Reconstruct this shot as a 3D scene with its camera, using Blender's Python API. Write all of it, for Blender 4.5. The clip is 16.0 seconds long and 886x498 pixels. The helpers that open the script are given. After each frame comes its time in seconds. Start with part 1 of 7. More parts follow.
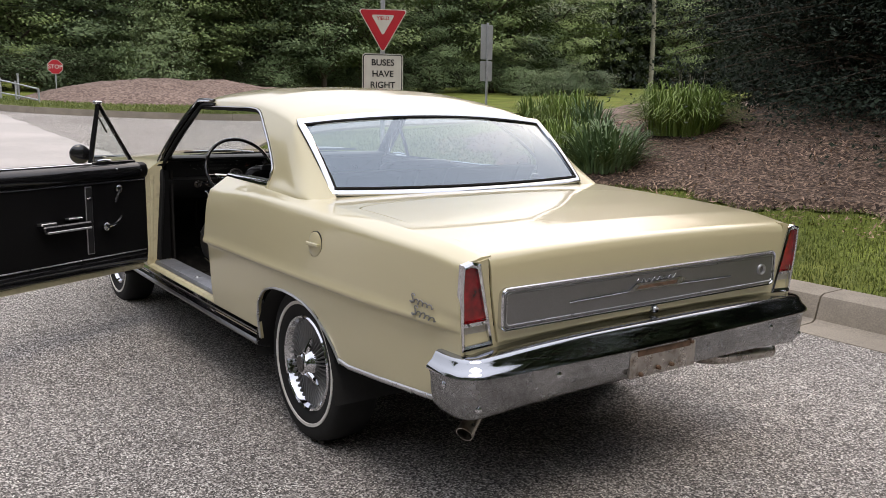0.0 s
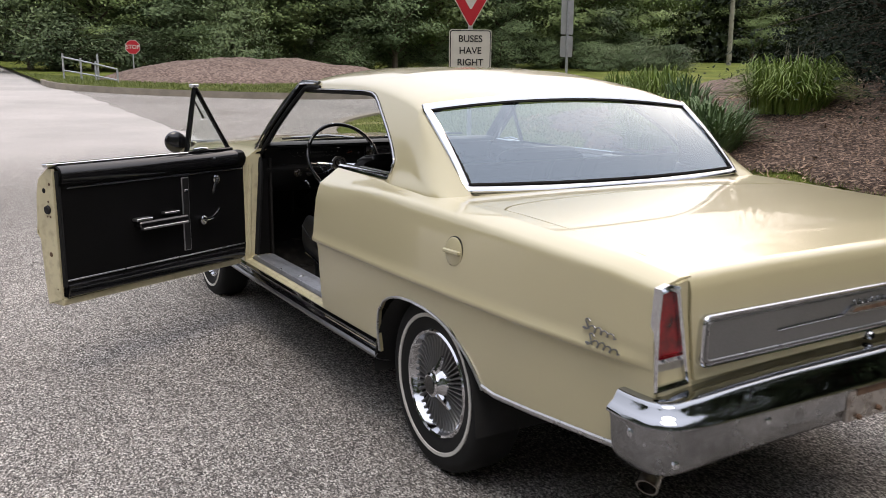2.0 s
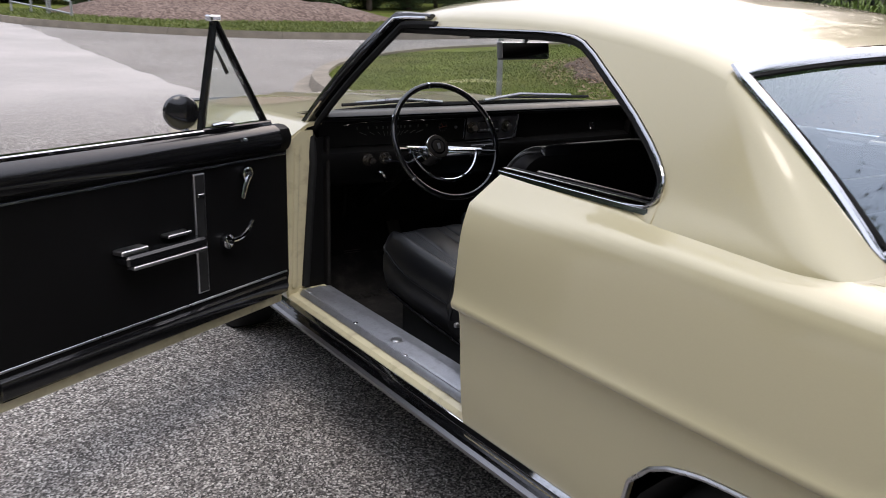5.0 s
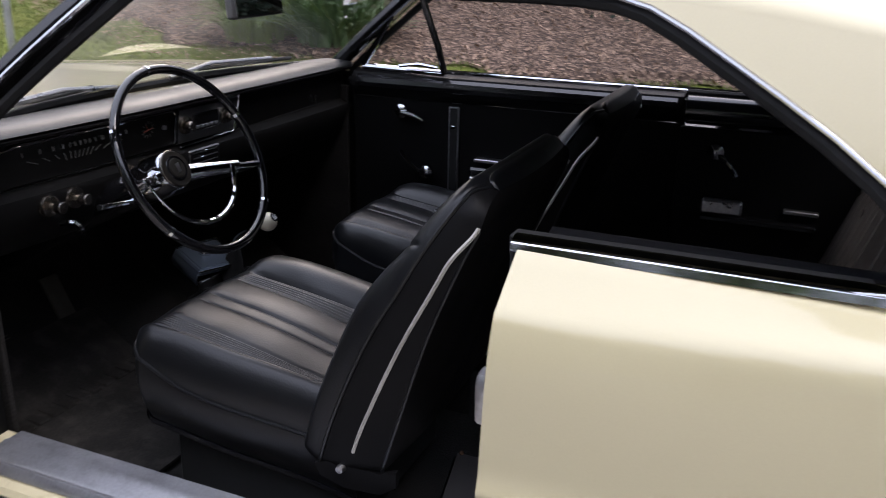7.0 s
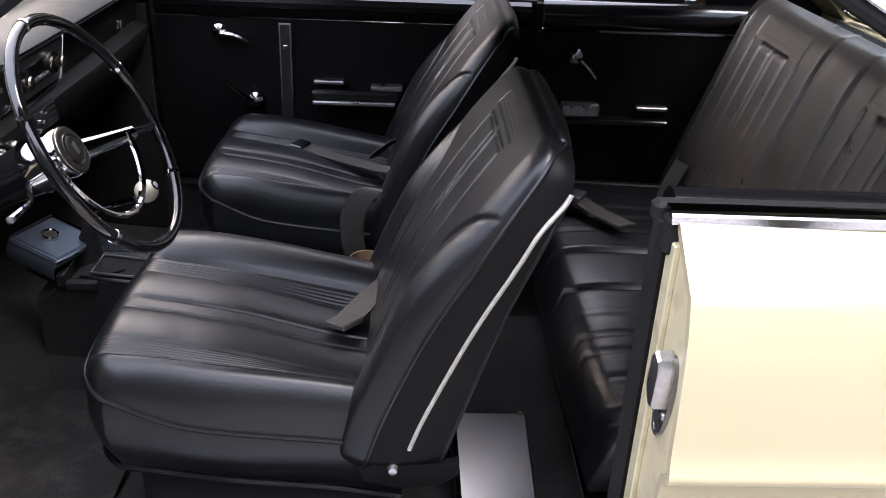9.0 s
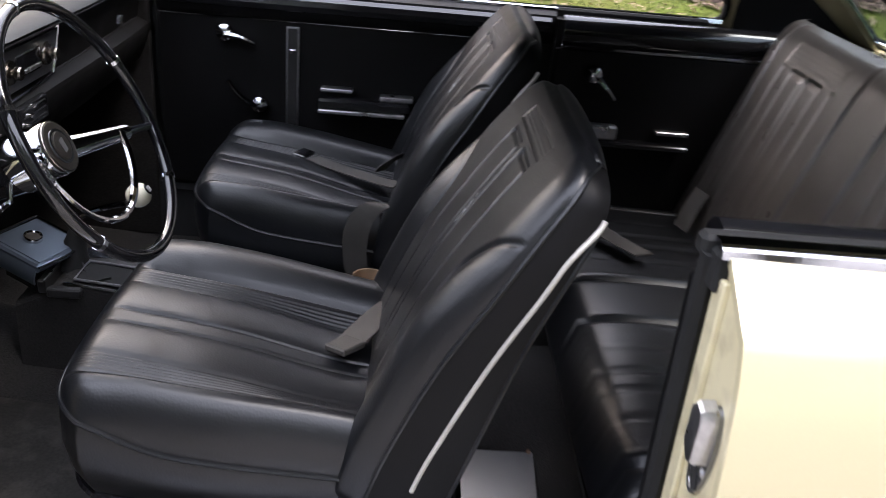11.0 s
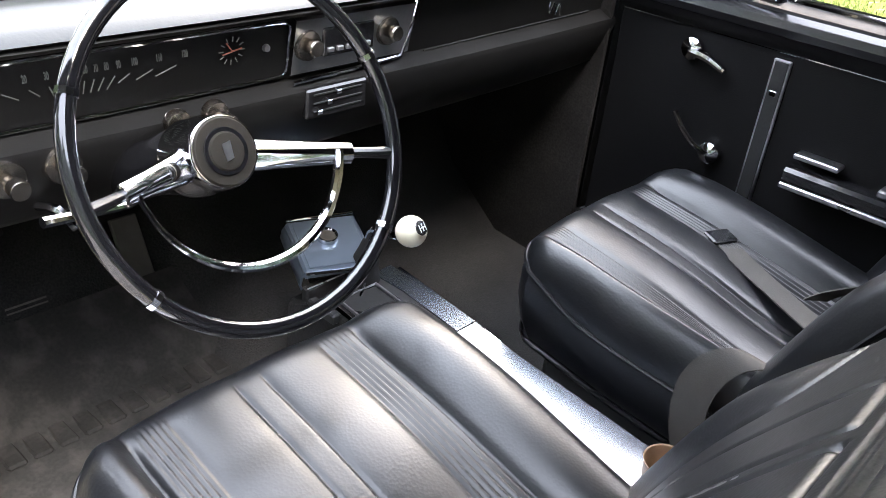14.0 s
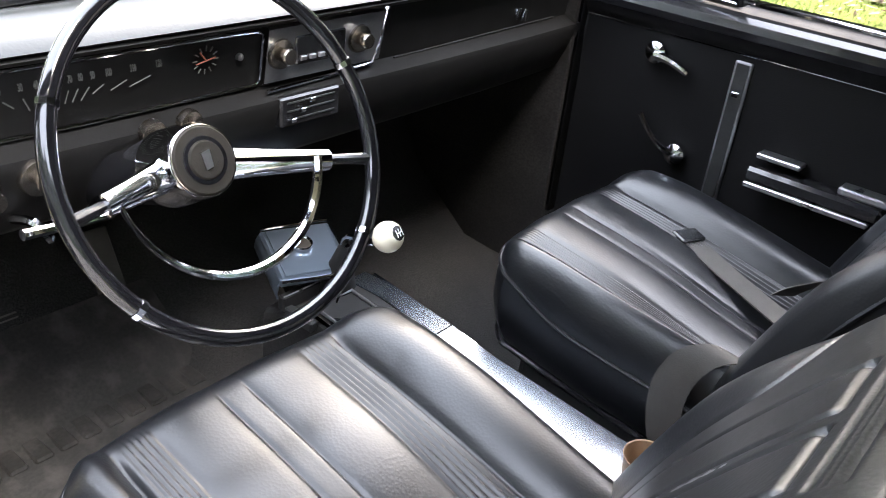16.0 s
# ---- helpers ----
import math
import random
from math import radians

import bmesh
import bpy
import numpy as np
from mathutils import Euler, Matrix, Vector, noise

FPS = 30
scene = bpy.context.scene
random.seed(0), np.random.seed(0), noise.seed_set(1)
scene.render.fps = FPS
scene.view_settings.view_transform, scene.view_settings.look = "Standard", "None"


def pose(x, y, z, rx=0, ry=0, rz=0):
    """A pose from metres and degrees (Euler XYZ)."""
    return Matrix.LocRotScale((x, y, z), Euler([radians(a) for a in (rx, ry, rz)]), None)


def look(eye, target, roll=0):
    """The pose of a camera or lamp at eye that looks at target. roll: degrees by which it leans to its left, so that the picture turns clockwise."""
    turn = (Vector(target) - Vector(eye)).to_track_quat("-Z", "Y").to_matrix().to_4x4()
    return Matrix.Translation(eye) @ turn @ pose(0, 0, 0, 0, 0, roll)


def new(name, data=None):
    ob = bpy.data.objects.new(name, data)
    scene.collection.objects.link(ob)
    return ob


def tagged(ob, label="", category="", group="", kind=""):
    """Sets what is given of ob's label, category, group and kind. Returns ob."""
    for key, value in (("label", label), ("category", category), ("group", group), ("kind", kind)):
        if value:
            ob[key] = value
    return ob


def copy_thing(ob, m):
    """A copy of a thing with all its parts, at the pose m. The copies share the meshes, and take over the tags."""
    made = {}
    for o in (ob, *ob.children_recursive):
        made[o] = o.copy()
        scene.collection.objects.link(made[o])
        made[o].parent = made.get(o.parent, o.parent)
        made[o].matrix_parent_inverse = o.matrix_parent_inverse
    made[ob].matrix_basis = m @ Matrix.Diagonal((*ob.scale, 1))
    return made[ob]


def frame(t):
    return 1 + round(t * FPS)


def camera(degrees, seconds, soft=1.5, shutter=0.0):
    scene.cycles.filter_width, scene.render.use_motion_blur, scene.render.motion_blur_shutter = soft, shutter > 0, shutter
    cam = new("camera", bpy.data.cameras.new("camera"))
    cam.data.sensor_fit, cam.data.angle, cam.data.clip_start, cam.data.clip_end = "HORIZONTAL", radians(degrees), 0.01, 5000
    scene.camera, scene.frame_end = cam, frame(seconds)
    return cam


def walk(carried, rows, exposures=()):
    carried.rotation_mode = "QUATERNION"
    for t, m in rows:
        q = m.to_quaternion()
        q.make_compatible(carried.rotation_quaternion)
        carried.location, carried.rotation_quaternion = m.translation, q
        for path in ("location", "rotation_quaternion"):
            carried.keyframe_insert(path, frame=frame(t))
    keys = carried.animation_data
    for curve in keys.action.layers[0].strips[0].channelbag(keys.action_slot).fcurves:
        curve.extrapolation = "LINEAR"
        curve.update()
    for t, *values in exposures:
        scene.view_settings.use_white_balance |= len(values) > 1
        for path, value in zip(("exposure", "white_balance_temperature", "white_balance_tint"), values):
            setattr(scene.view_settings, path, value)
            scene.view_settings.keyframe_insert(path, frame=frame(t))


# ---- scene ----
cam = camera(54.7, 16.0, soft=0.75, shutter=0.4)
PATH = [
    (0, (-2.999, 2.221, 1.344), (-1.385, 1.091, 1.004), 0.9),
    (0.5, (-2.993, 2.222, 1.343), (-1.371, 1.105, 0.997), 1.1),
    (1, (-2.954, 2.218, 1.341), (-1.317, 1.126, 0.983), 1.6),
    (1.5, (-2.734, 2.221, 1.356), (-1.064, 1.187, 0.982), 1.4),
    (2, (-2.465, 2.207, 1.36), (-0.777, 1.21, 0.966), 0.4),
    (2.5, (-2.164, 2.095, 1.35), (-0.478, 1.099, 0.945), 1.4),
    (3, (-1.837, 1.998, 1.355), (-0.139, 1.024, 0.942), 1.9),
    (3.5, (-1.463, 1.966, 1.364), (0.235, 1.007, 0.919), 0.9),
    (3.7, (-1.35, 1.952, 1.356), (0.352, 1.009, 0.896), 0.8),
    (5.8, (-0.205, 1.888, 1.323), (1.18, 0.575, 0.725), 3.0),
    (6, (-0.067, 1.843, 1.33), (1.219, 0.438, 0.72), 3.3),
    (6.5, (0.225, 1.777, 1.34), (1.271, 0.192, 0.712), 2.6),
    (7, (0.548, 1.758, 1.342), (1.276, 0.013, 0.69), 1.2),
    (7.5, (0.736, 1.679, 1.343), (1.283, -0.066, 0.533), 1.3),
    (7.7, (0.778, 1.652, 1.362), (1.317, -0.083, 0.509), 1.2),
    (7.9, (0.848, 1.660, 1.392), (1.303, -0.088, 0.534), 0.6),
    (8, (0.864, 1.652, 1.395), (1.34, -0.087, 0.529), 0.5),
    (8.5, (1.068, 1.664, 1.394), (1.195, -0.126, 0.512), 0.7),
    (8.7, (1.149, 1.689, 1.402), (1.135, -0.101, 0.511), 1.0),
    (10.8, (1.244, 1.654, 1.376), (1.073, -0.148, 0.525), 5.2),
    (11, (1.214, 1.586, 1.359), (1.126, -0.222, 0.508), 5.4),
    (11.5, (1.102, 1.383, 1.333), (1.293, -0.397, 0.442), 6.3),
    (12, (1.1, 1.209, 1.325), (1.521, -0.501, 0.375), 5.5),
    (12.5, (1.085, 1.095, 1.326), (1.739, -0.517, 0.339), 5.2),
    (13, (1.003, 0.952, 1.324), (1.972, -0.503, 0.352), 7.3),
    (13.5, (0.982, 0.881, 1.311), (2.073, -0.483, 0.337), 6.3),
    (14, (0.982, 0.868, 1.309), (2.102, -0.461, 0.32), 6.5),
    (14.5, (0.988, 0.862, 1.31), (2.108, -0.465, 0.317), 6.6),
    (15, (0.982, 0.86, 1.311), (2.104, -0.468, 0.321), 6.6),
    (15.5, (0.974, 0.862, 1.313), (2.101, -0.462, 0.324), 6.6),
    (16, (0.99, 0.891, 1.308), (2.052, -0.502, 0.343), 6.5),
]
EXPOSURES = [(0, 0.32, 6820, 15), (2.6, 0.22, 6780, 15), (3.7, 0.12, 6650, 15), (5.8, 0.45, 6300, 17), (6.5, 0.65, 6200, 18), (7.5, 1.02, 6220, 23), (8.0, 1.5, 6270, 24), (8.7, 1.93, 6350, 22), (10.8, 1.87, 6420, 20), (11.6, 2.65, 6380, 13), (12.6, 3.15, 6400, 14), (13.2, 3.42, 6420, 14), (16, 3.42, 6420, 14)]
walk(cam, [(t, look(eye, target, roll)) for t, eye, target, roll in PATH], EXPOSURES)

# ---- world and light ----
world = bpy.data.worlds.new("sky")
scene.world = world
world.use_nodes = True
wn, wl = world.node_tree.nodes, world.node_tree.links
sky = wn.new("ShaderNodeTexSky")
sky.sky_type = "NISHITA"
sky.sun_disc = False
sky.sun_elevation = radians(32)
sky.sun_rotation = radians(150)
sky.air_density, sky.dust_density, sky.ozone_density = 1.0, 6.0, 0.6
hazy = wn.new("ShaderNodeMixRGB")
hazy.inputs[0].default_value = 0.72
hazy.inputs[2].default_value = (7.35, 7.9, 8.85, 1)
wl.new(sky.outputs[0], hazy.inputs[1])
# an overcast sky is three times as bright overhead as at the horizon
where, axis, lift, cloud = wn.new("ShaderNodeTexCoord"), wn.new("ShaderNodeSeparateXYZ"), wn.new("ShaderNodeMapRange"), wn.new("ShaderNodeVectorMath")
wl.new(where.outputs["Generated"], axis.inputs[0])
wl.new(axis.outputs[2], lift.inputs[0])
lift.inputs[1].default_value, lift.inputs[2].default_value, lift.inputs[3].default_value, lift.inputs[4].default_value = 0.0, 1.0, 0.50, 1.28
cloud.operation = "SCALE"
wl.new(hazy.outputs[0], cloud.inputs[0])
wl.new(lift.outputs[0], cloud.inputs[3])
wl.new(cloud.outputs[0], wn["Background"].inputs[0])
wn["Background"].inputs[1].default_value = 0.18

sun_data = bpy.data.lights.new("sun", "SUN")
sun_data.energy, sun_data.angle, sun_data.color = 0.95, radians(25), (1.0, 0.94, 0.83)
sun = new("sun", sun_data)
sun.matrix_world = look((-7, 3, 17), (1, 0, 0))


# ---- mesh helpers ----
class Shape:
    """Collects vertices and faces of one mesh."""

    def __init__(self):
        self.v, self.f = [], []

    def grid(self, rows, close=False):
        n, base = len(rows[0]), len(self.v)
        for r in rows:
            self.v += [tuple(p) for p in r]
        for i in range(len(rows) - 1):
            for j in range(n if close else n - 1):
                a, b = base + i * n + j, base + i * n + (j + 1) % n
                quad = [a, b, b + n, a + n]
                pts = []
                for q in quad:
                    if all((Vector(self.v[q]) - Vector(self.v[p])).length > 1e-5 for p in pts):
                        pts.append(q)
                if len(pts) > 2:
                    self.f.append(pts)
        return self

    def poly(self, pts):
        base = len(self.v)
        self.v += [tuple(p) for p in pts]
        self.f.append(list(range(base, base + len(pts))))
        return self

    def prism(self, pts, step):
        """A polygon drawn out along step."""
        base, n, step = len(self.v), len(pts), Vector(step)
        self.v += [tuple(p) for p in pts] + [tuple(Vector(p) + step) for p in pts]
        self.f.append(list(range(base, base + n)))
        self.f.append([base + n + k for k in reversed(range(n))])
        for k in range(n):
            m = (k + 1) % n
            self.f.append([base + m, base + k, base + n + k, base + n + m])
        return self

    def box(self, lo, hi, bevel=0.004, m=None):
        """A box with chamfered edges, turned by m."""
        c = [(a + b) / 2 for a, b in zip(lo, hi)]
        h = [abs(b - a) / 2 for a, b in zip(lo, hi)]
        e = min(bevel, *[0.45 * q for q in h])
        base, idx = len(self.v), {}
        for sx in (-1, 1):
            for sy in (-1, 1):
                for sz in (-1, 1):
                    s = (sx, sy, sz)
                    for ax in range(3):
                        p = [c[k] + s[k] * (h[k] - (0 if k == ax else e)) for k in range(3)]
                        idx[s, ax] = len(self.v)
                        self.v.append(tuple(m @ Vector(p)) if m else tuple(p))
        for ax in range(3):
            o = [k for k in range(3) if k != ax]
            for sg in (-1, 1):
                ring = []
                for a, b in ((-1, -1), (1, -1), (1, 1), (-1, 1)):
                    s = [0, 0, 0]
                    s[ax], s[o[0]], s[o[1]] = sg, a, b
                    ring.append(idx[tuple(s), ax])
                self.f.append(ring)
            for a in (-1, 1):
                for b in (-1, 1):
                    s0, s1 = [0, 0, 0], [0, 0, 0]
                    s0[o[0]], s0[o[1]], s0[ax] = a, b, -1
                    s1[o[0]], s1[o[1]], s1[ax] = a, b, 1
                    s0, s1 = tuple(s0), tuple(s1)
                    self.f.append([idx[s0, o[0]], idx[s1, o[0]], idx[s1, o[1]], idx[s0, o[1]]])
        for sx in (-1, 1):
            for sy in (-1, 1):
                for sz in (-1, 1):
                    self.f.append([idx[(sx, sy, sz), k] for k in range(3)])
        return self

    def tube(self, pts, radius, seg=8, ends=True, flat=1.0, up=None):
        """A round bar along pts; radius is a number or one for each point."""
        pts = [Vector(p) for p in pts]
        radii = radius if isinstance(radius, (list, tuple)) else [radius] * len(pts)
        rows, side = [], None
        for i, p in enumerate(pts):
            ahead = (pts[min(i + 1, len(pts) - 1)] - pts[max(i - 1, 0)]).normalized()
            if side is None:
                ref = Vector(up) if up else (Vector((0, 0, 1)) if abs(ahead.z) < 0.9 else Vector((1, 0, 0)))
                side = ahead.cross(ref).normalized()
            side = (side - ahead * side.dot(ahead)).normalized()
            over = side.cross(ahead)
            rows.append([p + radii[i] * (math.cos(a) * side + flat * math.sin(a) * over) for a in [2 * math.pi * k / seg for k in range(seg)]])
        base = len(self.v)
        self.grid(rows, close=True)
        if ends:
            self.f.append([base + k for k in range(seg)])
            self.f.append([base + (len(pts) - 1) * seg + k for k in reversed(range(seg))])
        return self

    def lathe(self, profile, m, seg=32, start=0.0, sweep=2 * math.pi):
        """Turns (radius, height) pairs about the local z axis of m."""
        full = sweep > 6.28
        rows = []
        for k in range(seg if full else seg + 1):
            a = start + sweep * k / seg
            rows.append([m @ Vector((r * math.cos(a), r * math.sin(a), h)) for r, h in profile])
        if full:
            rows.append(rows[0])
        return self.grid(rows)

    def moved(self, m):
        self.v = [tuple(m @ Vector(p)) for p in self.v]
        return self

    def mesh(self, name, sharp=35):
        me = bpy.data.meshes.new(name)
        me.from_pydata(self.v, [], self.f)
        bm = bmesh.new()
        bm.from_mesh(me)
        bmesh.ops.remove_doubles(bm, verts=bm.verts, dist=1e-5)
        bmesh.ops.recalc_face_normals(bm, faces=bm.faces)
        bm.to_mesh(me)
        bm.free()
        me.shade_smooth()
        if sharp:
            me.set_sharp_from_angle(angle=radians(sharp))
        return me


def part(name, shape, material, parent=None, label="", thick=0.0, sharp=35):
    """One mesh object, a part of its parent."""
    ob = new(name, shape.mesh(name, sharp) if isinstance(shape, Shape) else shape)
    ob.data.materials.clear()
    ob.data.materials.append(material)
    if parent is not None:
        ob.parent = parent
        ob.matrix_parent_inverse = parent.matrix_world.inverted()
    if label:
        tagged(ob, label)
    if thick:
        me, mid = ob.data, Vector((1.2, YC, 0.62))
        if sum(p.area * p.normal.dot(p.center - mid) for p in me.polygons) < 0:
            me.flip_normals()
        mod = ob.modifiers.new("thickness", "SOLIDIFY")
        mod.thickness, mod.offset = thick, -1
        mod = ob.modifiers.new("crisp", "EDGE_SPLIT")
        mod.split_angle = radians(max(sharp, 50))
    return ob


def thing(name, label, category, at=(0, 0, 0), group="", kind=""):
    ob = new(name)
    ob.empty_display_size = 0.2
    ob.location = at
    bpy.context.view_layer.update()
    return tagged(ob, label, category, group, kind)


def smooth(x, a, b):
    t = min(1.0, max(0.0, (x - a) / (b - a)))
    return t * t * (3 - 2 * t)


def lerp(a, b, t):
    return a + (b - a) * t


def curve_points(ctrl, n):
    """n points of a smooth line through the control points."""
    p = [Vector(ctrl[0])] + [Vector(c) for c in ctrl] + [Vector(ctrl[-1])]
    out, spans = [], len(ctrl) - 1
    for k in range(n):
        u = spans * k / (n - 1)
        i = min(int(u), spans - 1)
        t = u - i
        a, b, c, d = p[i], p[i + 1], p[i + 2], p[i + 3]
        out.append(0.5 * (2 * b + (c - a) * t + (2 * a - 5 * b + 4 * c - d) * t * t + (3 * b - a - 3 * c + d) * t**3))
    return out


YC = -0.02  # the car's middle line


def other(shape):
    """The mirror image of a shape on the other side of the car."""
    s = Shape()
    s.v = [(x, 2 * YC - y, z) for x, y, z in shape.v]
    s.f = [list(reversed(f)) for f in shape.f]
    return s


# ---- materials ----
def material(name, color, rough=0.5, metal=0.0, var=0.0, var_scale=3.0, fine=0.0, fine_scale=80.0, bump=0.0, bump_scale=200.0, coat=0.0, spec=0.5, rough_var=0.0, dirt=None, dirt_amount=0.0, dirt_scale=2.0, bump_kind="noise"):
    m = bpy.data.materials.new(name)
    m.use_nodes = True
    nt = m.node_tree
    n, l = nt.nodes, nt.links
    b = n["Principled BSDF"]
    b.inputs["Roughness"].default_value = rough
    b.inputs["Metallic"].default_value = metal
    b.inputs["Specular IOR Level"].default_value = spec
    b.inputs["Coat Weight"].default_value = coat
    b.inputs["Coat Roughness"].default_value = 0.04
    pos = n.new("ShaderNodeNewGeometry").outputs["Position"]

    def noise_node(scale, detail=4.0):
        q = n.new("ShaderNodeTexNoise")
        q.inputs["Scale"].default_value = scale
        q.inputs["Detail"].default_value = detail
        l.new(pos, q.inputs["Vector"])
        return q.outputs["Fac"]

    def ramp(fac, lo, hi, a, b2):
        q = n.new("ShaderNodeMapRange")
        q.inputs[1].default_value, q.inputs[2].default_value, q.inputs[3].default_value, q.inputs[4].default_value = lo, hi, a, b2
        l.new(fac, q.inputs[0])
        return q.outputs[0]

    def mult(c, fac):
        q = n.new("ShaderNodeVectorMath")
        q.operation = "SCALE"
        l.new(c, q.inputs[0])
        l.new(fac, q.inputs[3])
        return q.outputs[0]

    rgb = n.new("ShaderNodeRGB")
    rgb.outputs[0].default_value = (*color, 1)
    col = rgb.outputs[0]
    if var:
        col = mult(col, ramp(noise_node(var_scale), 0.3, 0.7, 1 - var, 1 + var))
    if fine:
        col = mult(col, ramp(noise_node(fine_scale, 2), 0.3, 0.7, 1 - fine, 1 + fine))
    if dirt:
        q = n.new("ShaderNodeMixRGB")
        l.new(ramp(noise_node(dirt_scale, 6), 0.5, 0.72, 0, dirt_amount), q.inputs[0])
        l.new(col, q.inputs[1])
        q.inputs[2].default_value = (*dirt, 1)
        col = q.outputs[0]
    l.new(col, b.inputs["Base Color"])
    if rough_var:
        l.new(ramp(noise_node(var_scale * 2.3, 5), 0.3, 0.7, max(0.02, rough - rough_var), rough + rough_var), b.inputs["Roughness"])
    if bump:
        if bump_kind == "cells":
            q = n.new("ShaderNodeTexVoronoi")
            q.inputs["Scale"].default_value = bump_scale
            l.new(pos, q.inputs["Vector"])
            h = q.outputs["Distance"]
        else:
            h = noise_node(bump_scale, 3)
        q = n.new("ShaderNodeBump")
        q.inputs["Strength"].default_value = bump
        q.inputs["Distance"].default_value = 0.002
        l.new(h, q.inputs["Height"])
        l.new(q.outputs[0], b.inputs["Normal"])
    return m


def glass_material(name, color, rough=0.0, face=0.10, sheen=(1, 1, 1)):
    """A thin pane: clear, with a reflection that grows at a slant."""
    m = bpy.data.materials.new(name)
    m.use_nodes = True
    n, l = m.node_tree.nodes, m.node_tree.links
    n.remove(n["Principled BSDF"])
    clear, gloss, mix, slant = n.new("ShaderNodeBsdfTransparent"), n.new("ShaderNodeBsdfGlossy"), n.new("ShaderNodeMixShader"), n.new("ShaderNodeLayerWeight")
    power, share = n.new("ShaderNodeMath"), n.new("ShaderNodeMapRange")
    power.operation, power.inputs[1].default_value = "POWER", 3.4
    share.inputs[3].default_value, share.inputs[4].default_value = face, 0.95
    slant.inputs["Blend"].default_value = 0.5
    clear.inputs[0].default_value = (*color, 1)
    gloss.inputs["Roughness"].default_value = rough
    gloss.inputs["Color"].default_value = (*sheen, 1)
    l.new(slant.outputs["Facing"], power.inputs[0])
    l.new(power.outputs[0], share.inputs[0])
    l.new(share.outputs[0], mix.inputs[0])
    l.new(clear.outputs[0], mix.inputs[1])
    l.new(gloss.outputs[0], mix.inputs[2])
    l.new(mix.outputs[0], n["Material Output"].inputs["Surface"])
    return m


def ground_material(name, specks, scale, patch=None, rough=0.85, bump=0.75, joint=False):
    """Aggregate: stones of several tones in cells, with broad stains. specks: (position, colour) stops."""
    m = bpy.data.materials.new(name)
    m.use_nodes = True
    nt = m.node_tree
    n, l = nt.nodes, nt.links
    b = n["Principled BSDF"]
    b.inputs["Roughness"].default_value = rough
    b.inputs["Specular IOR Level"].default_value = 0.35
    pos = n.new("ShaderNodeNewGeometry").outputs["Position"]
    cells = n.new("ShaderNodeTexVoronoi")
    cells.inputs["Scale"].default_value = scale
    l.new(pos, cells.inputs["Vector"])
    sep = n.new("ShaderNodeSeparateColor")
    l.new(cells.outputs["Color"], sep.inputs[0])
    ramp = n.new("ShaderNodeValToRGB")
    while len(ramp.color_ramp.elements) < len(specks):
        ramp.color_ramp.elements.new(0.5)
    for e, (p, c) in zip(ramp.color_ramp.elements, specks):
        e.position, e.color = p, (*c, 1)
    l.new(sep.outputs[0], ramp.inputs[0])
    col = ramp.outputs[0]

    def stain(scale2, lo, hi, a, c):
        q = n.new("ShaderNodeTexNoise")
        q.inputs["Scale"].default_value, q.inputs["Detail"].default_value = scale2, 5
        l.new(pos, q.inputs["Vector"])
        r = n.new("ShaderNodeMapRange")
        r.inputs[1].default_value, r.inputs[2].default_value, r.inputs[3].default_value, r.inputs[4].default_value = lo, hi, a, c
        l.new(q.outputs["Fac"], r.inputs[0])
        return r.outputs[0]

    for st in (stain(0.35, 0.3, 0.7, 0.82, 1.15), stain(6, 0.35, 0.7, 0.9, 1.1)):
        q = n.new("ShaderNodeVectorMath")
        q.operation = "SCALE"
        l.new(col, q.inputs[0])
        l.new(st, q.inputs[3])
        col = q.outputs[0]
    if patch:
        # on one side of a long joint, sky glare painted as paler colour
        sx = n.new("ShaderNodeSeparateXYZ")
        l.new(pos, sx.inputs[0])
        wob = n.new("ShaderNodeTexNoise")
        wob.inputs["Scale"].default_value, wob.inputs["Detail"].default_value = 0.8, 6
        l.new(pos, wob.inputs["Vector"])
        acc = n.new("ShaderNodeMath")
        acc.operation = "MULTIPLY_ADD"
        l.new(wob.outputs["Fac"], acc.inputs[0])
        acc.inputs[1].default_value = 0.5
        l.new(sx.outputs[1], acc.inputs[2])
        step_y = n.new("ShaderNodeMapRange")
        step_y.inputs[1].default_value, step_y.inputs[2].default_value = patch["y"] - 0.02, patch["y"] + 0.02
        l.new(acc.outputs[0], step_y.inputs[0])
        step_x = n.new("ShaderNodeMapRange")
        step_x.inputs[1].default_value, step_x.inputs[2].default_value = patch["x0"], patch["x1"]
        l.new(sx.outputs[0], step_x.inputs[0])
        both = n.new("ShaderNodeMath")
        both.operation = "MULTIPLY"
        l.new(step_y.outputs[0], both.inputs[0])
        l.new(step_x.outputs[0], both.inputs[1])
        q = n.new("ShaderNodeMixRGB")
        l.new(both.outputs[0], q.inputs[0])
        l.new(col, q.inputs[1])
        grain = n.new("ShaderNodeMixRGB")
        l.new(stain(40, 0.3, 0.7, 0.0, 1.0), grain.inputs[0])
        grain.inputs[1].default_value = (*[0.85 * v for v in patch["color"]], 1)
        grain.inputs[2].default_value = (*[1.1 * v for v in patch["color"]], 1)
        big = n.new("ShaderNodeVectorMath")
        big.operation = "SCALE"
        l.new(grain.outputs[0], big.inputs[0])
        l.new(stain(0.5, 0.3, 0.7, 0.85, 1.1), big.inputs[3])
        l.new(big.outputs[0], q.inputs[2])
        col = q.outputs[0]
    l.new(col, b.inputs["Base Color"])
    bp = n.new("ShaderNodeBump")
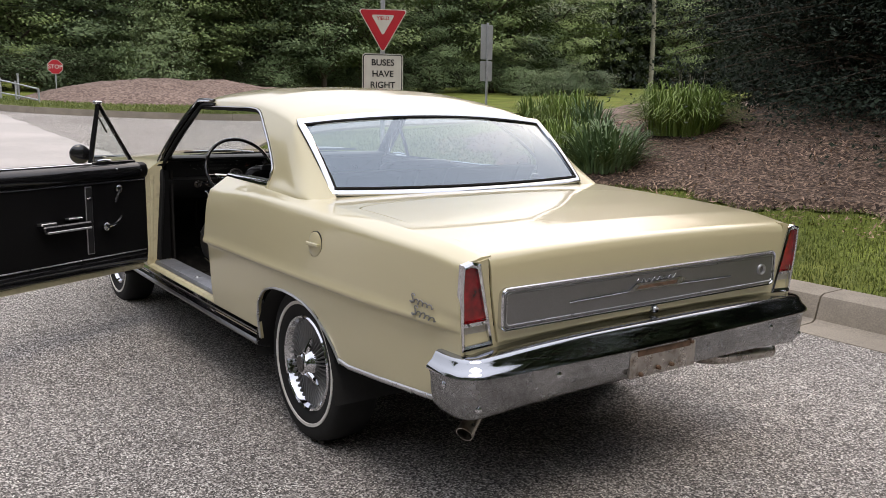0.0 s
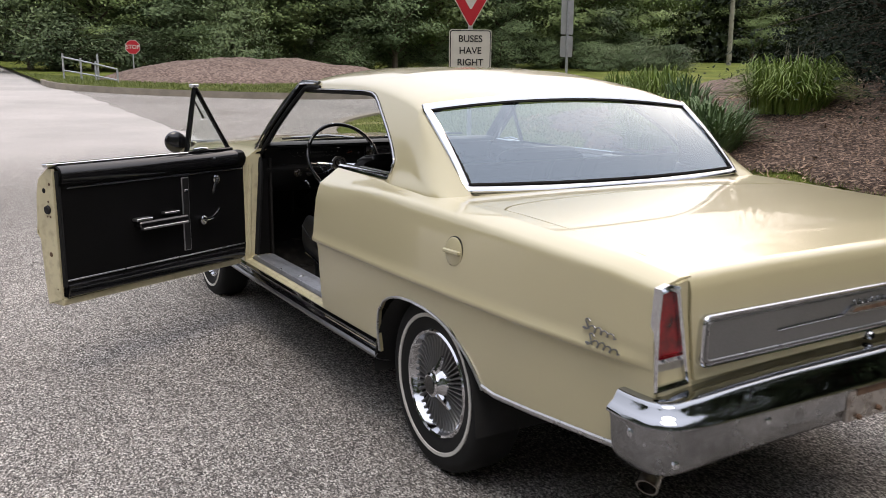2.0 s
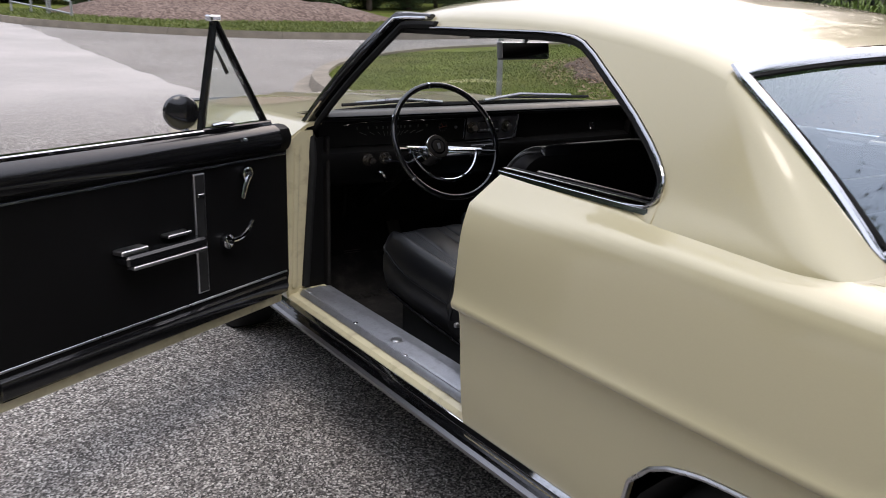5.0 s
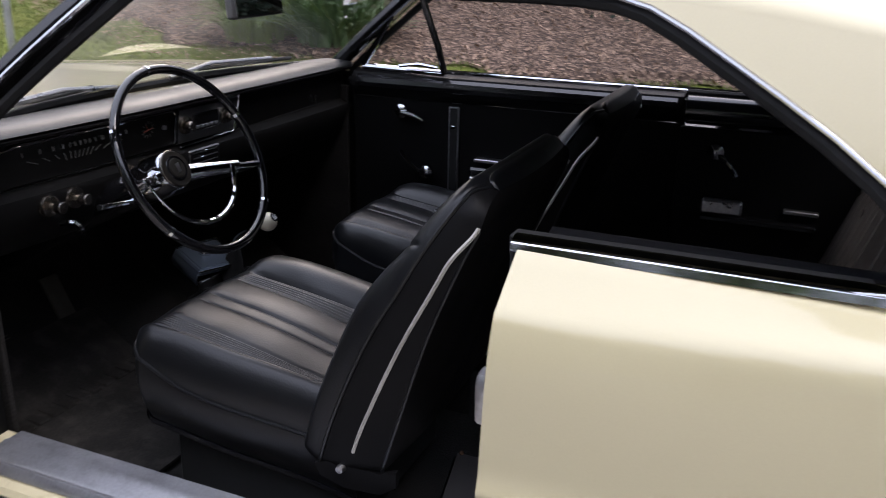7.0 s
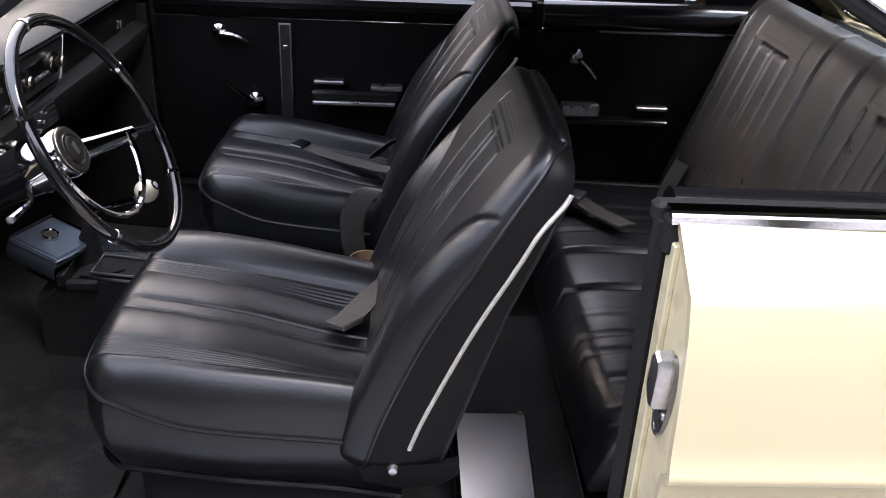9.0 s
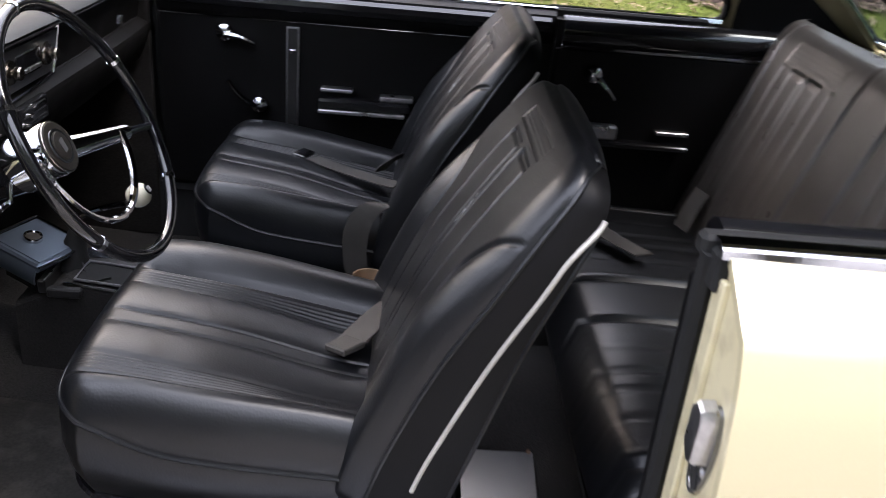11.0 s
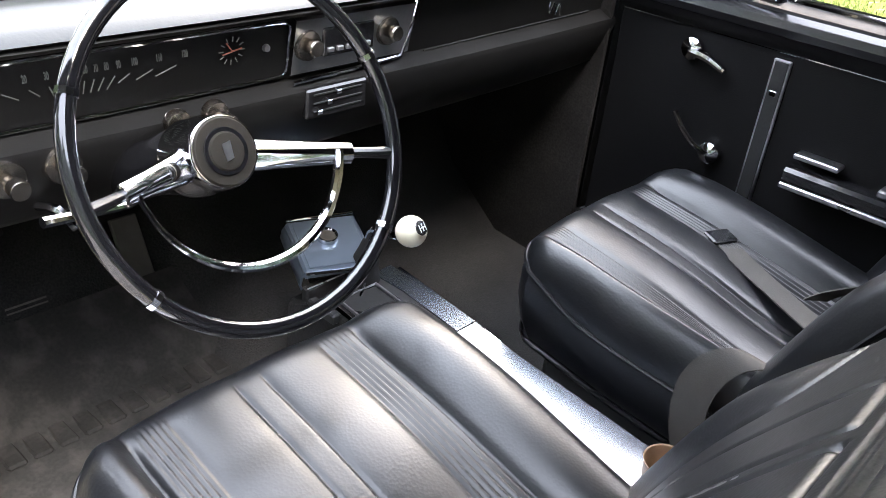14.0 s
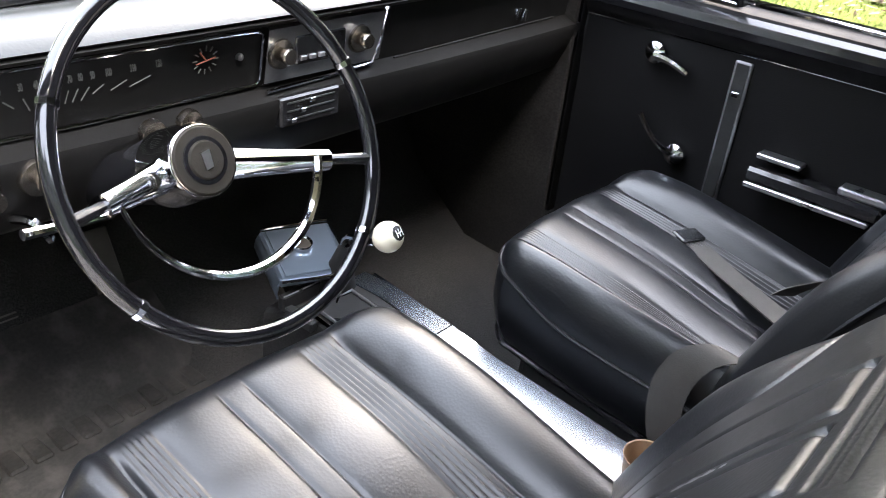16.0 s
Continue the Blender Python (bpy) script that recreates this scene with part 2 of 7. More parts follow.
    bp.inputs["Strength"].default_value, bp.inputs["Distance"].default_value = bump, 0.004
    l.new(cells.outputs["Distance"], bp.inputs["Height"])
    l.new(bp.outputs[0], b.inputs["Normal"])
    return m


def leaf_material(name, dark, light, rough=0.55, scale=1.2, per_tree=False):
    """Foliage: every leaf its own tone, with broad patches."""
    m = bpy.data.materials.new(name)
    m.use_nodes = True
    n, l = m.node_tree.nodes, m.node_tree.links
    b = n["Principled BSDF"]
    b.inputs["Roughness"].default_value = rough
    b.inputs["Specular IOR Level"].default_value = 0.3
    geo = n.new("ShaderNodeNewGeometry")
    tone = n.new("ShaderNodeTexNoise")
    tone.inputs["Scale"].default_value = scale
    l.new(geo.outputs["Position"], tone.inputs["Vector"])
    mid = n.new("ShaderNodeMath")
    mid.operation = "MULTIPLY_ADD"
    l.new(geo.outputs["Random Per Island"], mid.inputs[0])
    mid.inputs[1].default_value = 0.55
    r = n.new("ShaderNodeMapRange")
    r.inputs[1].default_value, r.inputs[2].default_value, r.inputs[3].default_value, r.inputs[4].default_value = 0.3, 0.7, 0.0, 0.5
    l.new(tone.outputs["Fac"], r.inputs[0])
    l.new(r.outputs[0], mid.inputs[2])
    mix = n.new("ShaderNodeMixRGB")
    l.new(mid.outputs[0], mix.inputs[0])
    mix.inputs[1].default_value, mix.inputs[2].default_value = (*dark, 1), (*light, 1)
    own, tree_tone, scaled = n.new("ShaderNodeObjectInfo"), n.new("ShaderNodeMapRange"), n.new("ShaderNodeVectorMath")
    tree_tone.inputs[3].default_value, tree_tone.inputs[4].default_value = 0.7, 1.4
    scaled.operation = "SCALE"
    l.new(own.outputs["Random"], tree_tone.inputs[0])
    l.new(mix.outputs[0], scaled.inputs[0])
    l.new(tree_tone.outputs[0], scaled.inputs[3])
    l.new(scaled.outputs[0] if per_tree else mix.outputs[0], b.inputs["Base Color"])
    return m


PAINT = material("butter yellow paint", (0.545, 0.484, 0.296), rough=0.28, coat=0.9, var=0.02, var_scale=0.7, fine=0.012, fine_scale=400)
PAINT_IN = material("butter yellow jamb paint", (0.64, 0.575, 0.37), rough=0.4, coat=0.4, var=0.05, var_scale=5, dirt=(0.16, 0.10, 0.05), dirt_amount=0.35, dirt_scale=22)
CHROME = material("chrome", (0.62, 0.63, 0.66), rough=0.06, metal=1.0, rough_var=0.03, var_scale=4)
CHROME_CAP = material("bumper chrome", (0.40, 0.41, 0.43), rough=0.05, metal=1.0, rough_var=0.04, var_scale=6)
# pitted chrome; the dark mottling stands in for asphalt mirrored in it
CHROME_MOTTLED = material("pitted chrome with mottled reflection", (0.30, 0.305, 0.315), rough=0.2, metal=1.0, rough_var=0.1, var_scale=9, var=0.3, bump=0.9, bump_scale=75, dirt=(0.13, 0.12, 0.11), dirt_amount=0.5, dirt_scale=60)
STEEL = material("brushed steel", (0.52, 0.52, 0.53), rough=0.34, metal=1.0, rough_var=0.1, var_scale=10, fine=0.1, fine_scale=120)
ALU = material("scuffed aluminium sill", (0.44, 0.45, 0.48), rough=0.46, metal=0.85, var=0.08, var_scale=7, rough_var=0.08, fine=0.06, fine_scale=150, dirt=(0.12, 0.11, 0.1), dirt_amount=0.22, dirt_scale=40)
SATIN = material("satin grey trim", (0.24, 0.24, 0.245), rough=0.32, metal=0.85, var=0.08, var_scale=3, fine=0.05, fine_scale=200)
VINYL = material("black vinyl", (0.0048, 0.0052, 0.0062), rough=0.36, rough_var=0.04, var=0.10, var_scale=6, bump=0.08, bump_scale=240, bump_kind="cells", spec=0.53)
# bench back is black too; its sheen is put into this paler base colour
VINYL_BENCH = material("black vinyl with sheen lightened in", (0.062, 0.055, 0.049), rough=0.34, rough_var=0.07, var=0.15, var_scale=6, bump=0.07, bump_scale=520, spec=0.95)
VINYL_FLAT = material("black door card vinyl", (0.0060, 0.0058, 0.0060), rough=0.50, rough_var=0.05, var=0.15, var_scale=5, bump=0.1, bump_scale=500, bump_kind="cells", spec=0.12)
SHINY = material("black gloss trim", (0.008, 0.008, 0.009), rough=0.16, rough_var=0.06, var_scale=3, coat=0.3)
RIM = material("glossy wheel rim", (0.006, 0.006, 0.007), rough=0.07, rough_var=0.03, var_scale=6, coat=0.6)
STRIP_IN = material("dark strip inlay", (0.018, 0.018, 0.018), rough=0.42, var=0.2, var_scale=30, fine=0.2, fine_scale=200)
MAT = material("grey black rubber mat", (0.022, 0.020, 0.018), rough=0.8, spec=0.25, var=0.3, var_scale=9, fine=0.2, fine_scale=160, bump=0.2, bump_scale=150, dirt=(0.09, 0.08, 0.07), dirt_amount=0.35, dirt_scale=18)
DASH = material("black dash paint", (0.0068, 0.0066, 0.0065), rough=0.46, spec=0.16, rough_var=0.08, var_scale=4, bump=0.08, bump_scale=300)
PLATE = material("satin aluminium plate", (0.31, 0.34, 0.385), rough=0.27, metal=1.0, var=0.03, var_scale=4)
DASH_TOP = material("dash top pad", (0.012, 0.013, 0.013), rough=0.33, spec=0.30, rough_var=0.05, var_scale=3, bump=0.1, bump_scale=250)
CARPET = material("black loop carpet", (0.0145, 0.0132, 0.0122), rough=0.95, var=0.3, var_scale=8, fine=0.5, fine_scale=260, bump=0.8, bump_scale=260)
# raised above the other blacks: veiling glare under the dash, put into colour
FOOTWELL = material("footwell black with glare put in", (0.019, 0.0175, 0.0165), rough=0.95, spec=0.1, var=0.25, var_scale=9, fine=0.3, fine_scale=200)
RUBBER = material("black rubber", (0.012, 0.012, 0.012), rough=0.75, spec=0.25, var=0.2, var_scale=9, bump=0.15, bump_scale=150)
WHITEWALL = material("white tyre stripe", (0.62, 0.60, 0.56), rough=0.6, var=0.08, var_scale=12)
UNDER = material("dark underbody", (0.012, 0.012, 0.012), rough=0.85, var=0.4, var_scale=6, bump=0.4, bump_scale=50)
RED = material("red lamp lens", (0.22, 0.0015, 0.004), rough=0.2, coat=0.5, var=0.75, var_scale=22, bump=0.6, bump_scale=90)
LENS = material("clear lamp lens", (0.46, 0.43, 0.36), rough=0.2, coat=0.5, var=0.15, var_scale=20, bump=0.5, bump_scale=120)
IVORY = material("ivory knob", (0.72, 0.66, 0.50), rough=0.2, coat=0.5, var=0.04, var_scale=30)
WHITE = material("white paint marks", (0.75, 0.75, 0.73), rough=0.5, var=0.04, var_scale=30)
DIAL = material("pale dial marks", (0.075, 0.08, 0.072), rough=0.6, var=0.1, var_scale=90)
ORANGE = material("orange needle", (0.20, 0.04, 0.015), rough=0.5, var=0.05, var_scale=50)
PIPING = material("silver piping", (0.50, 0.48, 0.43), rough=0.4, metal=0.35, var=0.08, var_scale=20)
BELT = material("dark webbing", (0.040, 0.0355, 0.030), rough=0.7, var=0.1, var_scale=30, fine=0.12, fine_scale=500, bump=0.12, bump_scale=500)
BLUE_STEEL = material("blue grey steel", (0.17, 0.21, 0.265), rough=0.30, metal=0.75, var=0.05, var_scale=8)
KNOB = material("satin nickel", (0.30, 0.27, 0.235), rough=0.24, metal=1.0, var=0.06, var_scale=40)
PEDAL = material("worn grey rubber", (0.10, 0.09, 0.078), rough=0.7, spec=0.3, var=0.2, var_scale=20)
CASE = material("polished tin", (0.16, 0.16, 0.168), rough=0.3, metal=1.0, var=0.05, var_scale=5)
HORN = material("grey horn button", (0.028, 0.0245, 0.020), rough=0.55, spec=0.15, var=0.08, var_scale=60, bump=0.2, bump_scale=400)
TAN = material("tan paper cup", (0.20, 0.125, 0.07), rough=0.6, var=0.15, var_scale=30)
RUST = material("rusty steel", (0.13, 0.075, 0.045), rough=0.8, var=0.4, var_scale=30, bump=0.5, bump_scale=120)
EXHAUST = material("exhaust steel", (0.46, 0.43, 0.40), rough=0.3, metal=1.0, rough_var=0.1, var=0.15, var_scale=14, dirt=(0.12, 0.07, 0.04), dirt_amount=0.6, dirt_scale=30)
GLASS = glass_material("clear glass", (0.96, 0.985, 0.975), 0.0, 0.03)
# the last colour puts a blue sky's tint into the pane's reflection
TINT = glass_material("tinted glass", (0.66, 0.76, 0.78), 0.045, 0.19, (0.78, 0.90, 1.0))
MIRROR = material("mirror glass", (0.85, 0.86, 0.87), rough=0.02, metal=1.0)
SIGN_WHITE = material("weathered white sign", (0.52, 0.49, 0.43), rough=0.45, var=0.06, var_scale=5)
SIGN_RED = material("red sign sheeting", (0.40, 0.012, 0.02), rough=0.42, var=0.06, var_scale=6)
SIGN_BLACK = material("black sign paint", (0.012, 0.012, 0.012), rough=0.5, var=0.1, var_scale=9)
GALV = material("galvanised steel", (0.40, 0.41, 0.42), rough=0.5, metal=0.7, var=0.15, var_scale=8, fine=0.1, fine_scale=60)
GREY_BACK = material("bare sign back", (0.42, 0.43, 0.43), rough=0.42, metal=0.5, var=0.1, var_scale=4)
POLE = material("weathered pole wood", (0.20, 0.19, 0.14), rough=0.9, var=0.2, var_scale=3, fine=0.3, fine_scale=40, bump=0.5, bump_scale=30)
BARK = material("bark", (0.10, 0.075, 0.055), rough=0.95, var=0.3, var_scale=3, fine=0.4, fine_scale=25, bump=0.8, bump_scale=14)
CONCRETE = material("kerb concrete", (0.26, 0.225, 0.18), rough=0.9, var=0.18, var_scale=2.5, fine=0.2, fine_scale=120, bump=0.4, bump_scale=160, dirt=(0.13, 0.115, 0.095), dirt_amount=0.5, dirt_scale=5)
# patch: the same asphalt farther off, paler for the glare on it
ASPHALT = ground_material("exposed aggregate asphalt", [(0.0, (0.036, 0.033, 0.030)), (0.3, (0.103, 0.094, 0.085)), (0.55, (0.226, 0.205, 0.187)), (0.8, (0.43, 0.394, 0.36)), (1.0, (0.79, 0.755, 0.70))], 175.0, patch=dict(y=-1.35, x0=7.5, x1=11.5, color=(0.46, 0.43, 0.405)))
LAWN = material("lawn soil and turf", (0.12, 0.145, 0.030), rough=1.0, spec=0.1, var=0.35, var_scale=0.8, fine=0.4, fine_scale=40, bump=0.9, bump_scale=60, dirt=(0.19, 0.17, 0.055), dirt_amount=0.6, dirt_scale=0.6)
MULCH_BED = ground_material("shredded mulch", [(0.0, (0.022, 0.014, 0.010)), (0.4, (0.056, 0.036, 0.026)), (0.75, (0.125, 0.082, 0.058)), (1.0, (0.27, 0.19, 0.14))], 42.0, rough=0.95, bump=0.9)
DIRT = ground_material("red brown mound mulch", [(0.0, (0.09, 0.06, 0.048)), (0.5, (0.155, 0.108, 0.086)), (1.0, (0.24, 0.175, 0.145))], 14.0, rough=0.95, bump=0.9)
CHIP = leaf_material("wood chips", (0.034, 0.021, 0.014), (0.54, 0.37, 0.26), rough=0.9, scale=0.7)
GRASS = leaf_material("grass blades", (0.060, 0.092, 0.018), (0.21, 0.235, 0.065), rough=0.6, scale=0.9)
LILY = leaf_material("daylily leaves", (0.07, 0.13, 0.018), (0.20, 0.27, 0.06), rough=0.45, scale=2.0)
IRIS = leaf_material("iris leaves", (0.07, 0.125, 0.05), (0.18, 0.25, 0.12), rough=0.5, scale=2.0)
LEAF_MID = leaf_material("broadleaf", (0.042, 0.072, 0.030), (0.165, 0.225, 0.098), scale=0.5, per_tree=True)
LEAF_LIGHT = leaf_material("pale broadleaf", (0.055, 0.095, 0.028), (0.26, 0.33, 0.12), scale=0.5, per_tree=True)
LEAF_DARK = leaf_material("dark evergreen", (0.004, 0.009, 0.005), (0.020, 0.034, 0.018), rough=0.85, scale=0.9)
LEAF_CONE = leaf_material("conifer needles", (0.05, 0.085, 0.035), (0.20, 0.26, 0.11), scale=0.5, per_tree=True)
# leaf tones far below the other trees', to hold the shade inside the woods
WOODS = leaf_material("woods darkened for shade", (0.005, 0.010, 0.004), (0.034, 0.050, 0.017), scale=0.25)


# ---- the ground, kerbs and lawns ----
def rise(x, y):
    """The land climbs gently ahead of the car and away to its right."""
    a = 0.035 * (x - 2.5 if x > 4.5 else (0 if x < 0.5 else (x - 0.5) ** 2 / 8))
    a = min(a, 2.4)
    return a + 0.02 * max(0.0, min(-y - 12.0, 45)) * smooth(x, 8, 40)


KERB = [(-60, -2.75), (8.0, -2.75), (9.5, -2.88), (11, -3.35), (12.2, -4.0), (13.3, -4.8), (14.6, -6.1), (16, -7.9), (17.2, -10.2), (18.4, -14), (19.4, -20), (20.4, -32), (21.5, -90)]
FAR_KERB = [(-90, 25.5), (-32, 24), (-14, 22.4), (-9.5, 21.7), (-7.4, 21.7), (-5.6, 22.4), (-3.8, 23.8), (-2.6, 25.2), (-1.8, 26.6), (-1.3, 28.3), (-1.1, 31)]


def kerb_y(x):
    return float(np.interp(x, [k[0] for k in KERB], [k[1] for k in KERB]))


def far_x(y):
    return float(np.interp(y, [k[0] for k in FAR_KERB], [k[1] for k in FAR_KERB]))


def lawn_z(x, y):
    d = max(0.0, kerb_y(x) - y)
    g = 0.03 * min(d, 2.2) + 0.24 * max(0.0, min(d - 2.2, 3.6)) + 0.09 * max(0.0, min(d - 5.8, 8))
    fade = 1 - 0.72 * smooth(x, 4.5, 11)
    return rise(x, y) + 0.15 + g * fade


def verge_z(x, y):
    return rise(x, y) + 0.15


def spaced(a, b, fine_a, fine_b, step, far_step):
    """Stations from a to b, close together between fine_a and fine_b."""
    out, v = [], a
    while v < b:
        out.append(v)
        v += step if fine_a <= v < fine_b else far_step
    return out + [b]


xs = [-600, -300, -120, -60, -30] + spaced(-15, 45, -15, 45, 1.0, 1.0) + [60, 80, 120, 300, 900]
ys = [-900, -400, -200, -120, -90, -60, -45, -35] + spaced(-30, 20, -30, 20, 1.25, 1.25) + [30, 45, 70, 120, 300, 900]
tagged(part("ground", Shape().grid([[(x, y, rise(x, y)) for y in ys] for x in xs]), ASPHALT), "coarse grey aggregate asphalt road with sky glare painted pale on one lane", "road", kind="structure")

# the lawn on the near side, up to its kerb
cols = spaced(-30, 21.3, -6, 21, 0.35, 2.0)
depth = [0.0, 0.2, 0.5, 1, 1.5, 2.0, 2.4, 2.9, 3.4, 4, 4.6, 5.2, 6, 7, 8.5, 10, 13, 17, 22, 30, 45, 70, 90]
tagged(part("lawn", Shape().grid([[(x, kerb_y(x) - 0.14 - d, lawn_z(x, kerb_y(x) - d) - 0.01) for d in depth] for x in cols]), LAWN), "mown green lawn with yellowed patches rising from the kerb", "lawn", kind="structure")

# the verge beyond the crossing street
rows = []
for y in spaced(-90, -1.15, -30, -1, 0.5, 6):
    x0 = far_x(y) + 0.14
    rows.append([(x0 + d, y, verge_z(x0 + d, y) - 0.01) for d in (0, 0.3, 1, 2, 4, 6, 9, 13, 18, 25, 40, 80)])
tagged(part("verge", Shape().grid(rows), LAWN), "grass verge beyond the crossing street", "lawn", kind="structure")


def kerb_run(name, pts, base, label, split):
    """A rounded concrete kerb along pts, in stones laid end to end."""
    line = curve_points([(x, y, 0) for x, y in pts], 24 * len(pts))
    dist = [0.0]
    for a, b in zip(line, line[1:]):
        dist.append(dist[-1] + (b - a).length)
    root = thing(name, label, "kerb", (line[0].x, line[0].y, base(line[0].x, line[0].y)), kind="structure")

    def at(s):
        i = max(0, min(len(dist) - 2, int(np.searchsorted(dist, s)) - 1))
        return line[i].lerp(line[i + 1], (s - dist[i]) / max(1e-6, dist[i + 1] - dist[i]))

    s, total = 0.0, dist[-1]
    while s < total - 0.1:
        e = min(total, s + split)
        rows = []
        for k in range(5):
            q = s + 0.006 + (e - s - 0.012) * k / 4
            p, t = at(q), (at(min(total, q + 0.05)) - at(max(0, q - 0.05))).normalized()
            out = Vector((t.y, -t.x, 0))
            z = base(p.x, p.y)
            rows.append([(p.x + out.x * o, p.y + out.y * o, z + h) for o, h in ((0.10, -0.05), (0.10, 0.190), (-0.11, 0.185), (-0.145, 0.172), (-0.165, 0.13), (-0.19, 0.03), (-0.22, 0.012), (-0.46, 0.004), (-0.46, -0.05))])
        sh = Shape().grid(rows)
        n = len(rows[0])
        sh.f.append(list(range(n)))
        sh.f.append([4 * n + k for k in reversed(range(n))])
        part("kerb_stone", sh, CONCRETE, root)
        s = e
    return root


kerb_run("kerb_near", [(-14, -2.75 - 0.15), (-8, -2.9), (0, -2.9), (8, -2.9)] + [(x - 0.04, y - 0.16) for x, y in KERB[2:11]], rise, "weathered concrete kerb with a gutter edge along the lawn", 1.55)
kerb_run("kerb_far", [(31, -1.25)] + [(x + 0.16, y - 0.02) for y, x in reversed(FAR_KERB[2:10])], rise, "concrete kerb edging the verge beyond the street", 3.0)


def mulch_edge(x):
    return float(np.interp(x, [-30, -4, 0, 2.2, 3.8, 5.2, 6.5, 8.1, 9.4, 10.4, 11.2, 12.4], [-5.8, -5.75, -5.6, -5.45, -5.45, -5.35, -5.5, -6.2, -6.9, -7.7, -8.8, -12])) + 0.12 * math.sin(x * 3.1) + 0.06 * math.sin(x * 8.7)


rows = []
for x in spaced(-22, 12.4, -6, 12.4, 0.16, 1.2):
    e = mulch_edge(x)
    rows.append([(x, e - d, lawn_z(x, e - d) + (-0.02 if d == 0 else 0.035) + (0 if d == 0 else 0.03 * noise.noise((x * 1.7, (e - d) * 1.7, 0)))) for d in (0, 0.08, 0.2, 0.4, 0.7, 1.0, 1.35, 1.7, 2.1, 2.5, 3, 3.6, 4.3, 5, 6, 8, 11, 16)])
tagged(part("mulch_bed", Shape().grid(rows), MULCH_BED), "sloping bed of brown shredded bark mulch", "mulch bed", kind="structure")

rng = random.Random(5)


def quads(items):
    """Many small loose faces in one mesh: (centre, long axis, short axis)."""
    v, f = [], []
    for c, a, b in items:
        k = len(v)
        v += [c - a - b * 0.6, c + a * 0.2 - b, c + a, c + a * 0.1 + b * 0.9]
        f.append((k, k + 1, k + 2, k + 3))
    me = bpy.data.meshes.new("loose")
    me.from_pydata([tuple(p) for p in v], [], f)
    return me


def rand_dir(r):
    while True:
        p = Vector((r.uniform(-1, 1), r.uniform(-1, 1), r.uniform(-1, 1)))
        if 0.05 < p.length < 1:
            return p.normalized()


chips = []
for k in range(26000):
    x = rng.uniform(-5, 11)
    e = mulch_edge(x)
    d = rng.uniform(-0.12, 1) ** 1 * 5.5 if rng.random() < 0.9 else rng.uniform(5, 8)
    y = e - d
    a = rand_dir(rng)
    a.z *= 0.35
    a = a.normalized() * rng.uniform(0.015, 0.055)
    b = a.cross(Vector((rng.uniform(-0.4, 0.4), rng.uniform(-0.4, 0.4), 1))).normalized() * rng.uniform(0.004, 0.012)
    chips.append((Vector((x, y, lawn_z(x, y) + 0.055 + rng.uniform(0, 0.02))), a, b))
tagged(part("mulch_chips", quads(chips), CHIP), "loose brown and pale grey wood chips on the bed", "mulch", kind="stuff")


def blades(spots, low, high, width, r):
    """Short curved grass blades, each a bent strip of three faces."""
    v, f = [], []
    for x, y, z in spots:
        h, w, a, lean = r.uniform(low, high), r.uniform(0.7, 1.2) * width, r.uniform(0, 6.28), r.uniform(0.1, 0.7)
        dx, dy = math.cos(a), math.sin(a)
        k = len(v)
        for t, ww in ((0, 1), (0.55, 0.8), (1, 0.0)):
            o = lean * h * t * t
            px, py, pz = x + dx * o, y + dy * o, z + h * t * (1 - 0.25 * lean * t)
            if ww:
                v += [(px - dy * w * ww, py + dx * w * ww, pz), (px + dy * w * ww, py - dx * w * ww, pz)]
            else:
                v.append((px, py, pz))
        f += [(k, k + 1, k + 3, k + 2), (k + 2, k + 3, k + 4)]
    me = bpy.data.meshes.new("blades")
    me.from_pydata(v, [], f)
    return me


spots = []
while len(spots) < 90000:
    x = rng.uniform(-4.5, 15.5)
    top = kerb_y(x) - 0.14
    low = mulch_edge(x) if x < 12 else -14
    y = top - rng.random() ** 1.15 * (top - low + 0.15)
    spots.append((x, y, lawn_z(x, y) - 0.015))
tagged(part("grass", blades(spots, 0.022, 0.05, 0.004, rng), GRASS), "short green and yellowing mown grass on the corner lawn", "grass", kind="stuff")
spots = []
while len(spots) < 30000:
    y = rng.uniform(-16, -1.2)
    x = far_x(y) + 0.2 + rng.random() ** 1.3 * 9
    spots.append((x, y, verge_z(x, y) - 0.01))
tagged(part("verge_grass", blades(spots, 0.06, 0.13, 0.012, rng), GRASS), "mown grass on the far verge", "grass", kind="stuff")

# bare mounds
def mound(name, cx, cy, ax, ay, h, base, label):
    rows = []
    for i in range(26):
        q = i / 25
        row = []
        for j in range(48):
            a = 2 * math.pi * j / 48
            r = q * (1 + 0.12 * math.sin(3 * a + 1) + 0.07 * math.sin(5 * a))
            x, y = cx + ax * r * math.cos(a), cy + ay * r * math.sin(a)
            k = (1 - min(1, q) ** 2.4)
            row.append((x, y, base(x, y) + h * k * (1 + 0.25 * noise.noise((x * 0.6, y * 0.6, 3))) + 0.06 * noise.noise((x * 2, y * 2, 1)) - (0.05 if q == 1 else 0)))
        rows.append(row)
    return tagged(part(name, Shape().grid(rows, close=True), DIRT), label, "mound", kind="structure")


mound("mulch_mound", 32.0, -9.3, 4.4, 6.2, 0.85, verge_z, "long low bare mound of brown mulch on the verge")
mound("bank_mound", 12.0, -17.0, 3.0, 4.6, 0.55, lawn_z, "low grey brown heap of mulch behind the leafy clumps")


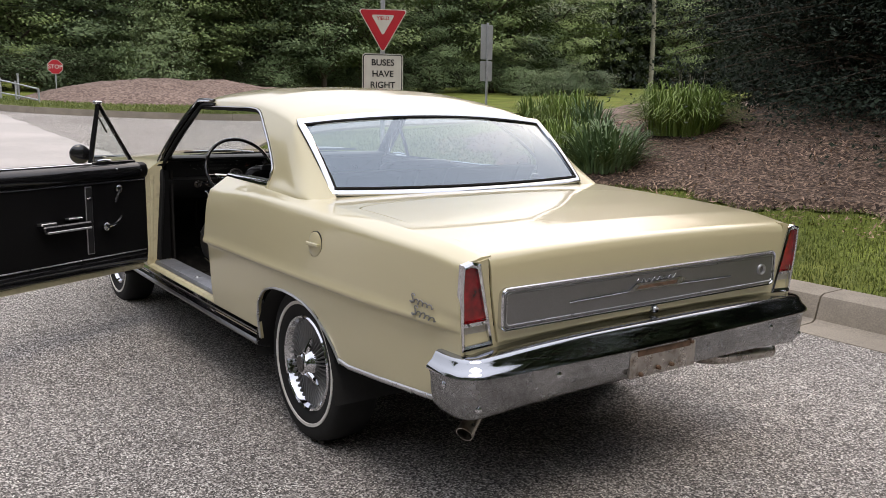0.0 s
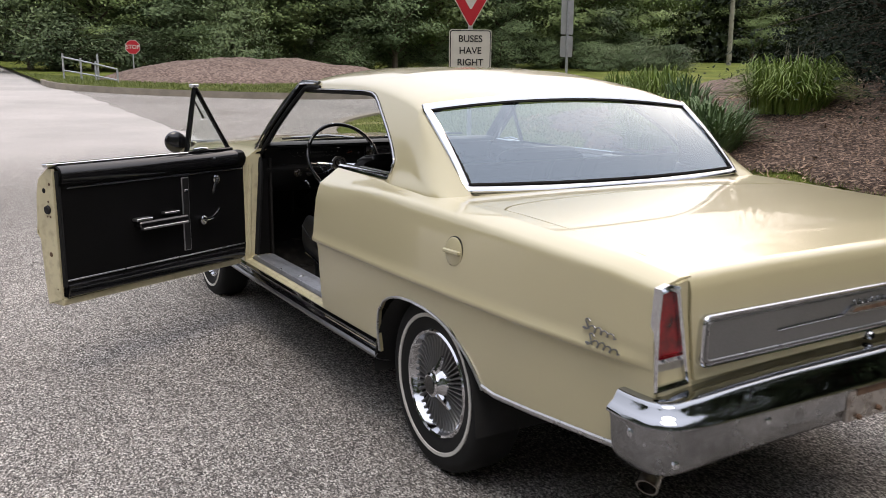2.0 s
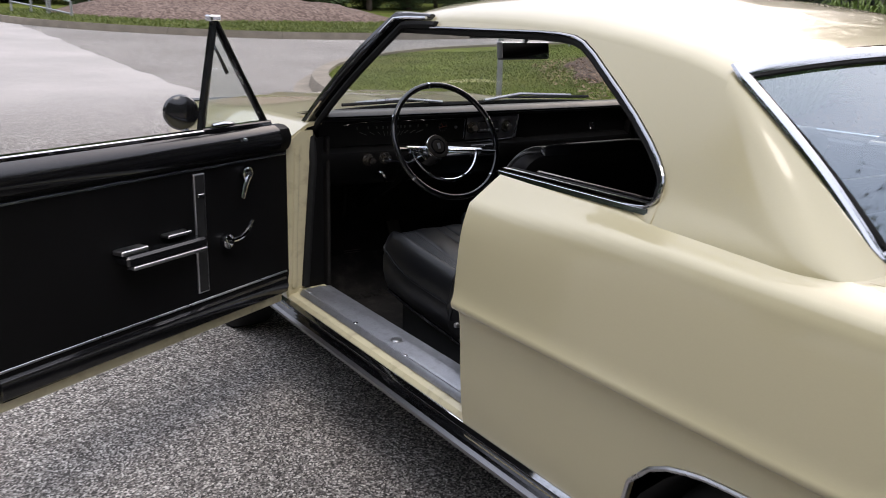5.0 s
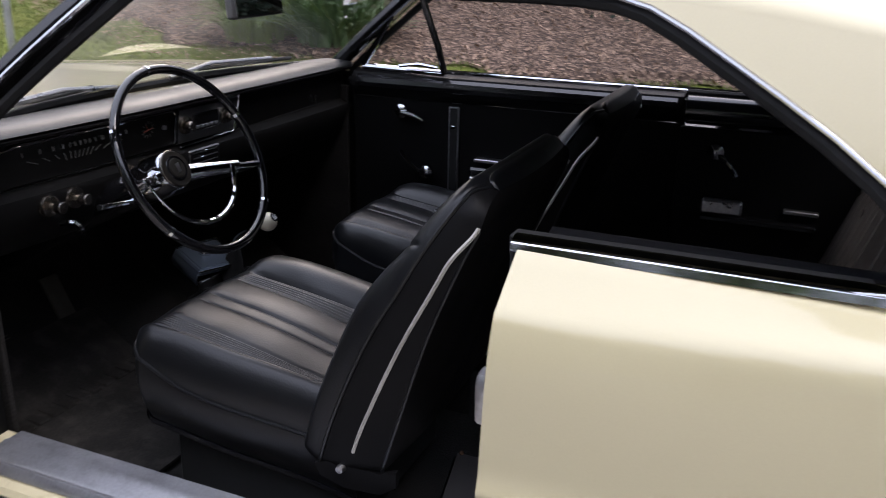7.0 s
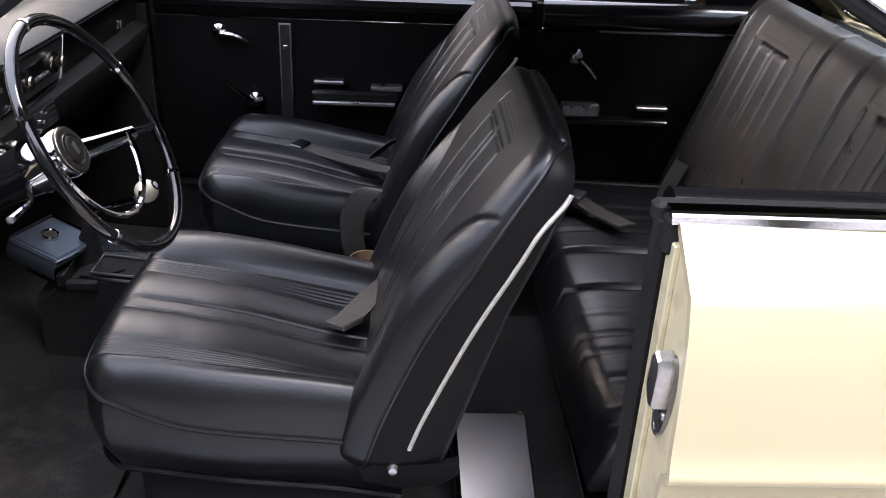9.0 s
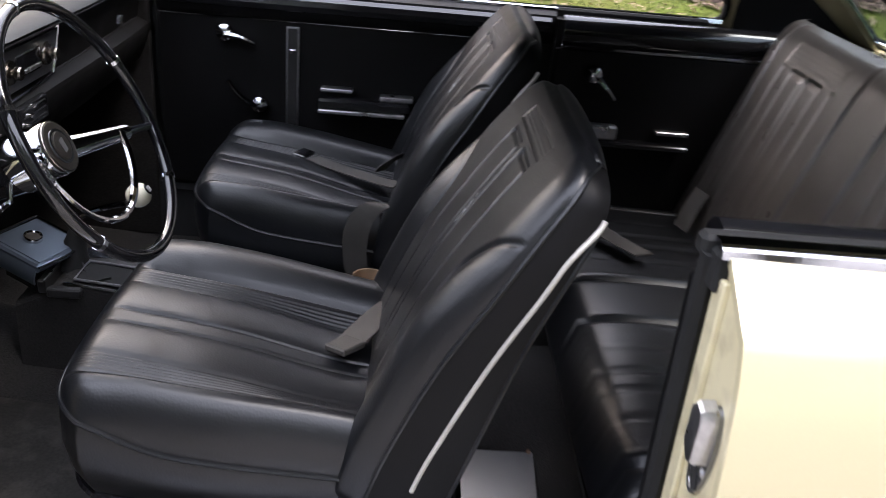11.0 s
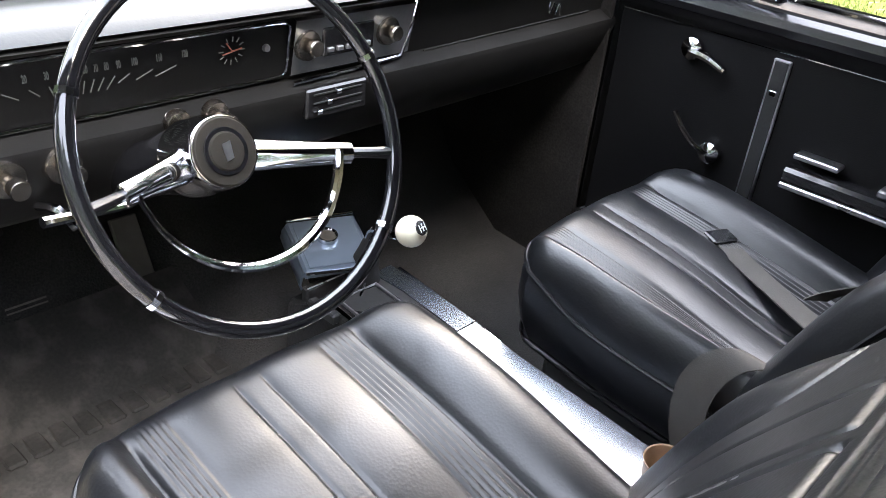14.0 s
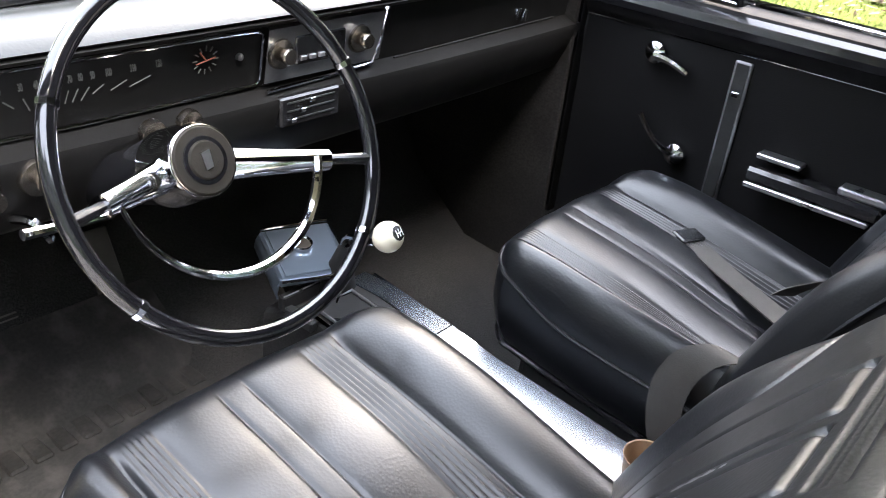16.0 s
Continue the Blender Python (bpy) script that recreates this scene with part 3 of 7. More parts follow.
# ---- plants ----
def leaf_clump(name, at, height, spread, count, width, mat, droop, label, seed, stalks=0):
    """A tuft of long bent leaves: an arching outer layer round an upright heart, with bare stalks in some."""
    r = random.Random(seed)
    z0 = lawn_z(*at) - 0.03
    root = thing(name, label, "plant", (at[0], at[1], z0), group="clumps on the bank")
    layers = {"outer_leaves": ([], []), "inner_leaves": ([], [])}
    for _ in range(count):
        a = r.uniform(0, 6.283)
        rr = spread * 0.55 * math.sqrt(r.random())
        bx, by = at[0] + rr * math.cos(a), at[1] + rr * math.sin(a)
        a += r.uniform(-0.9, 0.9)
        q = r.random()
        h, out, w = height * lerp(0.35, 1.08, q) * r.uniform(0.85, 1.1), spread * lerp(0.95, 0.30, q) * r.uniform(0.6, 1.15), width * r.uniform(0.7, 1.2)
        dx, dy = math.cos(a), math.sin(a)
        vv, ff = layers["inner_leaves" if q > 0.55 else "outer_leaves"]
        k, n = len(vv), 7
        for i in range(n):
            t = i / (n - 1)
            up = z0 + h * (math.sin(t * (1.57 + droop * r.uniform(0.8, 1.2) * 0.9)))
            o = out * t**1.6
            ww = w * (1 - t**3) * (0.7 + 0.6 * t * (1 - t))
            vv.append((bx + dx * o - dy * ww, by + dy * o + dx * ww, up))
            vv.append((bx + dx * o, by + dy * o, up - 0.35 * ww))
            vv.append((bx + dx * o + dy * ww, by + dy * o - dx * ww, up))
        for i in range(n - 1):
            q = k + 3 * i
            ff += [(q, q + 1, q + 4, q + 3), (q + 1, q + 2, q + 5, q + 4)]
    for layer, (vv, ff) in layers.items():
        me = bpy.data.meshes.new(layer)
        me.from_pydata(vv, [], ff)
        tagged(part(layer, me, mat, root), kind="stuff")
    for _ in range(stalks):
        x, y, lx, ly = at[0] + r.uniform(-0.3, 0.3), at[1] + r.uniform(-0.3, 0.3), r.uniform(-0.15, 0.15), r.uniform(-0.15, 0.15)
        part("stalk", Shape().tube([(x, y, z0), (x + lx * 0.4, y + ly * 0.4, z0 + height * 0.7), (x + lx, y + ly, z0 + height * r.uniform(1.15, 1.4))], [0.005, 0.004, 0.003], 5), POLE, root)
    return root


leaf_clump("daylily_clump", (5.7, -5.75), 0.62, 0.68, 560, 0.012, LILY, 0.9, "arching light green daylily clump in the mulch bed", 1)
leaf_clump("daylily_clump", (5.2, -7.65), 0.70, 0.92, 760, 0.013, LILY, 0.9, "large arching daylily clump with dry brown stalks in the mulch", 2, 9)
leaf_clump("iris_clump", (4.88, -5.82), 0.62, 0.72, 460, 0.018, IRIS, 0.3, "upright blue green iris clump in the mulch bed", 3)
leaf_clump("daylily_clump", (9.6, -8.9), 0.75, 0.70, 420, 0.013, LILY, 0.9, "arching light green daylily clump at the bed's end", 4)
leaf_clump("daylily_clump", (8.2, -8.3), 0.70, 0.70, 380, 0.013, LILY, 0.9, "arching light green daylily clump behind the sign", 6)
leaf_clump("iris_clump", (6.4, -7.0), 0.62, 0.5, 240, 0.018, IRIS, 0.3, "upright blue green iris clump behind the daylilies", 7)


def leaf_cloud(r, count, place, size, flat=0.85):
    items = []
    for _ in range(count):
        c, out = place(r)
        a = rand_dir(r)
        a = (a - out * a.dot(out) * flat)
        a.z -= 0.15
        a = a.normalized() * size * r.uniform(0.6, 1.3)
        b = a.cross(out + rand_dir(r) * 0.45)
        b = b.normalized() * a.length * r.uniform(0.35, 0.6)
        items.append((c, a, b))
    return quads(items)


def tree(name, label, height, radius, mat, seed, kind="broad", leaves=9000, size=0.14, clear=0.15, trunk=0.16, limbs=70):
    """A tapered trunk with limbs, and a crown of leaf sprays set round the limbs."""
    r = random.Random(seed)
    root = thing(name, label, "tree", group="trees along the road")
    sh = Shape()
    bend = [Vector((0.15 * noise.noise((k * 0.9, seed, 0)), 0.15 * noise.noise((k * 0.9, seed, 5)), height * 0.9 * k / 8)) for k in range(9)]
    sh.tube(bend, [trunk * (1 - 0.85 * k / 8) + 0.01 for k in range(9)], 10)
    knots, boughs = [], Shape()
    for k in range(limbs):
        t = clear + (1 - clear) * (k + r.random()) / limbs
        a = k * 2.4 + r.uniform(-0.4, 0.4)
        if kind == "cone":
            reach = radius * (1.02 - t) * r.uniform(0.75, 1.1) + 0.1
            up = -0.12 * reach
        elif kind == "skirt":
            reach = radius * math.sqrt(max(0.05, 1 - (max(0, t - 0.25) / 0.8) ** 2)) * r.uniform(0.7, 1.08)
            up = -0.22 * reach
        else:
            q = (t - clear) / (1 - clear)
            reach = radius * math.sin(math.pi * min(1, 0.18 + 0.82 * q)) ** 0.7 * r.uniform(0.6, 1.1)
            up = 0.25 * reach
        z = height * t * 0.97
        base = Vector((0, 0, max(0.2, z - 0.2 * reach)))
        tip = Vector((reach * math.cos(a), reach * math.sin(a), z + up))
        mid = base.lerp(tip, 0.5) + Vector((0, 0, 0.12 * reach))
        if reach > 0.25:
            boughs.tube([base, mid, tip], [0.05 * radius / 2 + 0.012, 0.02, 0.006], 5)
        knots.append((base, mid, tip, reach))
    part("trunk", sh, BARK, root)
    tagged(part("branch_frame", boughs, BARK, root), kind="stuff")

    def place(q):
        b, m, t, reach = q.choice(knots)
        u = 1 - q.random() ** 1.6
        p = b.lerp(m, u * 2) if u < 0.5 else m.lerp(t, u * 2 - 1)
        j = (0.13 * reach + 0.10) * (0.6 + 0.8 * u)
        off = Vector((q.gauss(0, j), q.gauss(0, j), q.gauss(0, j * (0.35 if kind != "broad" else 0.6))))
        if kind != "broad":
            off.z -= 0.15 * j
        if kind == "broad":
            off.z *= 0.42
        p = p + off
        p.z = max(p.z - (0.35 if kind == "skirt" and p.z < 1.2 else 0.0), -0.5 if kind == "skirt" else 0.12)
        out = Vector((p.x, p.y, 0.5 * (p.z - height * 0.5))).normalized() * 0.55 + Vector((0, 0, 0.9))
        return p, out.normalized()

    part("crown", leaf_cloud(r, leaves, place, size, 0.85 if kind == "broad" else 0.35), mat, root)
    return root


def plant_tree(proto, x, y, scale, turn, z=None, base=rise, tall=1.0):
    m = pose(x, y, (base(x, y) if z is None else z) - 0.05, 0, 0, turn)
    c = copy_thing(proto, m)
    c.scale = (scale, scale, scale * tall * (0.92 + 0.16 * ((x * 7.3 + y * 3.1) % 1)))
    return c


broad_a = tree("broadleaf_tree", "tall broadleaf tree with mid green layered foliage", 9.0, 3.4, LEAF_MID, 11, leaves=30000, size=0.085, clear=0.13, limbs=46)
broad_b = tree("broadleaf_tree", "spreading broadleaf tree with pale green foliage", 8.0, 3.2, LEAF_LIGHT, 12, leaves=28000, size=0.085, clear=0.16, limbs=40)
cone_a = tree("young_conifer", "young conifer with pale green tiers of branches", 6.2, 2.0, LEAF_CONE, 13, kind="cone", leaves=22000, size=0.075, clear=0.14, trunk=0.11, limbs=60)
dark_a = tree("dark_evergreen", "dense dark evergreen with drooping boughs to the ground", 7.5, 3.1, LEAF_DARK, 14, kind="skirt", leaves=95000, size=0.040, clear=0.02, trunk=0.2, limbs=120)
shrub_a = tree("shrub", "rounded green shrub under the trees", 2.2, 1.5, LEAF_MID, 15, leaves=9000, size=0.06, clear=0.02, trunk=0.05, limbs=40)
far_a = tree("roadside_tree", "tall broadleaf tree out of view, added to darken flank and chrome", 9.0, 3.8, LEAF_MID, 16, leaves=36000, size=0.07, clear=0.04, limbs=80)

broad_a.matrix_basis = pose(40.5, -20, rise(40.5, -20))
broad_b.matrix_basis = pose(41.5, -14.6, rise(41.5, -14.6), 0, 0, 40)
cone_a.matrix_basis = pose(37.5, -10.1, rise(37.5, -10.1) + 0.1)
dark_a.matrix_basis = pose(6.0, -12.7, lawn_z(6.0, -12.7) - 0.1)
shrub_a.matrix_basis = pose(39, -16.5, rise(39, -16.5))
far_a.matrix_basis = pose(-24, 6, 0)
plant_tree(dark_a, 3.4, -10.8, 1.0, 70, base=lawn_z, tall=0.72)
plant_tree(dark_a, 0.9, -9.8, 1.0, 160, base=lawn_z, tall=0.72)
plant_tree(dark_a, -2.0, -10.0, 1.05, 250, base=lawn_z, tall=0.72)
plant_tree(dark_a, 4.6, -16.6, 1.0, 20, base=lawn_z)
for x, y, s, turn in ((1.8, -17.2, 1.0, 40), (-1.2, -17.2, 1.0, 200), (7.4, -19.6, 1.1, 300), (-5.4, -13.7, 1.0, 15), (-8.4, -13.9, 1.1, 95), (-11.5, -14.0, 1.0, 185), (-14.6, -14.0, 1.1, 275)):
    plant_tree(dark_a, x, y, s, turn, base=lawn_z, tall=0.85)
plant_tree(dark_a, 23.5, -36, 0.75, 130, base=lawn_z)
plant_tree(cone_a, 43, -2.0, 1.3, 60)
r2 = random.Random(21)
for k in range(14):
    y = -4.5 - 3.1 * k + r2.uniform(-0.8, 0.8)
    x = 43.0 + r2.uniform(-1.8, 2.4) + (0.22 * (-y - 30) if y < -30 else 0)
    plant_tree(broad_a if k % 3 else broad_b, x, y, r2.uniform(0.75, 1.35), r2.uniform(0, 360))
for x, y, s in ((52, -49, 1.0), (54, -55, 1.1), (50, -60, 1.2), (47, 6, 1.3), (46, 13, 1.2)):
    plant_tree(broad_b, x, y, s, 40 * s + x)
for k in range(17):
    y = -3 - 2.3 * k + r2.uniform(-0.7, 0.7)
    plant_tree(shrub_a, 41.0 + r2.uniform(-0.6, 2.2), y, r2.uniform(0.6, 1.3), r2.uniform(0, 360))
for k in range(6):
    plant_tree(shrub_a, 37.5 + r2.uniform(-0.4, 0.4), -31.5 - 1.3 * k, 0.85, r2.uniform(0, 360))
# unseen trees added behind the camera and across the road, darkening flank and chrome
for k in range(14):
    a = 0.95 + k * 0.25
    far = 19 if a < 2.5 else 17.5
    plant_tree(far_a, far * math.cos(a) - 1, far * math.sin(a) + 3, r2.uniform(1.4, 1.8), 57 * k)

# the deep woods behind the first rows, their shade put into near-black leaf colours
rows = []
for k in range(90):
    y = 75 - 2.1 * k
    x = 66 - (0.002 * (y + 20) ** 2 if y < -20 else 0.0)
    top = 15 + 2.5 * noise.noise((y * 0.16, 1, 0)) + 1.5 * noise.noise((y * 0.6, 4, 0))
    rows.append([(x + 1.5 * noise.noise((y * 0.3, z * 0.3, 7)), y, z) for z in [lerp(0.5, top, j / 12) for j in range(13)]])
tagged(part("backdrop", Shape().grid(rows), WOODS), "far edge of the woods, a sheet coloured dark for their shade", "woods", kind="structure")
items = []
r3 = random.Random(31)
for _ in range(60000):
    y = r3.uniform(-95, 60)
    x = 58 + r3.uniform(0, 5) - 0.002 * (y + 20) ** 2 * (0 if y > -20 else 1)
    z = 1.0 + 17 * r3.random() ** 0.9
    a = rand_dir(r3) * r3.uniform(0.25, 0.6)
    b = a.cross(rand_dir(r3)).normalized() * a.length * 0.5
    items.append((Vector((x, y, z)), a, b))
for _ in range(22000):
    y = r3.uniform(-80, -30)
    x = 53 + r3.uniform(0, 4) + 0.08 * (y + 30)
    z = 1.0 + 9 * r3.random() ** 0.9
    a = rand_dir(r3) * r3.uniform(0.2, 0.45)
    b = a.cross(rand_dir(r3)).normalized() * a.length * 0.5
    items.append((Vector((x, y, z)), a, b))
tagged(part("woods", quads(items), WOODS), "deep woods behind the roadside trees, leaves coloured dark for shade", "woods", kind="stuff")


# ---- signs, rail, pole ----
def text_part(words, size, m, mat, parent, name="lettering", label=""):
    cu = bpy.data.curves.new(name, "FONT")
    cu.body, cu.size, cu.align_x, cu.align_y, cu.extrude = words, size, "CENTER", "CENTER", 0.0006
    cu.offset = 0.016 * size
    ob = new(name, cu)
    ob.data.materials.append(mat)
    ob.parent = parent
    ob.matrix_parent_inverse = parent.matrix_world.inverted()
    ob.matrix_basis = m
    if label:
        tagged(ob, label)
    return ob


def facing(at, toward):
    """A frame whose x runs to the right and y up as seen from toward, and z comes out."""
    out = (Vector(toward) - Vector(at))
    out.z = 0
    out.normalize()
    right = Vector((0, 0, 1)).cross(out)
    m = Matrix(((right.x, 0, out.x, at[0]), (right.y, 0, out.y, at[1]), (right.z, 1, out.z, at[2]), (0, 0, 0, 1)))
    return m


def rounded(w, h, r, n=5):
    pts = []
    for cx, cy, a0 in ((w / 2 - r, h / 2 - r, 0), (-w / 2 + r, h / 2 - r, 90), (-w / 2 + r, -h / 2 + r, 180), (w / 2 - r, -h / 2 + r, 270)):
        for k in range(n + 1):
            a = radians(a0 + 90 * k / n)
            pts.append((cx + r * math.cos(a), cy + r * math.sin(a)))
    return pts


def plate(outline, m, z0, z1):
    return Shape().prism([m @ Vector((x, y, z0)) for x, y in outline], m.to_3x3() @ Vector((0, 0, z1 - z0)))


def tri(w, r, n=5, flip=-1):
    """A triangle with rounded corners, point down."""
    h = w * 0.866
    c = [(-w / 2, h / 3), (w / 2, h / 3), (0, -2 * h / 3)]
    pts = []
    for k in range(3):
        p = Vector((*c[k], 0))
        inn = p * (1 - 2 * r / (p.length))
        a0 = math.atan2(p.y, p.x) - radians(60)
        for j in range(n + 1):
            a = a0 + radians(120) * j / n
            pts.append((inn.x + r * math.cos(a), inn.y + r * math.sin(a)))
    pts.sort(key=lambda q: math.atan2(q[1], q[0]))
    return pts


def yield_sign():
    at = Vector((6.72, -3.59, lawn_z(6.72, -3.59)))
    root = thing("yield_sign", "red triangular yield sign above a white bus notice", "road sign", at)
    face = facing((6.72, -3.59, 0), (-3.0, 1.2, 0))
    back = face @ Matrix.Translation((0, 0, -0.03))
    part("post", Shape().box((-0.028, at.z - 0.3, -0.015), (0.028, 2.62, 0.015), 0.006, back), GALV, root)
    m = face @ Matrix.Translation((0, 2.305, 0))
    board = part("triangle", plate(tri(0.64, 0.026), m, -0.012, -0.008), GREY_BACK, root)
    part("white_edge", plate(tri(0.64, 0.026), m, -0.007, -0.004), SIGN_WHITE, board)
    part("red_band", plate(tri(0.605, 0.024), m, -0.003, -0.001), SIGN_RED, board)
    part("white_centre", plate(tri(0.30, 0.016), m @ Matrix.Translation((0, 0.028, 0)), 0, 0.002), SIGN_WHITE, board)
    text_part("YIELD", 0.062, m @ Matrix.Translation((0, 0.070, 0.004)), SIGN_RED, board)
    n = face @ Matrix.Translation((0, 1.585, 0))
    notice = part("notice", plate(rounded(0.525, 0.70, 0.036), n, -0.012, -0.008), SIGN_WHITE, root)
    ring = Shape()
    outer, inner = rounded(0.505, 0.68, 0.032), rounded(0.483, 0.658, 0.024)
    ring.grid([[n @ Vector((*p, -0.005)) for p in outer], [n @ Vector((*p, -0.005)) for p in inner]], close=True)
    part("border", ring, SIGN_BLACK, notice)
    for k, word in enumerate(("BUSES", "HAVE", "RIGHT", "OF WAY")):
        text_part(word, 0.112, n @ Matrix.Translation((0, 0.235 - 0.142 * k, -0.004)), SIGN_BLACK, notice)
    return root


yield_sign()


def stop_sign():
    at = Vector((36.0, -5.3, verge_z(36, -5.3)))
    root = thing("stop_sign", "red octagonal stop sign on a thin steel post", "road sign", at)
    face = facing((36.0, -5.3, 0), (-2.0, 2.0, 0))
    part("post", Shape().box((-0.025, at.z - 0.2, -0.05), (0.025, 2.8, -0.02), 0.005, face), GALV, root)
    m = face @ Matrix.Translation((0, 2.5, 0))
    octo = lambda r: [(r * math.cos(radians(22.5 + 45 * k)), r * math.sin(radians(22.5 + 45 * k))) for k in range(8)]
    board = part("board", plate(octo(0.315), m, -0.012, -0.006), SIGN_WHITE, root)
    part("red_face", plate(octo(0.295), m, -0.005, 0), SIGN_RED, board)
    text_part("STOP", 0.225, m @ Matrix.Translation((0, 0, 0.004)), SIGN_WHITE, board)


stop_sign()


def back_of_sign():
    at = Vector((14.6, -11.35, lawn_z(14.6, -11.35)))
    root = thing("street_sign", "two bare metal signs seen from behind on a steel post", "road sign", at)
    face = facing((14.6, -11.35, 0), (-2.7, 2.2, 0)) @ pose(0, 0, 0, 0, 35, 0)
    part("post", Shape().box((-0.03, at.z - 0.3, 0.012), (0.03, 3.3, 0.045), 0.006, face), GALV, root)
    part("upper_board", plate(rounded(0.36, 0.86, 0.03), face @ Matrix.Translation((0.0, 2.83, 0)), -0.008, 0), GREY_BACK, root)
    part("lower_board", plate(rounded(0.36, 0.50, 0.03), face @ Matrix.Translation((0.0, 2.11, 0)), -0.008, 0), GREY_BACK, root)


back_of_sign()


def hand_rail():
    root = thing("hand_rail", "galvanised pipe hand rail sloping down to the kerb", "railing", (31, -1.95, verge_z(31, -1.95)))
    a, b, c = Vector((31.2, -1.95, verge_z(31, -1.95) - 0.05)), Vector((30.4, -2.9, verge_z(30.4, -2.9) - 0.05)), Vector((29.4, -3.45, verge_z(29.4, -3.4) - 0.05))
    for p, h in ((a, 0.98), (a.lerp(b, 0.55), 0.84), (b, 0.74), (c, 0.52), (b + Vector((0.1, -0.1, 0)), 1.0)):
        part("post", Shape().tube([p, p + Vector((0, 0, h))], 0.035, 8), GALV, root)
    for h0, h1 in ((0.86, 0.50), (0.40, 0.12)):
        part("rail", Shape().tube([a + Vector((0, 0, h0)), b + Vector((0, 0, lerp(h0, h1, 0.6))), c + Vector((0, 0, h1))], 0.03, 8), GALV, root)


hand_rail()


def utility_pole():
    x, y = 44.2, -50.6
    z = 2.5
    root = thing("utility_pole", "tall weathered wooden utility pole with sagging wires", "utility pole", (x, y, z))
    part("pole", Shape().tube([(x, y, z - 0.6), (x, y, 7), (x + 0.1, y + 0.2, 13.5)], [0.2, 0.17, 0.13], 12), POLE, root)
    for h, sag in ((9.0, 2.75), (8.5, 2.6), (7.3, 1.9)):
        for way, x1 in ((1, 40.0), (-1, 58.0)):
            pts = [(lerp(x, x1, k / 16), y + way * 91.0 * k / 16, h - sag * (1 - (k / 8 - 1) ** 2)) for k in range(17)]
            part("wire", Shape().tube(pts, 0.013, 5), RUBBER, root)


utility_pole()


# ---- the car: body ----
car = thing("car", "pale yellow two-door hardtop coupe with its driver's door wide open", "car")

RIDGE = ([-1.06, -0.9, -0.6, -0.3, 0.2, 0.5, 0.86, 1.93, 2.6, 3.45], [0.897, 0.922, 0.938, 0.950, 0.966, 0.976, 0.983, 0.975, 0.958, 0.90])
WIDTH = ([-1.06, -0.9, -0.6, -0.22, 0.2, 0.86, 1.93, 2.8, 3.3, 3.5], [0.803, 0.826, 0.852, 0.868, 0.877, 0.882, 0.882, 0.872, 0.84, 0.80])


def ridge_z(x):
    return float(np.interp(x, *RIDGE))


def side_y(x, z):
    """The outer skin of the left flank."""
    w, zr = float(np.interp(x, *WIDTH)), ridge_z(x)
    if z <= 0.72:
        o = np.interp(z, [0.28, 0.36, 0.45, 0.64, 0.664, 0.674, 0.680, 0.686, 0.694, 0.704, 0.72], [-0.062, -0.048, -0.036, -0.026, -0.0235, -0.019, -0.004, 0.0, 0.001, -0.003, -0.007])
        flat = np.interp(z, [0.28, 0.45, 0.72], [-0.055, -0.03, -0.010])
        k = smooth(x, -1.04, -0.93)
        o = flat + (o - flat) * k
    else:
        e = lerp(0.90, 0.78, smooth(x, 0.25, 0.85))  # where the side breaks into the shoulder
        o = np.interp((z - 0.72) / (zr - 0.72), [0, 0.3, 0.55, e - 0.08, e, e + 0.03, lerp(e, 1, 0.55), 1.0], [-0.007, -0.014, -0.022, -0.034, -0.043, -0.054, -0.088, -0.125])
        crisp = np.interp((z - 0.72) / (zr - 0.72), [0, 0.3, 0.55, e - 0.08, e - 0.03, e, e + 0.03, lerp(e, 1, 0.55), 1.0], [-0.007, -0.008, -0.010, -0.013, -0.016, -0.022, -0.034, -0.058, -0.084])
        o = crisp + (o - crisp) * smooth(x, -0.95, -0.1)
    return w + float(o)


def arch_z(dx):
    """Height of the wheel opening's edge, dx behind or ahead of its axle."""
    return float(np.interp(dx, [-0.37, -0.33, -0.28, -0.22, -0.14, -0.05, 0.06, 0.15, 0.22, 0.27, 0.305, 0.325, 0.332], [0.41, 0.465, 0.51, 0.55, 0.58, 0.597, 0.602, 0.595, 0.575, 0.548, 0.505, 0.43, 0.34]))


def rear_low(x):
    if x > 0.333:
        return 0.335
    if x < -0.371:
        return float(np.interp(x, [-1.06, -0.371], [0.445, 0.405]))
    return arch_z(x)


def front_low(x):
    if abs(x - 2.794) > 0.345:
        return 0.335 if x < 2.794 else 0.42
    return float(0.335 + 0.255 * math.sqrt(max(0, 1 - ((x - 2.794) / 0.345) ** 2)) ** 0.8)


LEVELS = [0.28, 0.34, 0.40, 0.46, 0.52, 0.57, 0.61, 0.64, 0.655, 0.664, 0.670, 0.674, 0.677, 0.680, 0.683, 0.686, 0.690, 0.694, 0.699, 0.704, 0.711, 0.72]
UPPER = [0.06, 0.14, 0.25, 0.37, 0.5, 0.6, 0.68, 0.74, 0.78, 0.81, 0.84, 0.87, 0.90, 0.93, 0.96, 1.0]


def deck_z(x, y):
    """The rear deck, one crowned surface from ridge to ridge."""
    zr = ridge_z(x)
    t = min(1.0, abs(y - YC) / (side_y(x, zr) - YC))
    return zr + float(np.interp(x, [-1.03, -0.35], [0.018, 0.008])) * (1 - t**2.3)


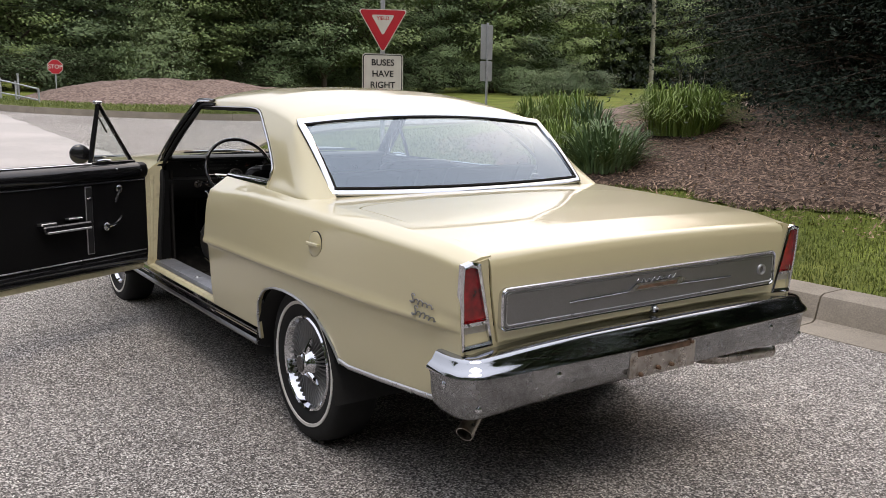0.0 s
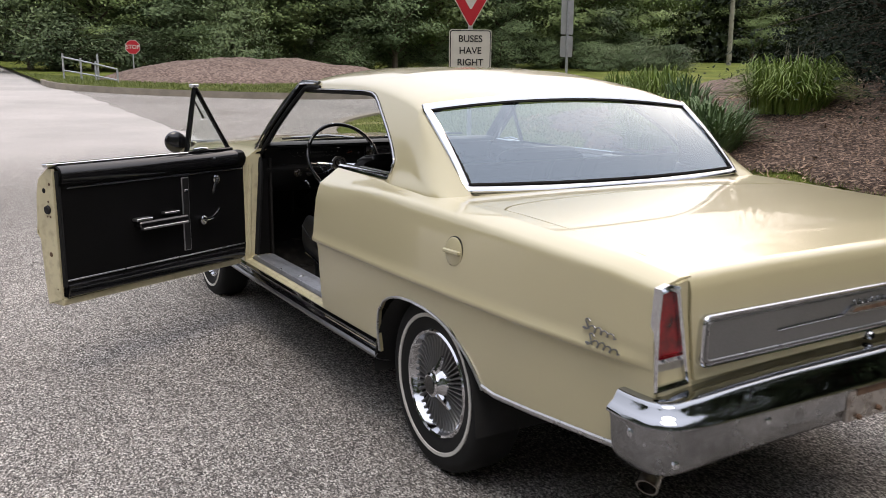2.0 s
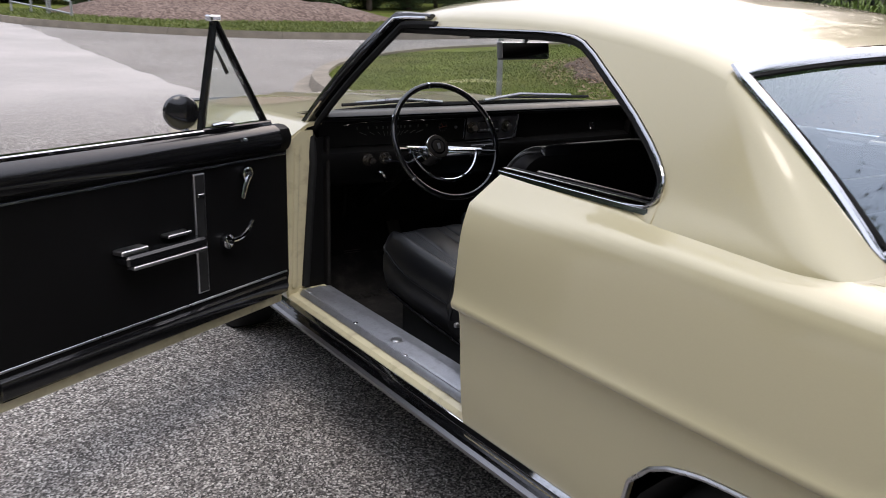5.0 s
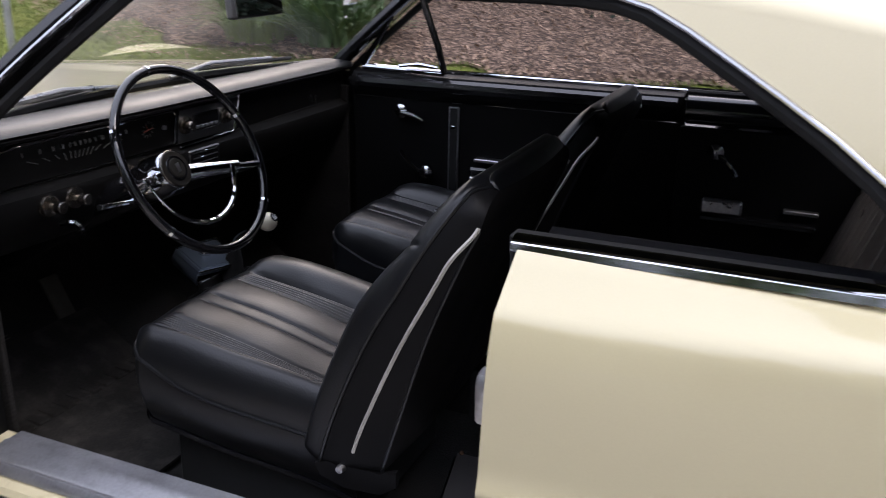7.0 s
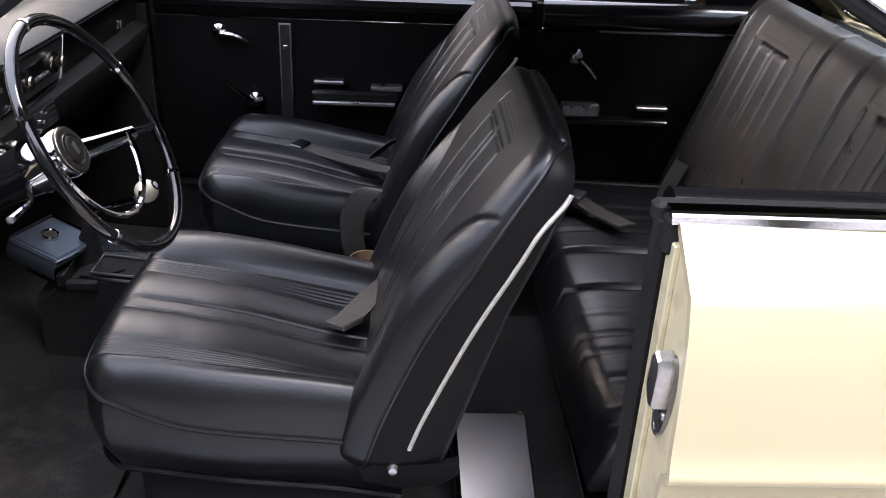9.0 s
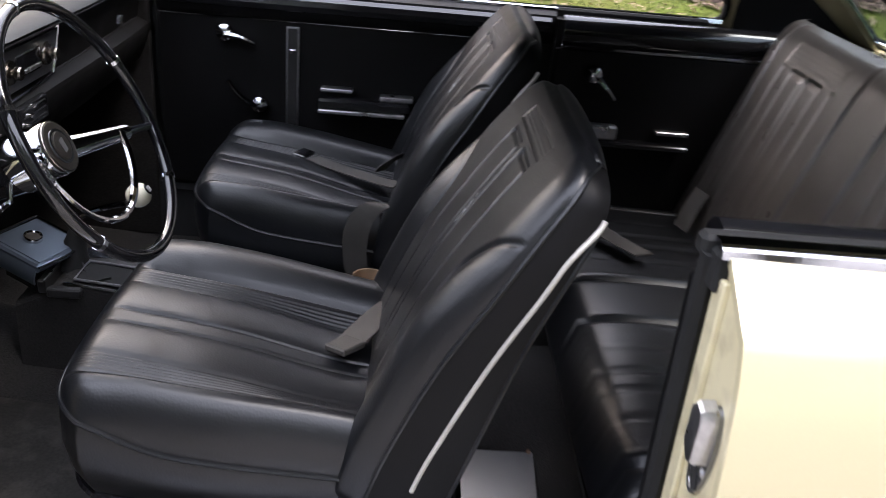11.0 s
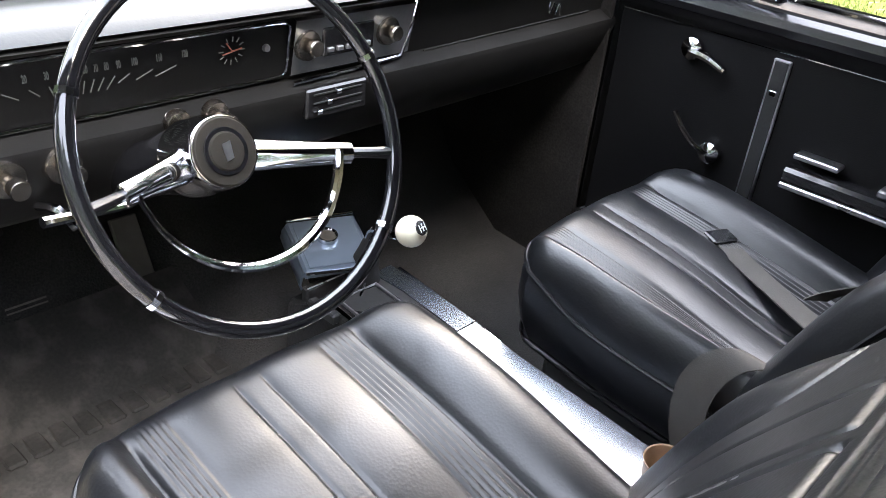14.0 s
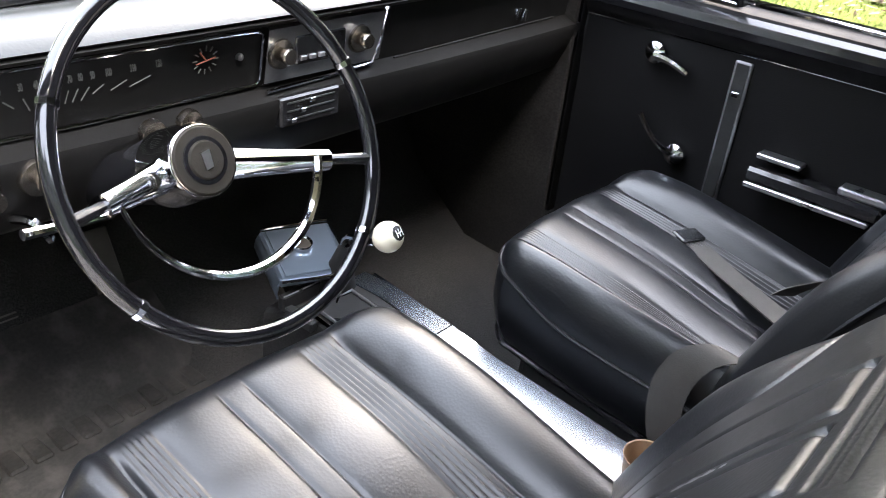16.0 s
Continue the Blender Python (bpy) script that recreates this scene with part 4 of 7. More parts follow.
def flank(xs, low, top_y, top_dz=0.010):
    """A body side from its lower edge over the shoulder, as columns along the car."""
    cols = []
    for x in xs:
        zl, zr = low(x), ridge_z(x)
        zs = [max(z, zl) for z in LEVELS] + [0.72 + u * (zr - 0.72) for u in UPPER]
        col = [(x, side_y(x, z), z) for z in zs]
        y1, ty = col[-1][1], top_y(x)
        for t in (0.25, 0.5, 0.75, 1.0):
            col.append((x, lerp(y1, ty, t), lerp(zr + top_dz * math.sin(t * 1.57), deck_z(x, lerp(y1, ty, t)), 1 - smooth(x, -0.03, 0.06)) if x < 0.1 else zr + top_dz * math.sin(t * 1.57)))
        cols.append(col)
    return Shape().grid(cols)


def fine_x(a, b, step, extra=()):
    n = max(2, int(abs(b - a) / step))
    return sorted(set([a + (b - a) * k / n for k in range(n + 1)] + list(extra)))


def quarter_top(x):
    return float(np.interp(x, [-1.06, -0.36, -0.03, 0.05, 0.86], [0.685, 0.685, 0.715, 0.748, 0.742]))


arch_xs = [-0.372, -0.37, 0.30, 0.305, 0.315, 0.325, 0.329, 0.332, 0.3335]
quarter = flank(fine_x(-1.052, 0.862, 0.045, arch_xs), rear_low, quarter_top, 0.003)
part("quarter_panel", quarter, PAINT, car, thick=0.012, sharp=50)
part("quarter_panel", other(quarter), PAINT, car, thick=0.012, sharp=50)
fender = flank(fine_x(1.94, 3.45, 0.05, [2.45, 2.4501, 3.138, 3.1385]), front_low, lambda x: 0.70)
part("front_fender", fender, PAINT, car, thick=0.012, sharp=50)
part("front_fender", other(fender), PAINT, car, thick=0.012, sharp=50)
far_door = other(flank(fine_x(0.868, 1.934, 0.08), lambda x: 0.375, lambda x: 0.745))
part("passenger_door_skin", far_door, PAINT, car, thick=0.01, sharp=50)


# trunk lid, over the edge and down to the rear face
def lid_front(t):
    """The seam across the deck, bowed forward in the middle and rounded at its corners."""
    return -0.170 - 0.062 * t * t - 0.050 * abs(t) ** 16


def lid_half(x):
    return quarter_top(x) - YC - 0.0038


spread = [math.sin(math.pi / 2 * (-1 + j / 20)) for j in range(41)]
lid_rows = []
for k in range(25):
    row = []
    for t in spread:
        xx = lerp(lid_front(t), -1.03, k / 24)
        yy = YC + t * (lid_half(xx) + 0.0172 * smooth(xx, -0.45, -1.03))
        row.append((xx, yy, deck_z(xx, yy)))
    lid_rows.append(row)
for dx, dz in ((-0.018, -0.006), (-0.030, -0.018), (-0.036, -0.040), (-0.036, -0.10), (-0.032, -0.16), (-0.030, -0.27)):
    lid_rows.append([(-1.03 + dx - 0.012 * (1 - t * t), YC + float(np.interp(dz, [-0.27, -0.1, -0.006], [0.677, 0.709, 0.717])) * t, deck_z(-1.03, YC + 0.717 * t) + dz) for t in spread])
part("trunk_lid", Shape().grid(lid_rows), PAINT, car, thick=0.01, sharp=60)

tulip = []
for k in range(13):
    row = []
    for t in spread:
        xx = lerp(0.03, lid_front(t) + 0.0050, k / 12)
        yy = YC + t * (quarter_top(xx) - YC - 0.0005)
        row.append((xx, yy, deck_z(xx, yy)))
    tulip.append(row)
part("rear_deck_panel", Shape().grid(tulip), PAINT, car, thick=0.01, sharp=60)
part("deck_gutter", Shape().box((-1.03, YC - 0.70, 0.80), (-0.12, YC + 0.70, 0.875), 0.01), UNDER, car)

hood = Shape().grid([[(x, YC + 0.715 * t, ridge_z(x) + 0.006 + 0.035 * (1 - t * t) + 0.012 * math.exp(-((abs(t) - 0.35) / 0.05) ** 2) * smooth(x, 2.2, 2.5)) for t in [-1 + 2 * j / 32 for j in range(33)]] for x in fine_x(2.16, 3.45, 0.06)])
part("hood", hood, PAINT, car, thick=0.01, sharp=60)
part("cowl", Shape().grid([[(x, YC + 0.72 * t, ridge_z(x) + 0.002 + 0.030 * (1 - t * t) - (0.012 if 2.06 < x < 2.15 else 0)) for t in [-1 + 2 * j / 24 for j in range(25)]] for x in (1.95, 2.0, 2.055, 2.065, 2.1, 2.145, 2.155)]), PAINT, car, thick=0.01)
nose = Shape().grid([[(3.45 + o, YC + w * t, z) for t in [-1 + 2 * j / 16 for j in range(17)]] for o, w, z in ((0.0, 0.80, 0.925), (0.06, 0.79, 0.90), (0.08, 0.78, 0.80), (0.06, 0.78, 0.62), (0.08, 0.8, 0.45), (0.0, 0.8, 0.38))])
part("grille", nose, SATIN, car, thick=0.01)

def rear_glass(u, v):
    """u across from -1 to 1, v up from 0 to 1."""
    hw = lerp(0.662, 0.660, v)
    z = lerp(0.982, 1.245, v) + 0.038 * (1 - u * u) * v - 0.010 * (1 - u * u) * (1 - v)
    x = lerp(0.015, 0.335, v) - 0.055 * (1 - u * u) * (1 - v) - 0.01 * (1 - u * u) * v - 0.016 * math.sin(math.pi * v)
    return Vector((x, YC + hw * u, z))


# the roof and its sail panels: one skin from belt to belt
def roof_z(x):
    return float(np.interp(x, [0.33, 0.38, 0.45, 0.6, 0.8, 1.05, 1.3, 1.5, 1.56], [1.288, 1.311, 1.333, 1.365, 1.394, 1.409, 1.407, 1.392, 1.381]))


def sail_y(x, z):
    return 0.742 - 0.125 * max(0, (z - 0.985) / 0.33) ** 1.45


def eave_z(x):
    return roof_z(x) - float(np.interp(x, [0.33, 0.38, 0.45, 0.6, 0.8, 1.05, 1.3, 1.56], [0.061, 0.069, 0.076, 0.085, 0.093, 0.094, 0.090, 0.081]))


def window_line(x):
    """Lower edge of the roof skin: drip rail, quarter window, belt."""
    return float(np.interp(x, [0.388, 0.390, 0.394, 0.402, 0.42, 0.45, 0.51, 0.575, 0.69, 0.74, 0.78, 0.83, 0.9, 1.56], [1.030, 1.045, 1.056, 1.068, 1.087, 1.113, 1.156, 1.196, 1.262, 1.286, 1.297, 1.302, 1.304, 1.304]))


def roof_side(x, sign):
    """The upright part of the roof skin at x, from its lower edge to the eave."""
    top = 0.978 + (x - 0.012) / 0.318 * (eave_z(0.33) - 0.978) if x < 0.33 else eave_z(x)
    lo = min(window_line(x) if x > 0.3875 else ridge_z(x) - 0.012, top - 0.001)
    col = []
    for k in range(15):
        z = lerp(lo, top, k / 14)
        flare = 0.030 * (1 - smooth(z, 0.945, 1.06)) ** 2 * (1 - smooth(x, 0.37, 0.45)) * smooth(x, -0.06, 0.10)
        col.append(Vector((x, YC + sign * (sail_y(x, z) - YC + flare), z)))
    return col


def even(line, n):
    """The same line in n equal steps."""
    far = [0.0]
    for a, b in zip(line, line[1:]):
        far.append(far[-1] + (b - a).length)
    out = []
    for k in range(n):
        s = far[-1] * k / (n - 1)
        i = max(0, min(len(far) - 2, int(np.searchsorted(far, s)) - 1))
        out.append(line[i].lerp(line[i + 1], min(1.0, (s - far[i]) / max(1e-9, far[i + 1] - far[i]))))
    return out


def sail_panel(sign):
    cols = []
    for x in [-0.05, -0.02] + [0.012 + 0.318 * k / 12 for k in range(13)]:
        col = roof_side(x, sign)
        g = rear_glass(sign, max(0.0, (x - 0.012) / 0.318)) + Vector((min(0.0, x - 0.012), 0, min(0.0, x - 0.012) * 0.9))
        plain = even(col + [col[14].lerp(g, k / 8) + Vector((0, 0, 0.006 * math.sin(k / 8 * 3.14))) for k in range(1, 9)], 26)
        lo, hi, turn = col[4], g, col[13]
        soft = even(col[:5] + [lo * (1 - t) ** 2 + turn * 2 * t * (1 - t) + hi * t * t for t in [k / 18 for k in range(1, 19)]], 26)
        w = 1 - smooth(x, 0.14, 0.33)
        cols.append([a.lerp(b, w) for a, b in zip(plain, soft)])
    return Shape().grid(cols)


def roof_half(sign):
    cols = []
    for x in [0.33, 0.333, 0.345, 0.365, 0.384, 0.387, 0.388, 0.389, 0.390, 0.392, 0.394, 0.398, 0.402, 0.41, 0.42, 0.435, 0.45, 0.48, 0.51, 0.54, 0.575, 0.61, 0.65, 0.69, 0.715, 0.74, 0.76, 0.78, 0.805, 0.83, 0.865, 0.9, 0.95, 1.0, 1.1, 1.2, 1.3, 1.4, 1.5, 1.56]:
        col = roof_side(x, sign)
        ye, top, zc = col[-1].y - YC, col[-1].z, roof_z(x)
        for k in range(1, 15):
            a = k / 14 * 1.5708
            col.append(Vector((x, YC + ye * max(0.0, math.cos(a)) ** 0.72, top + (zc - top) * math.sin(a) ** 1.15)))
        if x == 0.33:
            col = [p - Vector((0.004, 0, 0.010)) * smooth(i, 14, 17) for i, p in enumerate(col)]
        cols.append(col)
    return Shape().grid(cols)


roof = roof_half(1)
for extra in (roof_half(-1), sail_panel(1), sail_panel(-1)):
    base = len(roof.v)
    roof.v += extra.v
    roof.f += [[base + k for k in f] for f in extra.f]
part("roof", roof, PAINT, car, thick=0.012, sharp=50)
for sg in (1, -1):
    trim = Shape().grid([[(x, YC + sg * (sail_y(x, z) - YC - 0.042), z) for z in [lerp(0.95, min(eave_z(max(x, 0.33)), 0.965 + (x - 0.012) / 0.318 * 0.23) - 0.02, k / 6) for k in range(7)]] for x in (0.05, 0.12, 0.2, 0.28, 0.34, 0.385)])
    part("sail_trim", trim, VINYL_FLAT, car, "black trim inside the rear pillar")
head = Shape()
for sg in (1, -1):
    head.grid([[(x, YC + sg * 0.60 * math.cos(a) ** 0.8, eave_z(x) - 0.025 + (roof_z(x) - eave_z(x)) * math.sin(a)) for a in [k / 8 * 1.57 for k in range(9)]] for x in (0.36, 0.5, 0.7, 0.9, 1.1, 1.3, 1.5)])
part("headliner", head, VINYL_FLAT, car)

for sg in (1, -1):
    cols = []
    for x, top in ((0.3870, 1.034), (0.390, 1.020), (0.396, 1.007), (0.404, 1.000), (0.415, 0.995), (0.432, 0.991), (0.455, 0.988), (0.48, 0.987)):
        zs = [lerp(ridge_z(x) - 0.014, top, k / 6) for k in range(7)]
        cols.append([(x, YC + sg * (sail_y(x, z) - YC + 0.030 * (1 - smooth(z, 0.945, 1.06)) ** 2 * (1 - smooth(x, 0.38, 0.50))), z) for z in zs])
    part("belt_fillet", Shape().grid(cols), PAINT, car, thick=0.006)

# rear window: glass, chrome surround
def rim_loop(inset=0.0, n=20, bulge=0.0):
    pts = []
    for k in range(n):
        pts.append((-1 + 2 * k / n, 0.0))
    for k in range(n):
        pts.append((1, k / n))
    for k in range(n):
        pts.append((1 - 2 * k / n, 1.0))
    for k in range(n):
        pts.append((-1, 1 - k / n))
    return [rear_glass(u * (1 - inset), lerp(inset * 2, 1 - inset * 2, v)) + Vector((-0.006, 0, 0.008)) * (bulge * v) for u, v in pts]


pane = part("rear_window", Shape().grid([[rear_glass(-1 + 2 * j / 24, k / 12) for j in range(25)] for k in range(13)]), TINT, car, "tinted rear window glass")
pane.visible_shadow = False
loop = rim_loop(bulge=1.0)
trim_rows = []
for k, p in enumerate(loop):
    ahead = (loop[(k + 1) % len(loop)] - loop[k - 1]).normalized()
    up = Vector((-0.63, 0, 0.776))
    up = (up - ahead * up.dot(ahead)).normalized()
    inward = up.cross(ahead)
    trim_rows.append([p + inward * w + up * h for w, h in ((-0.021, -0.005), (-0.0195, 0.001), (-0.012, 0.0035), (-0.003, 0.0044), (0.006, 0.0036), (0.0125, 0.001), (0.014, -0.005))])
part("window_trim", Shape().grid(trim_rows + trim_rows[:1]), CHROME, pane, "wide chrome surround")
loop = rim_loop(0.022)
part("window_seal", Shape().tube([p + Vector((-0.002, 0, 0.003)) for p in loop + loop[:2]], 0.005, 6, ends=False), RUBBER, pane)

# windscreen
def front_glass(u, v):
    hw = lerp(0.70, 0.60, v)
    x = lerp(2.075, 1.585, v) + lerp(0.07, 0.03, v) * (1 - u * u) - 0.03 * (abs(u) ** 4) * (1 - v) + 0.02 * math.sin(math.pi * v)
    return Vector((x, YC + hw * u, lerp(0.985, 1.318, v) + 0.055 * (1 - u * u) * v + 0.012 * (1 - u * u) * (1 - v)))


screen = part("windscreen", Shape().grid([[front_glass(-1 + 2 * j / 24, k / 10) for j in range(25)] for k in range(11)]), GLASS, car, "clear windscreen glass")
screen.visible_shadow = False
part("header_seal", Shape().tube([front_glass(-1 + 2 * j / 24, 1.0) for j in range(25)], 0.014, 6), RUBBER, screen)
part("base_seal", Shape().tube([front_glass(-1 + 2 * j / 24, 0.0) + Vector((0, 0, 0.004)) for j in range(25)], 0.013, 6), RUBBER, screen)
for sg in (1, -1):
    a, b = Vector((2.055, YC + sg * 0.735, 0.93)), Vector((1.555, YC + sg * 0.645, 1.325))
    pts = [a.lerp(b, k / 8) + Vector((0.012 * math.sin(math.pi * k / 8), sg * 0.012 * math.sin(math.pi * k / 8), 0)) for k in range(9)]
    pts += [pts[-1] + Vector((-0.06, -sg * 0.006, 0.004)), pts[-1] + Vector((-0.16, -sg * 0.012, 0.004))]
    part("pillar", Shape().tube(pts, [0.034] * 7 + [0.030, 0.024, 0.017, 0.010], 10, flat=0.75), SHINY, car, "black windscreen pillar trim")
    part("pillar_weatherstrip", Shape().tube([p + Vector((-0.038, sg * 0.012, -0.022)) for p in pts], 0.011, 6), RUBBER, car)
    part("pillar_strip", Shape().tube([p + Vector((-0.014, sg * 0.030, -0.004)) for p in pts], 0.0045, 6), CHROME, car)
    # drip rail and quarter window surround
    line = [(x, YC + sg * (sail_y(x, window_line(x)) - YC + 0.006), window_line(x) - 0.004) for x in (1.56, 1.4, 1.2, 1.0, 0.9, 0.865, 0.83, 0.805, 0.78, 0.76, 0.74, 0.715, 0.69, 0.65, 0.61, 0.575, 0.54, 0.51, 0.48, 0.45, 0.435, 0.42, 0.41, 0.402, 0.397, 0.394, 0.391)]
    low = [(0.389, YC + sg * 0.764, 1.032), (0.389, YC + sg * 0.766, 1.020), (0.393, YC + sg * 0.768, 1.009), (0.401, YC + sg * 0.769, 1.001), (0.413, YC + sg * 0.770, 0.995), (0.43, YC + sg * 0.770, 0.991), (0.47, YC + sg * 0.770, 0.988)]
    part("drip_rail", Shape().tube(line + low, 0.0045, 8, flat=0.8), CHROME_CAP, car, "bright drip rail and window moulding")
    inner = [(x + 0.010, y - sg * 0.012, z - 0.008) for x, y, z in line + low[:5]]
    part("roof_weatherstrip", Shape().tube(inner, 0.011, 8), RUBBER, car)
    part("quarter_sill_trim", Shape().grid([[(x, YC + sg * (yy - YC), zz) for yy, zz in ((0.742, 0.972), (0.757, 0.980), (0.755, 0.990), (0.742, 0.997), (0.726, 0.996), (0.722, 0.985))] for x in fine_x(0.405, 0.872, 0.06)]), CHROME, car, "chrome strip along the quarter window sill")
    part("quarter_weatherstrip", Shape().box((0.44, YC + sg * 0.738 - 0.02, 0.965), (0.885, YC + sg * 0.738 + 0.008, 0.994), 0.006), RUBBER, car)

# tail: lamps, trim panel, bumper
for sg in (1, -1):
    def at(y, z, x=-1.06, s=sg):
        return (x + 0.012 * (0.88 - z) / 0.25 - (0.0 if s > 0 else 0), YC + s * (y - YC), z)

    outer = [(0.785, 0.619), (0.670, 0.625), (0.731, 0.881), (0.765, 0.889), (0.796, 0.881), (0.798, 0.80)]
    inner = [(0.777, 0.636), (0.685, 0.641), (0.744, 0.868), (0.765, 0.875), (0.788, 0.868), (0.789, 0.796)]
    sh = Shape()
    sh.grid([[at(y, z, -1.046) for y, z in outer], [at(y, z, -1.066) for y, z in outer], [at(lerp(a, c, 0.5), lerp(b, d, 0.5), -1.0715) for (a, b), (c, d) in zip(outer, inner)], [at(y, z, -1.068) for y, z in inner], [at(y, z, -1.048) for y, z in inner]], close=True)
    lamp = part("tail_light", sh, CHROME, car, "chrome tail light bezel", sharp=20)
    part("red_lens", Shape().prism([at(y, z, -1.048) for y, z in ((0.784, 0.706), (0.703, 0.709), (0.744, 0.866), (0.765, 0.873), (0.787, 0.866), (0.788, 0.796))], (-0.009, 0, 0)), RED, lamp, "red ribbed tail lens")
    part("reverse_lens", Shape().prism([at(y, z, -1.048) for y, z in ((0.776, 0.639), (0.688, 0.643), (0.698, 0.698), (0.783, 0.695))], (-0.008, 0, 0)), LENS, lamp, "cloudy reversing lens")
    part("divider", Shape().prism([at(y, z, -1.058) for y, z in ((0.783, 0.694), (0.697, 0.697), (0.700, 0.708), (0.784, 0.706))], (-0.011, 0, 0)), CHROME, lamp)
    for yy in (0.714, 0.766):
        part("screw", Shape().lathe([(0, 0.004), (0.004, 0.003), (0.005, 0)], Matrix.Translation(at(yy, 0.701, -1.072)) @ pose(0, 0, 0, 0, -90, 0), 8), STEEL, lamp)
    part("lamp_surround", Shape().prism([at(y, z, -1.0605) for y, z in ((0.736, 0.886), (0.7025, 0.893), (0.6905, 0.80), (0.657, 0.62), (0.675, 0.62))], (0.026, 0, 0)), PAINT, car)
    part("rear_end_panel", Shape().prism([(-1.0385, YC + sg * (y - YC), z) for y, z in ((0.677, 0.44), (0.762, 0.44), (0.775, 0.62), (0.784, 0.80), (0.778, 0.868), (0.72, 0.884), (0.70, 0.86))], (0.018, 0, 0)), PAINT, car)

part("rear_valance", Shape().grid([[(x, YC + 0.79 * t, z) for t in [-1 + 2 * j / 16 for j in range(17)]] for x, z in ((-1.045, 0.68), (-1.052, 0.60), (-1.04, 0.50), (-1.0, 0.40))]), PAINT, car, thick=0.008)
fm = Matrix(((0, 0, -1, -1.0745), (-1, 0, 0, YC + 0.010), (0, 1, 0, 0.735), (0, 0, 0, 1)))
panel = part("tail_panel", plate(rounded(1.32, 0.112, 0.018), fm, -0.02, 0.004), SATIN, car, "satin grey trim panel with a bright frame")
fr = Shape()
fr.grid([[fm @ Vector((*p, h)) for p in rounded(w, hh, r)] for w, hh, r, h in ((1.344, 0.134, 0.024, -0.02), (1.344, 0.134, 0.024, 0.003), (1.338, 0.129, 0.022, 0.007), (1.331, 0.123, 0.02, 0.006), (1.326, 0.118, 0.02, -0.001), (1.320, 0.112, 0.018, 0.002))], close=True)
part("panel_frame", fr, CHROME, panel, sharp=30)
part("inner_line", Shape().tube([fm @ Vector((*p, 0.0055)) for p in rounded(1.306, 0.098, 0.014)] + [fm @ Vector((*rounded(1.306, 0.098, 0.014)[0], 0.0055))], 0.0018, 5), STEEL, panel)
part("panel_line", Shape().tube([fm @ Vector(p) for p in ((-0.40, -0.006, 0.007), (0, 0.0, 0.008), (0.40, -0.006, 0.007))], 0.0022, 6), CHROME, panel)
part("centre_badge", plate([(-0.14, -0.012), (-0.10, 0.012), (0.13, 0.014), (0.15, 0.004), (0.11, -0.014)], fm @ Matrix.Translation((0, 0.008, 0)), 0.003, 0.011), CHROME_MOTTLED, panel)
part("badge_stripe", plate([(-0.10, -0.006), (-0.085, 0.004), (0.10, 0.006), (0.095, -0.006)], fm @ Matrix.Translation((0, 0.008, 0)), 0.011, 0.013), RUST, panel)
part("script_badge", Shape().tube([fm @ Vector((-0.10 + 0.008 * k, 0.028 + 0.008 * math.sin(k * 1.9), 0.008)) for k in range(26)], 0.0016, 5), CHROME_MOTTLED, panel)
part("round_badge", Shape().lathe([(0.0, 0.004), (0.014, 0.004), (0.016, 0.012), (0.020, 0.012), (0.022, 0.004)], fm @ Matrix.Translation((0.585, 0.0, 0)), 20), STEEL, panel)
part("trunk_lock", Shape().lathe([(0, 0.014), (0.010, 0.014), (0.014, 0.008), (0.015, -0.01)], fm @ Matrix.Translation((0.0, -0.080, 0)), 16), CHROME, car)

half = [(-0.955, 0.838), (-1.02, 0.842), (-1.085, 0.832), (-1.130, 0.79), (-1.150, 0.72), (-1.158, 0.6), (-1.166, 0.4), (-1.171, 0.2), (-1.172, YC)]
path = [Vector((x, y, 0)) for x, y in half] + [Vector((x, 2 * YC - y, 0)) for x, y in reversed(half[:-1])]
path = curve_points(path, 70)


def bumper_rows(section):
    rows = []
    for i, p in enumerate(path):
        t = (path[min(i + 1, 69)] - path[max(i - 1, 0)]).normalized()
        out = Vector((t.y, -t.x, 0))
        if out.x > 0.2:
            out = -out
        mid = 1 - min(1, abs(p.y - YC) / 0.8) ** 3
        rows.append([p + out * o + Vector((0, 0, z + (0.030 * mid if z < 0.5 else 0) - 0.022 * (1 - mid) * smooth(z, 0.57, 0.62) - 0.006 * (1 - mid) * (z > 0.52))) for o, z in section])
    return rows


part("bumper_cap", Shape().grid(bumper_rows([(-0.120, 0.634), (-0.060, 0.638), (-0.034, 0.638), (-0.026, 0.6345), (-0.021, 0.627), (-0.014, 0.611), (-0.006, 0.594), (0.001, 0.580), (0.006, 0.570), (0.007, 0.565), (0.005, 0.5625), (0.0, 0.562)])), CHROME_CAP, car, "bright chrome upper bumper edge", thick=0.006)
part("bumper", Shape().grid(bumper_rows([(0.0, 0.5625), (-0.006, 0.55), (-0.009, 0.53), (-0.010, 0.50), (-0.014, 0.47), (-0.022, 0.445), (-0.036, 0.425), (-0.06, 0.415)])), CHROME_MOTTLED, car, "pitted chrome lower bumper face with the road's reflection mottled in", thick=0.006)
plate_box = part("plate_recess", Shape().box((-1.1675, -0.13, 0.462), (-1.150, 0.19, 0.555), 0.006), EXHAUST, car, "bare plate recess without a plate")
part("recess_shadow", Shape().box((-1.1695, -0.10, 0.535), (-1.164, 0.16, 0.556), 0.003), RUST, plate_box)
